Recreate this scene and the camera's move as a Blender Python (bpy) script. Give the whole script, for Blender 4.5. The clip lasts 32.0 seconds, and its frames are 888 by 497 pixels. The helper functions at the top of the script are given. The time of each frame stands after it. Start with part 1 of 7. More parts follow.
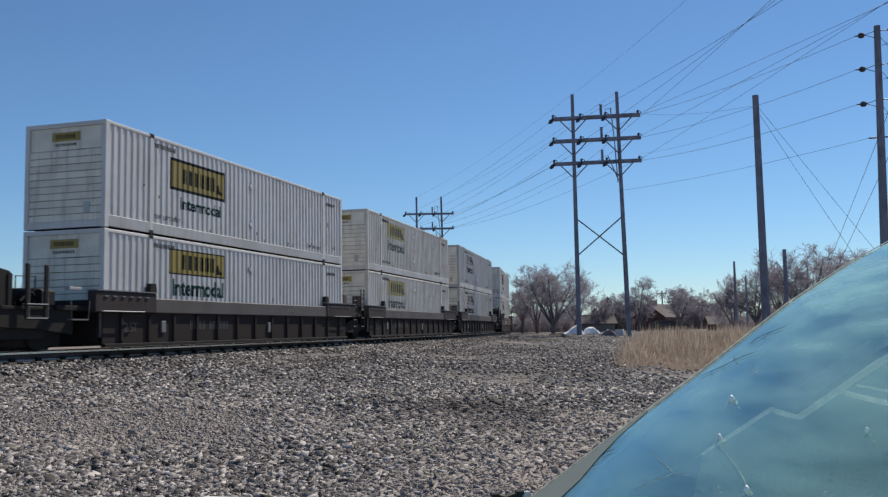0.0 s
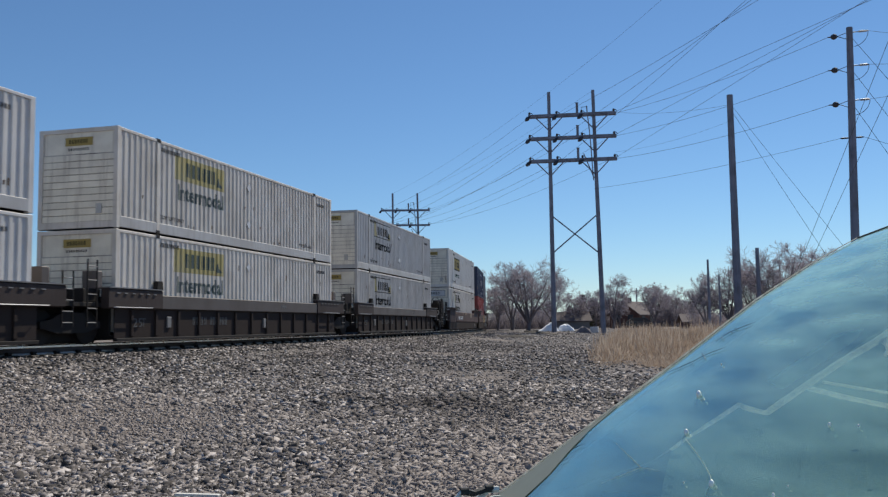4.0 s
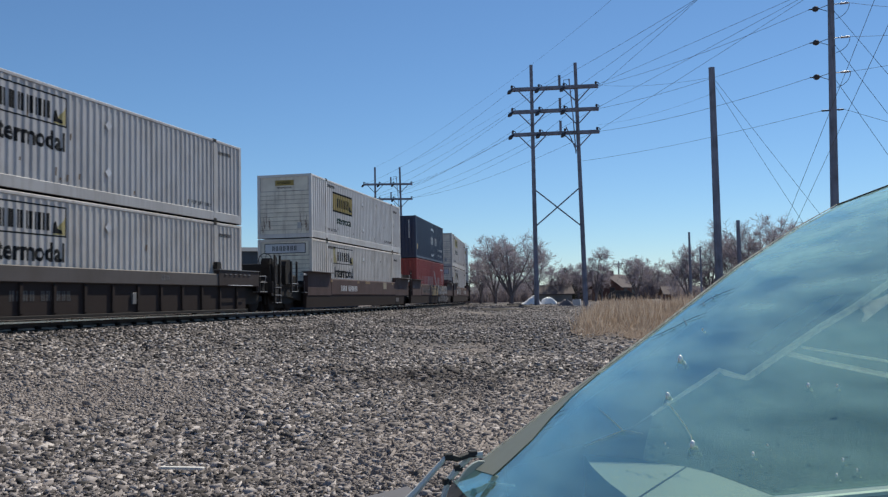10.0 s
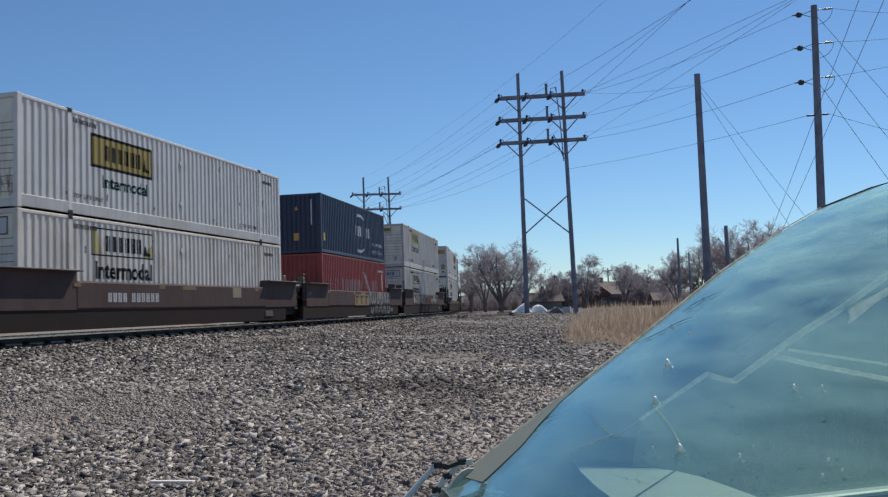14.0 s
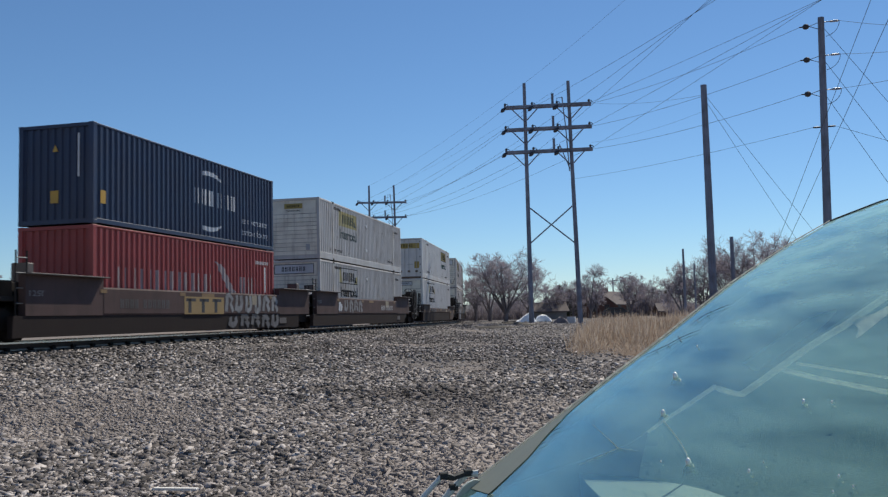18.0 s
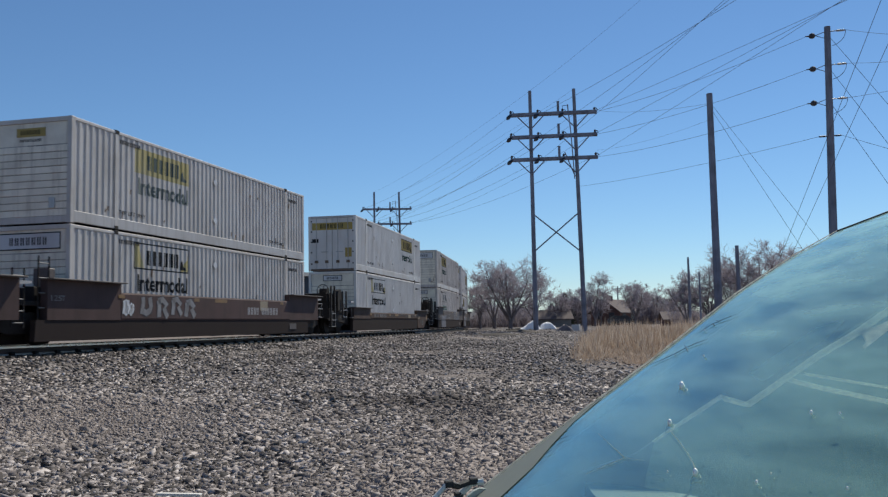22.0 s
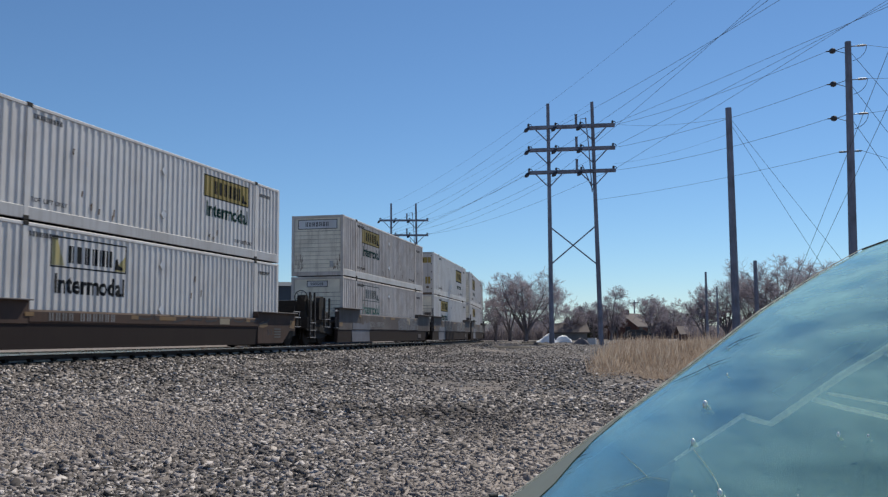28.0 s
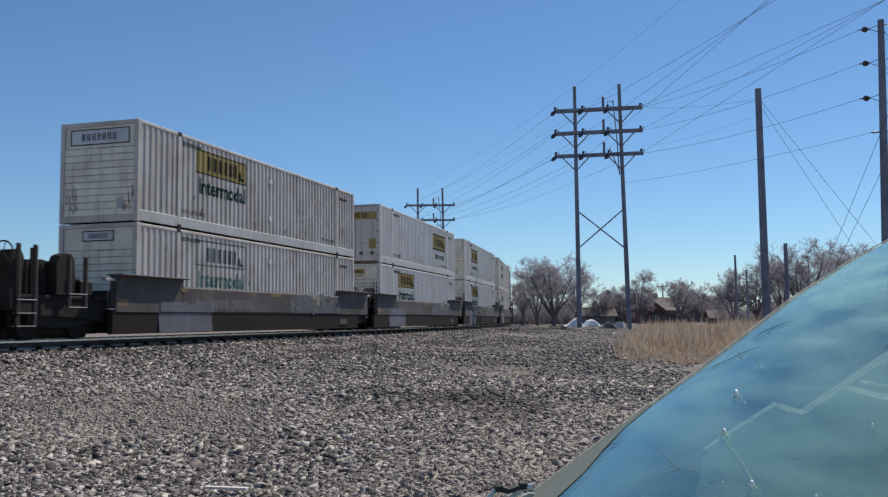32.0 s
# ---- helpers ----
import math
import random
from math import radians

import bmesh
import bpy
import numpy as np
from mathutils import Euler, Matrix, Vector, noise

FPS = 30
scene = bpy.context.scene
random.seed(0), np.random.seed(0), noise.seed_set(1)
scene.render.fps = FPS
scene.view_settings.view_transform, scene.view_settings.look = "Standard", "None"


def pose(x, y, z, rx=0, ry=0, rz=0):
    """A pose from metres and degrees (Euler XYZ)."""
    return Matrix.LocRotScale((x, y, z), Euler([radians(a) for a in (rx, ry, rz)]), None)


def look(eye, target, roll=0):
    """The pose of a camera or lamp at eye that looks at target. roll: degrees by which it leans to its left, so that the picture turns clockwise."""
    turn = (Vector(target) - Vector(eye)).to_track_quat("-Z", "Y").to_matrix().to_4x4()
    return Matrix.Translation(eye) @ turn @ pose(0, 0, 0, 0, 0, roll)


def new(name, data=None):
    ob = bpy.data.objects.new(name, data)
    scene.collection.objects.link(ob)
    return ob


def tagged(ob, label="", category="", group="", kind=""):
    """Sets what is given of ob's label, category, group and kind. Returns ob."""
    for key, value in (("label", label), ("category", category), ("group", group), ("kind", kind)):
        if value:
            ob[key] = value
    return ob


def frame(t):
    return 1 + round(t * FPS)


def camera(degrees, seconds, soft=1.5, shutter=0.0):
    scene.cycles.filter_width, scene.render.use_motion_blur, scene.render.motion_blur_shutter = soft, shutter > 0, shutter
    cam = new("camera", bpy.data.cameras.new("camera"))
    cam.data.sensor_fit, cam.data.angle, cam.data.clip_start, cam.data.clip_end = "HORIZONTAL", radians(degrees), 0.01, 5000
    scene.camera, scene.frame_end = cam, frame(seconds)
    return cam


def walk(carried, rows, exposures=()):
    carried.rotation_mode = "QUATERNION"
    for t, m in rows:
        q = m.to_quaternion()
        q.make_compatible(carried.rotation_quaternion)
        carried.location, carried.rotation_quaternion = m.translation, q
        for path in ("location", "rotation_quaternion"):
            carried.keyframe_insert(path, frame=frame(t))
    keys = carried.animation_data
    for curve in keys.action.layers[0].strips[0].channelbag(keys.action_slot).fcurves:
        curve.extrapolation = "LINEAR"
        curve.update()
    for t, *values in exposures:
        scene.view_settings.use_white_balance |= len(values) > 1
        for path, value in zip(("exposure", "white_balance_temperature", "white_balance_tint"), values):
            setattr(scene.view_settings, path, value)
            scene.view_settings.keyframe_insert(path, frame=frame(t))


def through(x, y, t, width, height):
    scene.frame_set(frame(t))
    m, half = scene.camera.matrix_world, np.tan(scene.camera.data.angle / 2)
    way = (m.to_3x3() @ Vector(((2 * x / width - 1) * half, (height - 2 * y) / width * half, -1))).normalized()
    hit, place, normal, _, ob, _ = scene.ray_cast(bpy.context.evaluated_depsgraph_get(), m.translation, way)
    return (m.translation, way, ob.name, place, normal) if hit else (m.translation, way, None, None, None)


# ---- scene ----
# ---------------------------------------------------------------- camera
cam = camera(52.25, 32.0, soft=1.3, shutter=0.4)
EYE = (0.0, 0.0, 1.30)

# seconds, degrees right of the track's direction, degrees up, degrees of lean, centimetres to the right and up
PATH = [
    (0, -19.347, 5.111, -0.988, -0.92, 1.46), (0.5, -19.269, 5.182, -1.062, -0.82, 1.43), (1, -19.206, 5.232, -1.043, -0.74, 1.38),
    (1.5, -19.115, 5.257, -1.112, -0.65, 1.40), (2, -18.906, 5.169, -1.078, -0.53, 1.39), (2.5, -18.600, 5.022, -1.020, -0.36, 1.33),
    (3, -18.297, 4.927, -0.962, -0.17, 1.28), (3.5, -18.014, 4.892, -0.866, -0.05, 1.23), (5.5, -17.558, 4.857, -0.839, -0.02, 1.21),
    (6, -17.474, 4.819, -0.921, -0.01, 1.20), (6.5, -17.519, 4.662, -0.816, -0.08, 1.12), (7, -17.462, 4.279, -0.703, -0.14, 0.87),
    (7.5, -17.048, 3.719, -0.787, -0.03, 0.50), (8, -16.812, 3.265, -0.979, 0.06, 0.20), (8.5, -16.748, 3.110, -1.043, -0.03, 0.09),
    (9, -16.757, 3.103, -1.109, -0.05, 0.02), (9.5, -16.816, 3.091, -1.186, -0.02, -0.04), (10, -16.763, 3.208, -1.121, -0.07, 0.03),
    (10.5, -16.640, 3.370, -1.110, -0.14, 0.17), (11, -16.461, 3.466, -1.276, 0.05, 0.10), (11.5, -16.235, 3.466, -1.586, 0.50, -0.17),
    (12, -16.136, 3.516, -1.789, 0.70, -0.33), (12.5, -16.101, 3.600, -1.906, 0.61, -0.32), (13, -16.101, 3.661, -1.915, 0.56, -0.29),
    (13.5, -16.086, 3.726, -1.972, 0.55, -0.30), (14, -16.078, 3.774, -1.944, 0.53, -0.30), (14.5, -16.096, 3.864, -1.879, 0.39, -0.23),
    (16.5, -16.205, 4.147, -1.634, 0.17, -0.09), (17, -16.309, 4.209, -1.590, 0.07, -0.03), (17.5, -16.346, 4.267, -1.499, 0.04, 0.00),
    (18, -16.378, 4.335, -1.443, -0.03, 0.05), (18.5, -16.389, 4.396, -1.390, -0.04, 0.07), (19, -16.357, 4.426, -1.381, 0.02, 0.04),
    (19.5, -16.311, 4.446, -1.427, 0.10, 0.00), (20, -16.305, 4.461, -1.439, 0.12, -0.02), (20.5, -16.345, 4.504, -1.330, 0.03, -0.00),
    (21, -16.471, 4.586, -1.306, -0.11, 0.06), (21.5, -16.598, 4.678, -1.160, -0.26, 0.15), (22, -16.667, 4.777, -1.055, -0.39, 0.21),
    (22.5, -16.845, 4.880, -1.035, -0.46, 0.23), (23, -17.110, 4.982, -1.086, -0.55, 0.24), (23.5, -17.326, 5.025, -1.115, -0.64, 0.24),
    (24, -17.560, 5.034, -1.175, -0.67, 0.24), (24.5, -17.792, 5.113, -1.085, -0.81, 0.33), (25, -17.910, 5.221, -0.940, -1.10, 0.50),
    (25.5, -17.924, 5.314, -0.803, -1.22, 0.54), (27.5, -17.672, 5.475, -0.616, -1.22, 0.55), (28, -17.697, 5.532, -0.344, -1.47, 0.74),
    (28.5, -17.893, 5.668, 0.033, -1.96, 1.04), (29, -18.412, 5.798, 0.272, -2.30, 1.32), (29.5, -18.972, 5.777, 0.270, -2.28, 1.42),
    (30, -19.296, 5.496, 0.255, -2.12, 1.20), (30.5, -19.422, 5.081, 0.039, -2.05, 1.12), (31, -19.484, 4.785, -0.273, -2.09, 1.48),
    (31.5, -19.493, 4.617, -0.463, -2.03, 1.70), (32, -19.408, 4.574, -0.572, -1.73, 1.64), 
]


def aim(yaw, pitch, lean, shift=(0.0, 0.0)):
    y, p, r = radians(yaw), radians(pitch), radians(lean)
    fw = Vector((math.sin(y) * math.cos(p), math.cos(y) * math.cos(p), math.sin(p)))
    rt = Vector((math.cos(y), -math.sin(y), 0.0))
    up = rt.cross(fw)
    a, b = rt * math.cos(r) + up * math.sin(r), up * math.cos(r) - rt * math.sin(r)
    m = Matrix((a, b, -fw)).transposed().to_4x4()
    m.translation = Vector(EYE) + a * shift[0] + b * shift[1]
    return m


walk(cam, [(t, aim(y, p, r, (a / 100, b / 100))) for t, y, p, r, a, b in PATH], [(0.0, 0.0, 6325, 5), (32.0, 0.0, 6325, 5)])

# ---------------------------------------------------------------- world and sun
SUN_AZ, SUN_EL = 16.0, 49.0        # degrees right of +Y, degrees up
world = bpy.data.worlds.new("sky")
scene.world = world
world.use_nodes = True
wn = world.node_tree.nodes
sky = wn.new("ShaderNodeTexSky")
sky.sky_type = "NISHITA"
sky.sun_disc = False
sky.sun_elevation = radians(SUN_EL)
sky.sun_rotation = radians(SUN_AZ)
sky.altitude = 1600.0
sky.air_density, sky.dust_density, sky.ozone_density = 1.15, 0.0, 7.8
wn["Background"].inputs["Strength"].default_value = 0.096
world.node_tree.links.new(sky.outputs["Color"], wn["Background"].inputs["Color"])
sun_data = bpy.data.lights.new("sun", "SUN")
sun_data.energy, sun_data.angle, sun_data.color = 4.3, radians(0.53), (1.0, 0.905, 0.78)
sun = new("sun", sun_data)
sa, se = radians(SUN_AZ), radians(SUN_EL)
sun.matrix_world = look((0, 0, 60), Vector((0, 0, 60)) - Vector((math.sin(sa) * math.cos(se), math.cos(sa) * math.cos(se), math.sin(se))))
scene.view_settings.exposure = 0.0


# ---------------------------------------------------------------- materials
def surface(name, col, rough=0.6, metal=0.0, dirt=(0.1, 0.08, 0.06), dirt_amount=0.2, streak=0.0, grain=40.0, blotch=1.2,
            bump=0.15, vary=0.06, spec=0.5):
    """A painted or raw surface: blotches, vertical streaks, fine grain and relief at real size."""
    m = bpy.data.materials.new(name)
    m.use_nodes = True
    nt = m.node_tree
    n, lk = nt.nodes, nt.links.new
    b = n["Principled BSDF"]
    b.inputs["Roughness"].default_value, b.inputs["Metallic"].default_value = rough, metal
    b.inputs["Specular IOR Level"].default_value = spec
    tc = n.new("ShaderNodeTexCoord")
    big = n.new("ShaderNodeTexNoise")
    big.inputs["Scale"].default_value, big.inputs["Detail"].default_value = blotch, 6.0
    lk(tc.outputs["Object"], big.inputs["Vector"])
    mp = n.new("ShaderNodeMapping")
    mp.inputs["Scale"].default_value = (3.0, 3.0, 0.22)
    lk(tc.outputs["Object"], mp.inputs["Vector"])
    st = n.new("ShaderNodeTexNoise")
    st.inputs["Scale"].default_value, st.inputs["Detail"].default_value = 2.5, 5.0
    lk(mp.outputs["Vector"], st.inputs["Vector"])
    fine = n.new("ShaderNodeTexNoise")
    fine.inputs["Scale"].default_value, fine.inputs["Detail"].default_value = grain, 4.0
    lk(tc.outputs["Object"], fine.inputs["Vector"])

    def ramp(src, lo, hi, top):
        r = n.new("ShaderNodeMapRange")
        r.inputs["From Min"].default_value, r.inputs["From Max"].default_value = lo, hi
        r.inputs["To Max"].default_value = top
        lk(src, r.inputs["Value"])
        return r.outputs["Result"]

    def mix(fac, a, c, mode="MIX"):
        x = n.new("ShaderNodeMix")
        x.data_type, x.blend_type = "RGBA", mode
        lk(fac, x.inputs["Factor"])
        if isinstance(a, tuple):
            x.inputs["A"].default_value = (*a, 1)
        else:
            lk(a, x.inputs["A"])
        x.inputs["B"].default_value = (*c, 1)
        return x.outputs["Result"]

    c = mix(ramp(fine.outputs["Fac"], 0.35, 0.7, 0.35), col, tuple(v * (1 - 2.2 * vary) for v in col))
    c = mix(ramp(big.outputs["Fac"], 0.42, 0.72, dirt_amount), c, dirt)
    if streak:
        c = mix(ramp(st.outputs["Fac"], 0.5, 0.78, streak), c, dirt)
    oi = n.new("ShaderNodeObjectInfo")
    hv = n.new("ShaderNodeHueSaturation")
    rr = n.new("ShaderNodeMapRange")
    rr.inputs["To Min"].default_value, rr.inputs["To Max"].default_value = 1 - vary, 1 + vary
    lk(oi.outputs["Random"], rr.inputs["Value"])
    lk(rr.outputs["Result"], hv.inputs["Value"])
    lk(c, hv.inputs["Color"])
    lk(hv.outputs["Color"], b.inputs["Base Color"])
    rg = n.new("ShaderNodeMapRange")
    rg.inputs["To Min"].default_value, rg.inputs["To Max"].default_value = max(rough - 0.12, 0.02), min(rough + 0.15, 1)
    lk(big.outputs["Fac"], rg.inputs["Value"])
    lk(rg.outputs["Result"], b.inputs["Roughness"])
    if bump:
        bp = n.new("ShaderNodeBump")
        bp.inputs["Strength"].default_value, bp.inputs["Distance"].default_value = bump, 0.01
        lk(fine.outputs["Fac"], bp.inputs["Height"])
        lk(bp.outputs["Normal"], b.inputs["Normal"])
    return m


def island_colours(name, stops, rough=0.9, bump=0.4, grain=60.0, through=0.0, toned=False):
    """Loose pieces in one mesh: every island takes its own colour from the stops."""
    m = bpy.data.materials.new(name)
    m.use_nodes = True
    n, lk = m.node_tree.nodes, m.node_tree.links.new
    b = n["Principled BSDF"]
    b.inputs["Roughness"].default_value = rough
    g = n.new("ShaderNodeNewGeometry")
    r = n.new("ShaderNodeValToRGB")
    while len(r.color_ramp.elements) < len(stops):
        r.color_ramp.elements.new(0.5)
    for e, (p, c) in zip(r.color_ramp.elements, stops):
        e.position, e.color = p, (*c, 1)
    lk(g.outputs["Random Per Island"], r.inputs["Fac"])
    tc = n.new("ShaderNodeTexCoord")
    f = n.new("ShaderNodeTexNoise")
    f.inputs["Scale"].default_value = grain
    lk(tc.outputs["Object"], f.inputs["Vector"])
    x = n.new("ShaderNodeMix")
    x.data_type, x.blend_type = "RGBA", "MULTIPLY"
    mr = n.new("ShaderNodeMapRange")
    mr.inputs["From Min"].default_value, mr.inputs["From Max"].default_value, mr.inputs["To Max"].default_value = 0.35, 0.7, 0.7
    lk(f.outputs["Fac"], mr.inputs["Value"])
    lk(mr.outputs["Result"], x.inputs["Factor"])
    lk(r.outputs["Color"], x.inputs["A"])
    x.inputs["B"].default_value = (0.6, 0.58, 0.56, 1)
    lk(x.outputs["Result"], b.inputs["Base Color"])
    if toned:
        # darkens stones by patches: shade of slopes put into the colour
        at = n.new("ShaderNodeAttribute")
        at.attribute_name = "slope_shade"
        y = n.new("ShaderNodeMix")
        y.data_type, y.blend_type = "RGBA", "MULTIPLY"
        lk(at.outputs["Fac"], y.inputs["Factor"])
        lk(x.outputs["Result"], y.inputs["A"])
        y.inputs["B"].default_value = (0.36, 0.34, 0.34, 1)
        du = n.new("ShaderNodeAttribute")
        du.attribute_name = "dust"
        w = n.new("ShaderNodeMix")
        w.data_type = "RGBA"
        lk(du.outputs["Fac"], w.inputs["Factor"])
        lk(y.outputs["Result"], w.inputs["A"])
        w.inputs["B"].default_value = (0.32, 0.272, 0.245, 1)
        lk(w.outputs["Result"], b.inputs["Base Color"])
    if bump:
        bp = n.new("ShaderNodeBump")
        bp.inputs["Strength"].default_value, bp.inputs["Distance"].default_value = bump, 0.01
        lk(f.outputs["Fac"], bp.inputs["Height"])
        lk(bp.outputs["Normal"], b.inputs["Normal"])
    if through:
        tl = n.new("ShaderNodeBsdfTranslucent")
        lk(x.outputs["Result"], tl.inputs["Color"])
        ms = n.new("ShaderNodeMixShader")
        ms.inputs["Fac"].default_value = through
        lk(b.outputs["BSDF"], ms.inputs[1])
        lk(tl.outputs["BSDF"], ms.inputs[2])
        lk(ms.outputs["Shader"], n["Material Output"].inputs["Surface"])
    return m


WHITE = surface("white_container_paint", (0.695, 0.66, 0.635), 0.45, dirt=(0.36, 0.31, 0.27), dirt_amount=0.25, streak=0.35, bump=0.05)
CREAM = surface("aged_white_container_paint", (0.72, 0.66, 0.60), 0.5, dirt=(0.34, 0.28, 0.22), dirt_amount=0.4, streak=0.6, bump=0.05)
GRIMY = surface("grimy_pinkish_white_paint", (0.60, 0.545, 0.51), 0.55, dirt=(0.27, 0.215, 0.18), dirt_amount=0.5, streak=0.75, bump=0.05)
DULLW = surface("dull_off_white_paint", (0.57, 0.535, 0.51), 0.5, dirt=(0.30, 0.26, 0.225), dirt_amount=0.4, streak=0.6, bump=0.05)
GREYW = surface("blue_grey_weathered_white_paint", (0.50, 0.485, 0.485), 0.5, dirt=(0.28, 0.25, 0.23), dirt_amount=0.35, streak=0.5, bump=0.05)
# brighter and creamier than the sides: warm light off the ground put into the paint
ENDWALL = surface("grimy_end_paint_with_bounce", (0.85, 0.785, 0.66), 0.5, dirt=(0.22, 0.16, 0.12), dirt_amount=0.28, streak=0.45, blotch=1.6, bump=0.05)
STAIN = surface("brown_rust_stain", (0.33, 0.25, 0.19), 0.8, dirt=(0.12, 0.08, 0.06), dirt_amount=0.6, blotch=6.0)
# darker than the slats: recess shade put into the groove colour
GROOVE = surface("shaded_end_wall_grooves", (0.50, 0.45, 0.40), 0.7, dirt=(0.16, 0.1, 0.08), dirt_amount=0.6, streak=0.5, bump=0.05)
SOOT = surface("rust_streaks", (0.16, 0.11, 0.08), 0.8, dirt=(0.05, 0.04, 0.03), dirt_amount=0.6)
NAVY = surface("navy_container_paint", (0.015, 0.026, 0.072), 0.45, dirt=(0.06, 0.05, 0.05), dirt_amount=0.15, streak=0.2, bump=0.05)
RED = surface("faded_red_container_paint", (0.29, 0.04, 0.036), 0.5, dirt=(0.18, 0.045, 0.04), dirt_amount=0.35, streak=0.3, bump=0.05)
STEEL = surface("galvanised_steel", (0.42, 0.42, 0.43), 0.45, 0.6, dirt=(0.12, 0.09, 0.07), dirt_amount=0.4)
BLACK = surface("grimy_black_steel", (0.020, 0.017, 0.0165), 0.75, dirt=(0.045, 0.036, 0.031), dirt_amount=0.45, spec=0.25)
BROWN = surface("weathered_brown_car_paint", (0.088, 0.056, 0.053), 0.7, dirt=(0.05, 0.037, 0.035), dirt_amount=0.5, streak=0.5, spec=0.2)
DARK = surface("dark_brown_car_paint", (0.060, 0.045, 0.042), 0.7, dirt=(0.035, 0.027, 0.025), dirt_amount=0.5, streak=0.4, spec=0.2)
SILL = surface("dusty_brown_sill_paint", (0.105, 0.086, 0.08), 0.62, dirt=(0.06, 0.047, 0.04), dirt_amount=0.5, streak=0.3)
DULL = surface("dull_dark_brown_car_paint", (0.08, 0.064, 0.06), 0.65, dirt=(0.19, 0.175, 0.175), dirt_amount=0.6, streak=0.3, blotch=0.8, spec=0.3)
RUSTY = surface("rusted_car_paint", (0.088, 0.056, 0.044), 0.75, dirt=(0.05, 0.04, 0.037), dirt_amount=0.65, streak=0.6, spec=0.2)
PLATE = surface("dark_side_plate_steel", (0.040, 0.030, 0.028), 0.8, dirt=(0.05, 0.04, 0.035), dirt_amount=0.4, streak=0.3, spec=0.1)
GRAFFITI = surface("faded_silver_spray", (0.25, 0.24, 0.245), 0.5, dirt=(0.09, 0.07, 0.065), dirt_amount=0.7, blotch=2.5)
OLD_SPRAY = surface("worn_grey_spray", (0.15, 0.14, 0.145), 0.6, dirt=(0.05, 0.04, 0.036), dirt_amount=0.7, blotch=3.0)
YELLOW = surface("yellow_logo_film", (0.36, 0.255, 0.05), 0.45, dirt=(0.3, 0.22, 0.08), dirt_amount=0.3, streak=0.3, bump=0.03)
FADED_INK = surface("sun_bleached_lettering_film", (0.085, 0.11, 0.11), 0.8, dirt=(0.35, 0.35, 0.32), dirt_amount=0.4, bump=0.0, spec=0.1)
FADED = surface("faded_yellow_film", (0.46, 0.37, 0.13), 0.5, dirt=(0.4, 0.38, 0.3), dirt_amount=0.4, streak=0.4, bump=0.03)
INK = surface("black_lettering_film", (0.018, 0.019, 0.021), 0.9, dirt=(0.09, 0.09, 0.09), dirt_amount=0.25, bump=0.0, spec=0.1)
GREEN_FADED = surface("faded_green_lettering_film", (0.08, 0.18, 0.15), 0.9, dirt=(0.4, 0.42, 0.38), dirt_amount=0.5, bump=0.0, spec=0.1)
GREEN = surface("dark_green_lettering_film", (0.012, 0.045, 0.04), 0.9, dirt=(0.1, 0.13, 0.12), dirt_amount=0.2, bump=0.0, spec=0.1)
PALE = surface("white_lettering_film", (0.62, 0.63, 0.66), 0.5, dirt=(0.3, 0.25, 0.25), dirt_amount=0.3, bump=0.0)
# worn stencils, and the painted highlights on flange tops and upright edges
DIM = surface("worn_stencil_and_highlight", (0.22, 0.21, 0.21), 0.6, dirt=(0.08, 0.07, 0.06), dirt_amount=0.5, bump=0.0)
FAINT = surface("nearly_worn_off_stencil", (0.09, 0.085, 0.085), 0.6, dirt=(0.04, 0.035, 0.03), dirt_amount=0.5, bump=0.0)
STENCIL = surface("white_car_stencil", (0.42, 0.41, 0.42), 0.6, dirt=(0.15, 0.13, 0.12), dirt_amount=0.4, bump=0.0)
ROSE = surface("worn_white_on_red_film", (0.36, 0.30, 0.30), 0.6, dirt=(0.2, 0.1, 0.1), dirt_amount=0.5, streak=0.4, bump=0.0)
ORANGE = surface("yellow_safety_decal", (0.50, 0.29, 0.035), 0.45, bump=0.0)
RAIL = surface("rail_steel_side", (0.075, 0.055, 0.048), 0.8, 0.0, dirt=(0.03, 0.024, 0.02), dirt_amount=0.5)
# dusty, with the brightness of a lit foot added to its colour
FOOT = surface("dusty_rail_foot", (0.55, 0.50, 0.47), 0.85, dirt=(0.3, 0.26, 0.24), dirt_amount=0.4)
SHINE = surface("polished_rail_head", (0.80, 0.76, 0.73), 0.24, 1.0, dirt=(0.6, 0.55, 0.52), dirt_amount=0.2, bump=0.0)
TIE = surface("creosoted_tie", (0.055, 0.045, 0.038), 0.9, dirt=(0.16, 0.14, 0.12), dirt_amount=0.5, grain=25, bump=0.5, vary=0.2)
# weathered wood, lifted and blued to include the haze over the poles
POLE = surface("weathered_haze_blue_pole_wood", (0.235, 0.25, 0.315), 0.85, dirt=(0.07, 0.062, 0.062), dirt_amount=0.5, streak=0.5, bump=0.4)
CERAMIC = surface("brown_glazed_porcelain", (0.035, 0.035, 0.045), 0.3, bump=0.0)
CABLE = surface("weathered_conductor", (0.07, 0.075, 0.085), 0.6, 0.4, bump=0.0)
# bark, twig and brush tones lifted and made translucent to include haze
BARK = surface("grey_winter_bark", (0.20, 0.178, 0.185), 0.95, dirt=(0.04, 0.033, 0.03), dirt_amount=0.5, bump=0.5)
TWIG = island_colours("bare_twigs", [(0.0, (0.29, 0.255, 0.29)), (0.6, (0.43, 0.39, 0.435)), (1.0, (0.56, 0.52, 0.56))], bump=0.0, through=0.5)
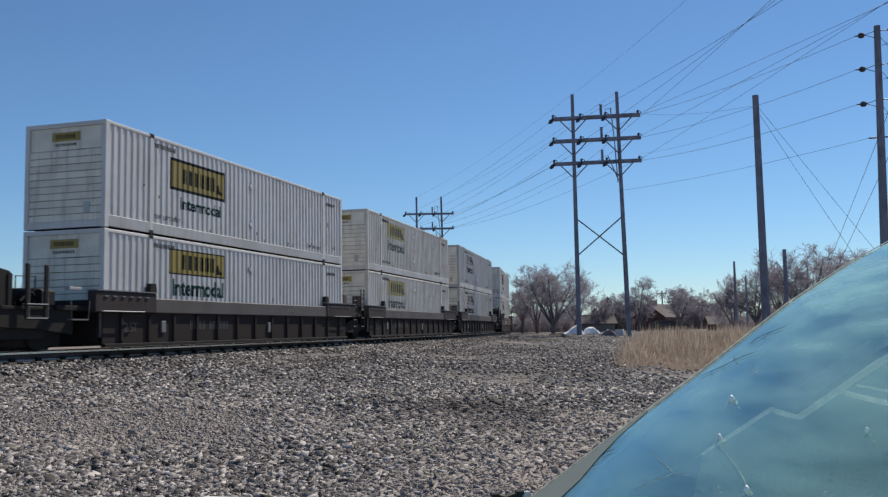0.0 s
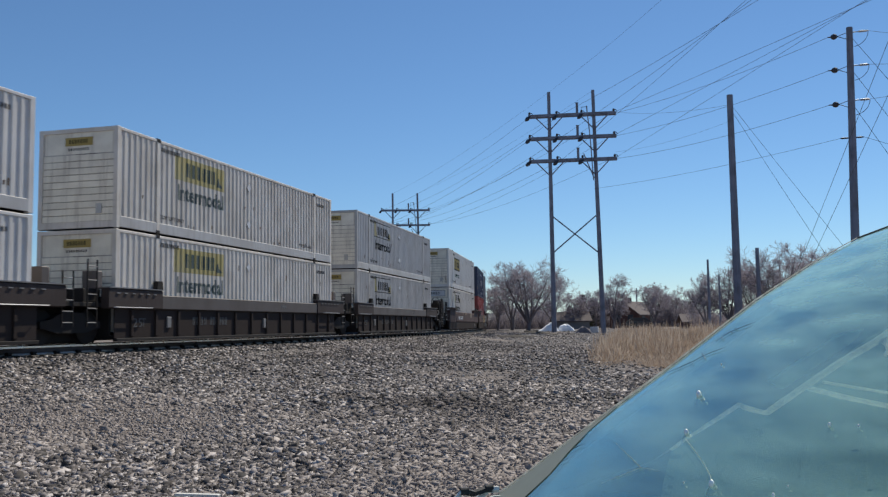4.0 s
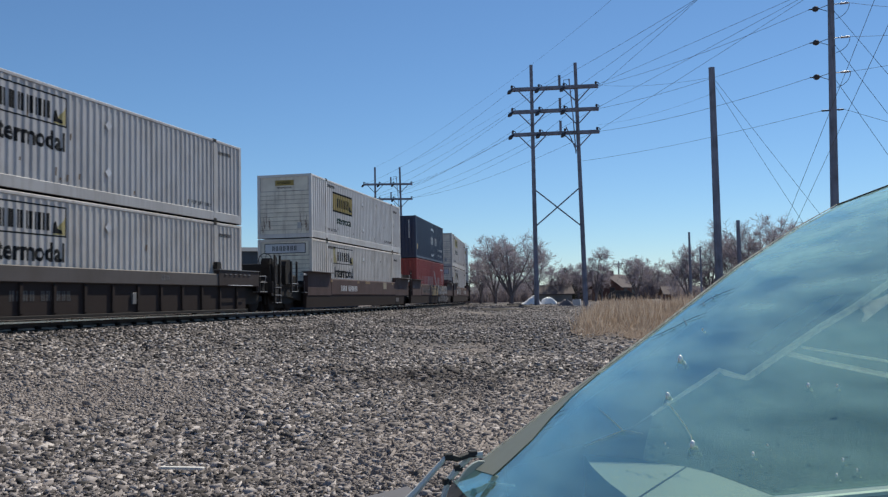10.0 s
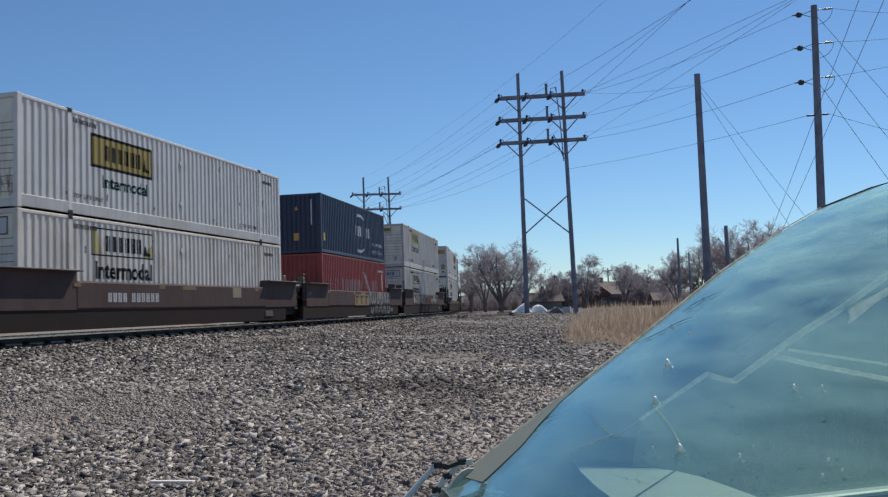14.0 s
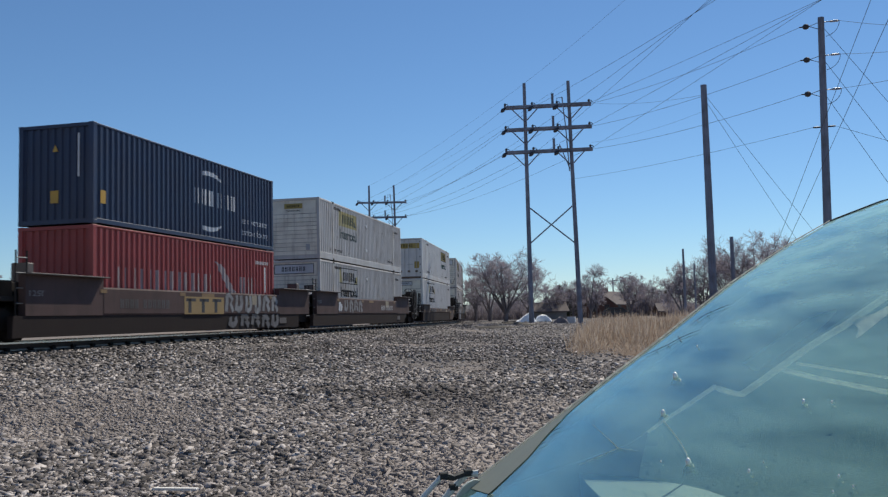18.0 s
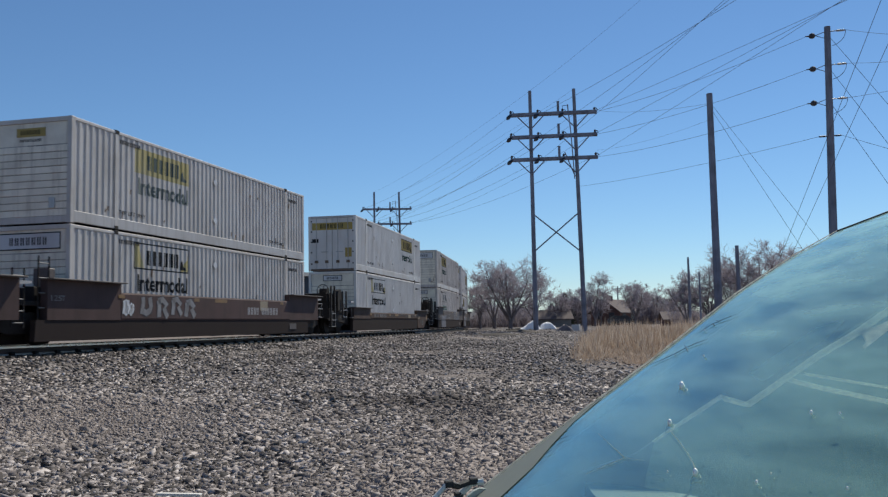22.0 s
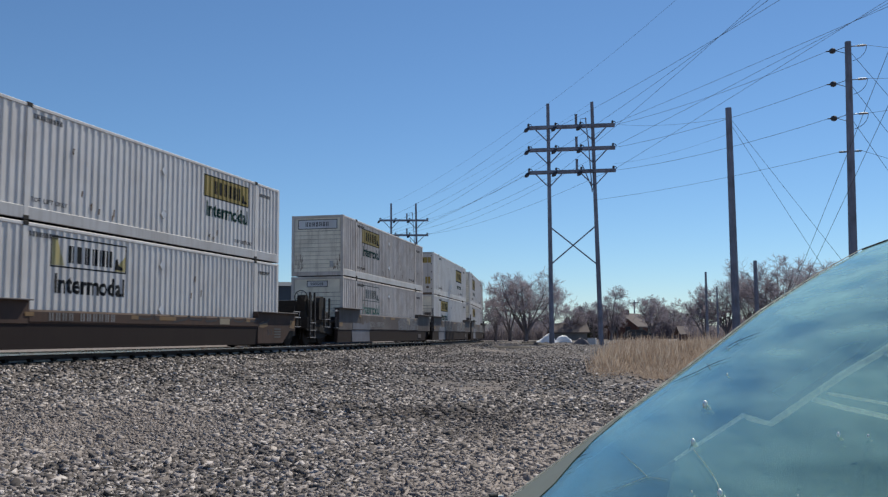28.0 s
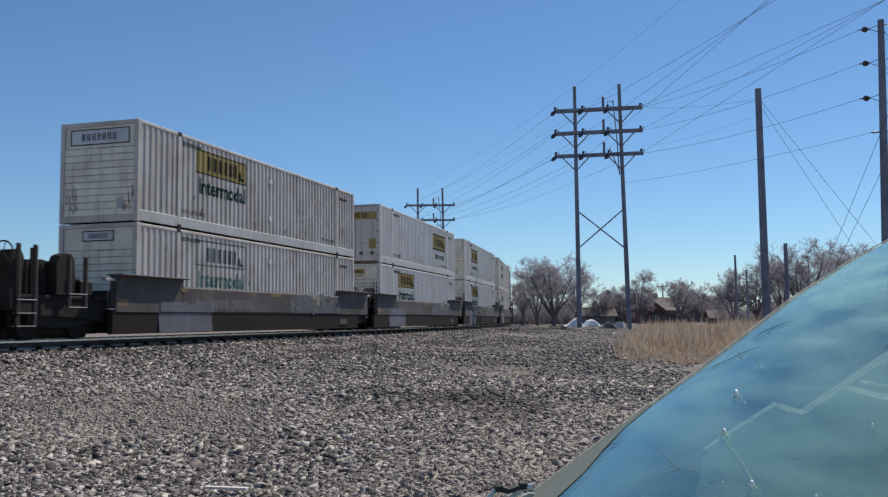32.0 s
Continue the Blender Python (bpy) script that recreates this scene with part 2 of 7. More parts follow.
SCRUB = island_colours("dark_winter_brush", [(0.0, (0.21, 0.18, 0.20)), (0.6, (0.31, 0.275, 0.30)), (1.0, (0.42, 0.385, 0.41))], bump=0.0, through=0.45)
NEEDLE = island_colours("juniper_foliage", [(0.0, (0.035, 0.045, 0.035)), (0.7, (0.06, 0.075, 0.055)), (1.0, (0.09, 0.10, 0.075))], bump=0.0, through=0.2)
STRAW = island_colours("dry_grass_blades", [(0.0, (0.34, 0.25, 0.185)), (0.5, (0.51, 0.405, 0.32)), (1.0, (0.66, 0.56, 0.465))], bump=0.0, through=0.5)
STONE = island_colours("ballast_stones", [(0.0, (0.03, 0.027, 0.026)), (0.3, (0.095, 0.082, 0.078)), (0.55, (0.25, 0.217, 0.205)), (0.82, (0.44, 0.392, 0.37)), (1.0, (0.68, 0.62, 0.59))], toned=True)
SNOW = surface("old_snow", (0.92, 0.93, 0.95), 0.8, dirt=(0.5, 0.48, 0.45), dirt_amount=0.25)
BRICK = surface("dark_red_brick", (0.16, 0.088, 0.074), 0.9, dirt=(0.11, 0.07, 0.06), dirt_amount=0.4, grain=15)
SHINGLE = surface("sun_bleached_shingle", (0.135, 0.108, 0.106), 0.9, dirt=(0.15, 0.12, 0.1), dirt_amount=0.4, grain=12, bump=0.6)
SIDING = surface("grey_siding", (0.30, 0.29, 0.28), 0.8, dirt=(0.16, 0.14, 0.13), dirt_amount=0.3)
SHED = surface("blue_grey_sheet_metal", (0.075, 0.088, 0.105), 0.6, 0.0, dirt=(0.05, 0.045, 0.04), dirt_amount=0.4, streak=0.4)


# ---------------------------------------------------------------- mesh helpers
class Mesh:
    """Gathers vertices and faces of one part."""

    def __init__(self):
        self.v, self.f = [], []

    def add(self, vs, fs):
        k = len(self.v)
        self.v += [tuple(p) for p in vs]
        self.f += [tuple(i + k for i in q) for q in fs]
        return self

    def box(self, x0, x1, y0, y1, z0, z1, c=0.0):
        """A box; c cuts its upright and lengthwise edges back."""
        if c:
            return self.prism([(x0 + c, z0), (x1 - c, z0), (x1, z0 + c), (x1, z1 - c), (x1 - c, z1), (x0 + c, z1), (x0, z1 - c), (x0, z0 + c)], y0, y1)
        return self.add([(x, y, z) for x in (x0, x1) for y in (y0, y1) for z in (z0, z1)],
                        [(0, 1, 3, 2), (4, 6, 7, 5), (0, 4, 5, 1), (2, 3, 7, 6), (0, 2, 6, 4), (1, 5, 7, 3)])

    def prism(self, outline, a0, a1, axis="y"):
        """A closed outline, swept along an axis: (x, z) along y, (y, z) along x, (x, y) along z."""
        put = {"y": lambda p, a: (p[0], a, p[1]), "x": lambda p, a: (a, p[0], p[1]), "z": lambda p, a: (p[0], p[1], a)}[axis]
        n = len(outline)
        vs = [put(p, a0) for p in outline] + [put(p, a1) for p in outline]
        fs = [(i, (i + 1) % n, (i + 1) % n + n, i + n) for i in range(n)]
        return self.add(vs, fs + [tuple(range(n - 1, -1, -1)), tuple(range(n, 2 * n))])

    def tube(self, pts, radii, sides=6, cap=True):
        """A tapered tube through points."""
        pts = [Vector(p) for p in pts]
        if not isinstance(radii, (list, tuple)):
            radii = [radii] * len(pts)
        vs, fs = [], []
        for i, p in enumerate(pts):
            d = (pts[min(i + 1, len(pts) - 1)] - pts[max(i - 1, 0)]).normalized()
            s = d.orthogonal().normalized() if abs(d.z) < 0.9 else Vector((1, 0, 0)).cross(d).normalized()
            if abs(d.z) < 0.9:
                s = Vector((0, 0, 1)).cross(d).normalized()
            o = d.cross(s)
            for j in range(sides):
                a = 2 * math.pi * j / sides
                vs.append(p + (s * math.cos(a) + o * math.sin(a)) * radii[i])
        for i in range(len(pts) - 1):
            for j in range(sides):
                k, l = i * sides + j, i * sides + (j + 1) % sides
                fs.append((k, l, l + sides, k + sides))
        if cap:
            fs += [tuple(range(sides - 1, -1, -1)), tuple(range(len(vs) - sides, len(vs)))]
        return self.add(vs, fs)

    def lathe(self, profile, axis="x", sides=16, at=(0, 0, 0)):
        """(radius, distance) along an axis, turned round it."""
        vs, fs = [], []
        for r, h in profile:
            for j in range(sides):
                a = 2 * math.pi * j / sides
                c, s = r * math.cos(a), r * math.sin(a)
                p = {"x": (h, c, s), "y": (c, h, s), "z": (c, s, h)}[axis]
                vs.append((p[0] + at[0], p[1] + at[1], p[2] + at[2]))
        m = len(profile)
        for i in range(m - 1):
            for j in range(sides):
                k, l = i * sides + j, i * sides + (j + 1) % sides
                fs.append((k, l, l + sides, k + sides))
        fs += [tuple(range(sides - 1, -1, -1)), tuple(range((m - 1) * sides, m * sides))]
        return self.add(vs, fs)

    def data(self, name, material, smooth=False):
        me = bpy.data.meshes.new(name)
        me.from_pydata(self.v, [], self.f)
        me.materials.append(material)
        b = bmesh.new()
        b.from_mesh(me)
        bmesh.ops.recalc_face_normals(b, faces=b.faces)
        b.to_mesh(me)
        b.free()
        if smooth:
            me.polygons.foreach_set("use_smooth", [True] * len(me.polygons))
        me.update()
        return me


KEPT = {}


def part(name, mesh, material, parent, label="", key=None, smooth=False):
    """One mesh object under a thing or a part. key: alike parts share their mesh."""
    k = (key, material.name) if key else None
    if k in KEPT:
        me = KEPT[k]
    else:
        me = mesh.data(name, material, smooth)
        if k:
            KEPT[k] = me
    ob = new(name, me)
    ob.parent = parent
    if label:
        tagged(ob, label)
    return ob


def thing(name, label, category, group="", kind="", at=None):
    ob = new(name)
    ob.empty_display_size = 0.2
    if at is not None:
        ob.matrix_basis = at
    return tagged(ob, label, category, group, kind)


def solid(name, mesh, material, label, category="", group="", kind="", at=None, smooth=False):
    ob = new(name, mesh.data(name, material, smooth))
    if at is not None:
        ob.matrix_basis = at
    return tagged(ob, label, category, group, kind)


def lettering(name, words, size, material, parent, m, width=None, label="", bold=0.0, ribs=None):
    """Painted lettering in the built-in font, as a mesh; m places its lower left corner, reading along local x. ribs: laid over that wall's ribs."""
    k = (words, size, material.name, width, ribs and ribs[0], tuple(round(v, 3) for row in m for v in row))
    if k not in KEPT:
        cu = bpy.data.curves.new(name, "FONT")
        cu.body, cu.size, cu.extrude, cu.resolution_u, cu.offset = words, size, 0.0 if ribs else 0.002, 2, bold * size
        tmp = bpy.data.objects.new(name, cu)
        scene.collection.objects.link(tmp)
        bpy.context.view_layer.update()
        me = bpy.data.meshes.new_from_object(tmp.evaluated_get(bpy.context.evaluated_depsgraph_get()))
        bpy.data.objects.remove(tmp)
        xs = [v.co.x for v in me.vertices]
        if width:
            for v in me.vertices:
                v.co.x *= width / (max(xs) - min(xs))
        me.transform(m)
        if ribs:
            drape(me, ribs, 0.004)
        me.materials.clear()
        me.materials.append(material)
        KEPT[k] = me
    ob = new(name, KEPT[k])
    ob.parent = parent
    if label:
        tagged(ob, label)
    return ob


STEPS, DEPTHS = (0.0, 0.17, 0.30, 0.70, 0.83, 1.0), (0, 0, 1, 1, 0, 0)


def rib_breaks(ribs, a, b):
    """Where the ribbed wall (start, pitch, crest, depth) changes its slope between a and b."""
    y0, p = ribs[0], ribs[1]
    return [y0 + (i + k) * p for i in range(int((a - y0) / p) - 1, int((b - y0) / p) + 2) for k in STEPS[1:5] if a < y0 + (i + k) * p < b]


def rib_x(ribs, y):
    return ribs[2] - ribs[3] * float(np.interp(((y - ribs[0]) / ribs[1]) % 1.0, STEPS, DEPTHS))


def drape(me, ribs, lift):
    """Lays a flat film on the ribs of the wall behind it."""
    b = bmesh.new()
    b.from_mesh(me)
    ys = [v.co.y for v in b.verts]
    for y in rib_breaks(ribs, min(ys), max(ys)):
        bmesh.ops.bisect_plane(b, geom=b.verts[:] + b.edges[:] + b.faces[:], plane_co=(0, y, 0), plane_no=(0, 1, 0))
    for v in b.verts:
        v.co.x = rib_x(ribs, v.co.y) + lift
    b.to_mesh(me)
    b.free()


def film(ribs, y0, y1, z0, z1, lift):
    """A painted rectangle that follows the ribs."""
    ys = [y0] + rib_breaks(ribs, y0, y1) + [y1]
    n = len(ys)
    return Mesh().add([(rib_x(ribs, y) + lift, y, z) for z in (z0, z1) for y in ys], [(i, i + 1, n + i + 1, n + i) for i in range(n - 1)])


def shape_film(ribs, pts, lift):
    """A painted (y, z) outline that follows the ribs."""
    me = bpy.data.meshes.new("film")
    me.from_pydata([(0, y, z) for y, z in pts], [], [tuple(range(len(pts)))])
    drape(me, ribs, lift)
    m = Mesh().add([tuple(v.co) for v in me.vertices], [tuple(q.vertices) for q in me.polygons])
    bpy.data.meshes.remove(me)
    return m


# faces +X (the side towards the car park), reading towards +Y
def on_side(x, y, z):
    return Matrix(((0, 0, 1, x), (1, 0, 0, y), (0, 1, 0, z), (0, 0, 0, 1)))


# ---------------------------------------------------------------- the track's line
OFF, BEND, SPIRAL = 17.28, 0.00176, 0.0000141     # metres to the left of the camera, 1/m, 1/m2
TOR = 0.95                                         # top of rail


def build_line():
    step, table = 0.5, {}
    for sign in (1, -1):
        x, y, h = -OFF, 0.0, 0.0
        for i in range(0, 700):
            s = i * step * sign
            table[round(s * 2)] = (x, y, h)
            k = BEND + SPIRAL * min(max(s, 0), 110)
            hm = h + k * step * sign / 2
            x, y, h = x - math.sin(hm) * step * sign, y + math.cos(hm) * step * sign, h + k * step * sign
    return table


LINE = build_line()


def on_line(s):
    """Plan position and heading of the track at s metres from the point beside the camera."""
    i = math.floor(s * 2)
    a, b = LINE[i], LINE[i + 1]
    k = s * 2 - i
    return tuple(p + (q - p) * k for p, q in zip(a, b))


LINE_Y = np.array([LINE[i][1] for i in range(-300, 560)])
LINE_X = np.array([LINE[i][0] for i in range(-300, 560)])
LINE_H = np.array([LINE[i][2] for i in range(-300, 560)])
KEEP = np.maximum.accumulate(LINE_Y) <= LINE_Y


def from_track(x, y):
    """Metres to the right of the track's centre."""
    return (x - np.interp(y, LINE_Y[KEEP], LINE_X[KEEP])) * np.cos(np.interp(y, LINE_Y[KEEP], LINE_H[KEEP]))


def ground_height(x, y):
    d = np.abs(from_track(x, y))
    r = np.hypot(x, y)
    far = 0.5 * np.clip((r - 25) / 55, 0, 1) + 0.35 * np.clip((r - 80) / 120, 0, 1)
    low = np.interp(from_track(x, y), [-60, -3.4, 3.4, 6, 12, 40], [0.3, 0.3, 0.3, 0.2, 0.0, 0.0]) + far
    low = np.where(d < 20, np.minimum(low, 0.62), np.minimum(low, 0.85))
    bed = np.interp(d, [0, 1.15, 1.34, 2.0, 3.6], [0.55, 0.57, 0.665, 0.60, 0.0])
    wave = 0.07 * np.sin(0.55 * x + 0.8) * np.sin(0.42 * y + 0.3 * x) + 0.03 * np.sin(x * 1.3 + 0.5 * y) * np.sin(y * 0.9 - 0.4 * x) + 0.02 * np.sin(2.9 * x + 1) * np.sin(2.3 * y)
    return np.maximum(low, np.where(d < 3.6, bed, -9)) + np.where((d > 2.2) & (r < 120), wave, 0)


def soft_patch(x, y, cx, cy, r):
    """A soft round patch of the yard, 1 at its middle."""
    return np.exp(-((x - cx) ** 2 + (y - cy) ** 2) / (r * r))


def worn(x, y):
    """0 to 1: trodden patches with fine dirt and few stones."""
    v = np.sin(0.42 * x + 0.9 * np.sin(0.23 * y) + 2.0) * np.sin(0.5 * y + 0.8 * np.sin(0.31 * x)) + 0.4 * np.sin(1.3 * x + 0.6 * y) * np.sin(0.9 * y - 0.5 * x)
    v = v + 0.9 * soft_patch(x, y, -7.7, 10.6, 2.2) - 1.2 * soft_patch(x, y, -4.0, 13.8, 2.2) - 0.8 * soft_patch(x, y, -4.7, 6.8, 1.2)
    return np.clip((v - 0.25) / 0.6, 0, 1) * (from_track(x, y) > 4.5)


def verge(x, y):
    """Metres past the ragged edge of the stone yard, towards the grass and the car."""
    return x + 0.085 * y + 0.7 * np.sin(0.8 * y) + 0.5 * np.sin(1.9 * y + 1.0)


def ground_at(x, y):
    return float(ground_height(np.array([x]), np.array([y]))[0])


def gravel_material():
    m = bpy.data.materials.new("crushed_stone_and_dirt")
    m.use_nodes = True
    n, lk = m.node_tree.nodes, m.node_tree.links.new
    b = n["Principled BSDF"]
    b.inputs["Roughness"].default_value = 0.95
    tc = n.new("ShaderNodeTexCoord")
    vo = n.new("ShaderNodeTexVoronoi")
    vo.inputs["Scale"].default_value = 15.0
    lk(tc.outputs["Object"], vo.inputs["Vector"])
    ed = n.new("ShaderNodeTexVoronoi")
    ed.feature, ed.inputs["Scale"].default_value = "DISTANCE_TO_EDGE", 15.0
    lk(tc.outputs["Object"], ed.inputs["Vector"])
    bw = n.new("ShaderNodeSeparateColor")
    lk(vo.outputs["Color"], bw.inputs["Color"])
    # stone tones kept dark to hold the shade in gaps between loose stones
    r = n.new("ShaderNodeValToRGB")
    r.color_ramp.elements[0].color, r.color_ramp.elements[1].color = (0.035, 0.03, 0.028, 1), (0.30, 0.262, 0.245, 1)
    e = r.color_ramp.elements.new(0.55)
    e.color = (0.11, 0.094, 0.088, 1)
    lk(bw.outputs["Red"], r.inputs["Fac"])
    big = n.new("ShaderNodeTexNoise")
    big.inputs["Scale"].default_value, big.inputs["Detail"].default_value = 0.35, 5.0
    lk(tc.outputs["Object"], big.inputs["Vector"])
    earth = n.new("ShaderNodeValToRGB")
    earth.color_ramp.elements[0].color, earth.color_ramp.elements[1].color = (0.17, 0.138, 0.12, 1), (0.31, 0.258, 0.225, 1)
    fine = n.new("ShaderNodeTexNoise")
    fine.inputs["Scale"].default_value, fine.inputs["Detail"].default_value = 3.0, 8.0
    lk(tc.outputs["Object"], fine.inputs["Vector"])
    lk(fine.outputs["Fac"], earth.inputs["Fac"])
    at = n.new("ShaderNodeAttribute")
    at.attribute_name = "earth"
    ad = n.new("ShaderNodeMath")
    lk(at.outputs["Fac"], ad.inputs[0])
    sb = n.new("ShaderNodeMapRange")
    sb.inputs["To Min"].default_value, sb.inputs["To Max"].default_value = -0.5, 0.5
    lk(big.outputs["Fac"], sb.inputs["Value"])
    lk(sb.outputs["Result"], ad.inputs[1])
    cl = n.new("ShaderNodeMapRange")
    cl.inputs["From Min"].default_value, cl.inputs["From Max"].default_value = 0.35, 0.65
    lk(ad.outputs["Value"], cl.inputs["Value"])
    x = n.new("ShaderNodeMix")
    x.data_type = "RGBA"
    lk(cl.outputs["Result"], x.inputs["Factor"])
    lk(r.outputs["Color"], x.inputs["A"])
    lk(earth.outputs["Color"], x.inputs["B"])
    lk(x.outputs["Result"], b.inputs["Base Color"])
    bp = n.new("ShaderNodeBump")
    bp.inputs["Strength"].default_value, bp.inputs["Distance"].default_value = 0.9, 0.05
    lk(ed.outputs["Distance"], bp.inputs["Height"])
    lk(bp.outputs["Normal"], b.inputs["Normal"])
    return m


GROUND = gravel_material()


def spread(lo, hi, dense_lo, dense_hi, step, grow=1.25):
    a = list(np.arange(dense_lo, dense_hi + 1e-6, step))
    d, p = step, dense_hi
    while p < hi:
        d *= grow
        p += d
        a.append(p)
    d, p = step, dense_lo
    while p > lo:
        d *= grow
        p -= d
        a.insert(0, p)
    return np.array(a)


def make_ground():
    xs, ys = spread(-2600, 2600, -40, 16, 0.5), spread(-600, 4200, -8, 90, 0.6)
    gx, gy = np.meshgrid(xs, ys)
    z = ground_height(gx.ravel(), gy.ravel())
    v = np.stack([gx.ravel(), gy.ravel(), z], 1)
    nx, ny = len(xs), len(ys)
    f = [(j * nx + i, j * nx + i + 1, (j + 1) * nx + i + 1, (j + 1) * nx + i) for j in range(ny - 1) for i in range(nx - 1)]
    me = bpy.data.meshes.new("ground")
    me.from_pydata(v.tolist(), [], f)
    me.materials.append(GROUND)
    d = from_track(v[:, 0], v[:, 1])
    earth = np.clip((d - np.interp(v[:, 1], [0, 14, 26, 60], [30, 25, 14, 15])) / 4, 0, 1) + np.clip((-d - 8) / 6, 0, 1)
    earth = np.maximum(earth, np.clip(0.5 + verge(v[:, 0], v[:, 1]) / 4, 0, 1) * (v[:, 1] < 32) * (v[:, 1] > -30))
    earth = np.maximum(earth, 0.55 * worn(v[:, 0], v[:, 1]) * (np.hypot(v[:, 0], v[:, 1]) < 80))
    at = me.attributes.new("earth", "FLOAT", "POINT")
    at.data.foreach_set("value", earth.astype(np.float32))
    me.polygons.foreach_set("use_smooth", [True] * len(me.polygons))
    tagged(new("ground", me), "grey crushed-stone yard giving way to dry brown earth", "ground", kind="structure")


make_ground()


def rail_run(side):
    """One rail, swept along the line."""
    prof = [(-0.075, -0.22), (0.075, -0.22), (0.075, -0.205), (0.012, -0.18), (0.010, -0.064), (0.037, -0.052), (0.037, -0.006), (0.028, 0.0), (-0.028, 0.0),
            (-0.037, -0.006), (-0.037, -0.052), (-0.010, -0.064), (-0.012, -0.18), (-0.075, -0.205)]
    m, top, foot, n = Mesh(), Mesh(), Mesh(), len(prof)
    rows = []
    for i in range(-20, 130):
        x, y, h = on_line(i * 2.0)
        c, s = math.cos(h), math.sin(h)
        rows.append([(x + (side * 0.755 + p[0]) * c, y + (side * 0.755 + p[0]) * s, TOR + p[1]) for p in prof])
    vs = [p for r in rows for p in r]
    fs = [(k * n + i, k * n + (i + 1) % n, (k + 1) * n + (i + 1) % n, (k + 1) * n + i) for k in range(len(rows) - 1) for i in range(n) if i not in (1, 2, 5, 6, 7, 8, 9)]
    m.add(vs, fs)
    ft = [(k * 6 + i, k * 6 + i + 1, (k + 1) * 6 + i + 1, (k + 1) * 6 + i) for k in range(len(rows) - 1) for i in range(5)]
    top.add([p for r in rows for p in r[5:11]], ft)
    foot.add([p for r in rows for p in r[1:4]], [(k * 3 + i, k * 3 + i + 1, (k + 1) * 3 + i + 1, (k + 1) * 3 + i) for k in range(len(rows) - 1) for i in range(2)])
    return m, top, foot


def make_track():
    track = thing("railway_track", "single railway track on dark timber ties over stone ballast", "railway track", kind="structure")
    for side in (-1, 1):
        m, top, foot = rail_run(side)
        r = part("rail", m, RAIL, track, "rust-brown steel rail")
        part("rail_foot", foot, FOOT, r, "dusty pale rail foot")
        part("rail_head", top, SHINE, r, "polished bright running surface")
    tie = Mesh().box(-1.3, 1.3, -0.115, 0.115, -0.40, -0.222, 0.02)
    plate = Mesh().box(-0.15, 0.17, -0.08, 0.08, -0.224, -0.21).box(0.05, 0.15, -0.065, 0.065, -0.212, -0.14, 0.02)
    for i in range(-4, 250):
        s = 4.0 + i * 0.425
        x, y, h = on_line(s)
        t = part("tie", tie, TIE, track, key="tie")
        t.matrix_basis = Matrix.Translation((x, y, TOR)) @ Matrix.Rotation(h, 4, "Z")
        if s < 60 and i % 2 == 0:
            p = part("tie_plate", plate, BLACK, t, key="tie_plate")
            p.matrix_basis = Matrix.Translation((0.755, 0, 0.003))


make_track()


# ---------------------------------------------------------------- the train
def speed_run(t):
    """Metres that the train has rolled since the start."""
    return 4.314 * t + 0.0175 * t * t - 0.000271 * t ** 3 - 0.22 * math.exp(-t) - 0.016 * max(t - 28.0, 0.0) ** 2


def corrugated(y0, y1, z0, z1, x, depth=0.031, pitch=0.285):
    """A wall of upright ribs facing +X."""
    n = max(1, round((y1 - y0) / pitch))
    p = (y1 - y0) / n
    ys, xs = [y0], [x]
    for i in range(n):
        a = y0 + i * p
        for k, d in ((0.17, 0), (0.30, 1), (0.70, 1), (0.83, 0)):
            ys.append(a + k * p)
            xs.append(x - depth * d)
    ys.append(y1)
    xs.append(x)
    m = Mesh()
    k = len(ys)
    vs = [(xx, yy, z) for z in (z0, z1) for xx, yy in zip(xs, ys)]
    m.add(vs, [(i, i + 1, k + i + 1, k + i) for i in range(k - 1)])
    m.add([(x - 0.06, y0, z0), (x - 0.06, y1, z0), (x - 0.06, y1, z1), (x - 0.06, y0, z1)], [(0, 3, 2, 1)])
    return m


def mirrored(mesh):
    m = Mesh()
    m.v = [(-x, y, z) for x, y, z in mesh.v]
    m.f = [tuple(reversed(q)) for q in mesh.f]
    return m


def glyph_bars(mesh, n, y0, z0, w, h, side=True, x=0.0):
    """A word that stays unlettered: a row of upright bars of its size."""
    p = w / n
    for i in range(n):
        for a, e in ((y0 + i * p, 0.22), (y0 + (i + 0.40) * p, 0.22)):
            if side:
                mesh.box(x, x + 0.003, a, a + p * e, z0, z0 + h)
            else:
                mesh.box(a, a + p * e, x - 0.003, x, z0, z0 + h)
    return mesh


def bar_row(parent, n, y0, z0, w, h, ribs, mat, fat=0.30, lift=0.004):
    """A company name that stays unlettered: each stroke a bar of its own, painted over the ribs."""
    p = w / n
    for i in range(n):
        for k in (0.0, 0.42):
            a = y0 + (i + k) * p
            part("logo_bar", film(ribs, a, a + p * fat, z0, z0 + h, lift), mat, parent, key=("bar", round(a, 3), z0, h, fat, lift, ribs[0]))


WIDE, TALL = 1.295, 2.896


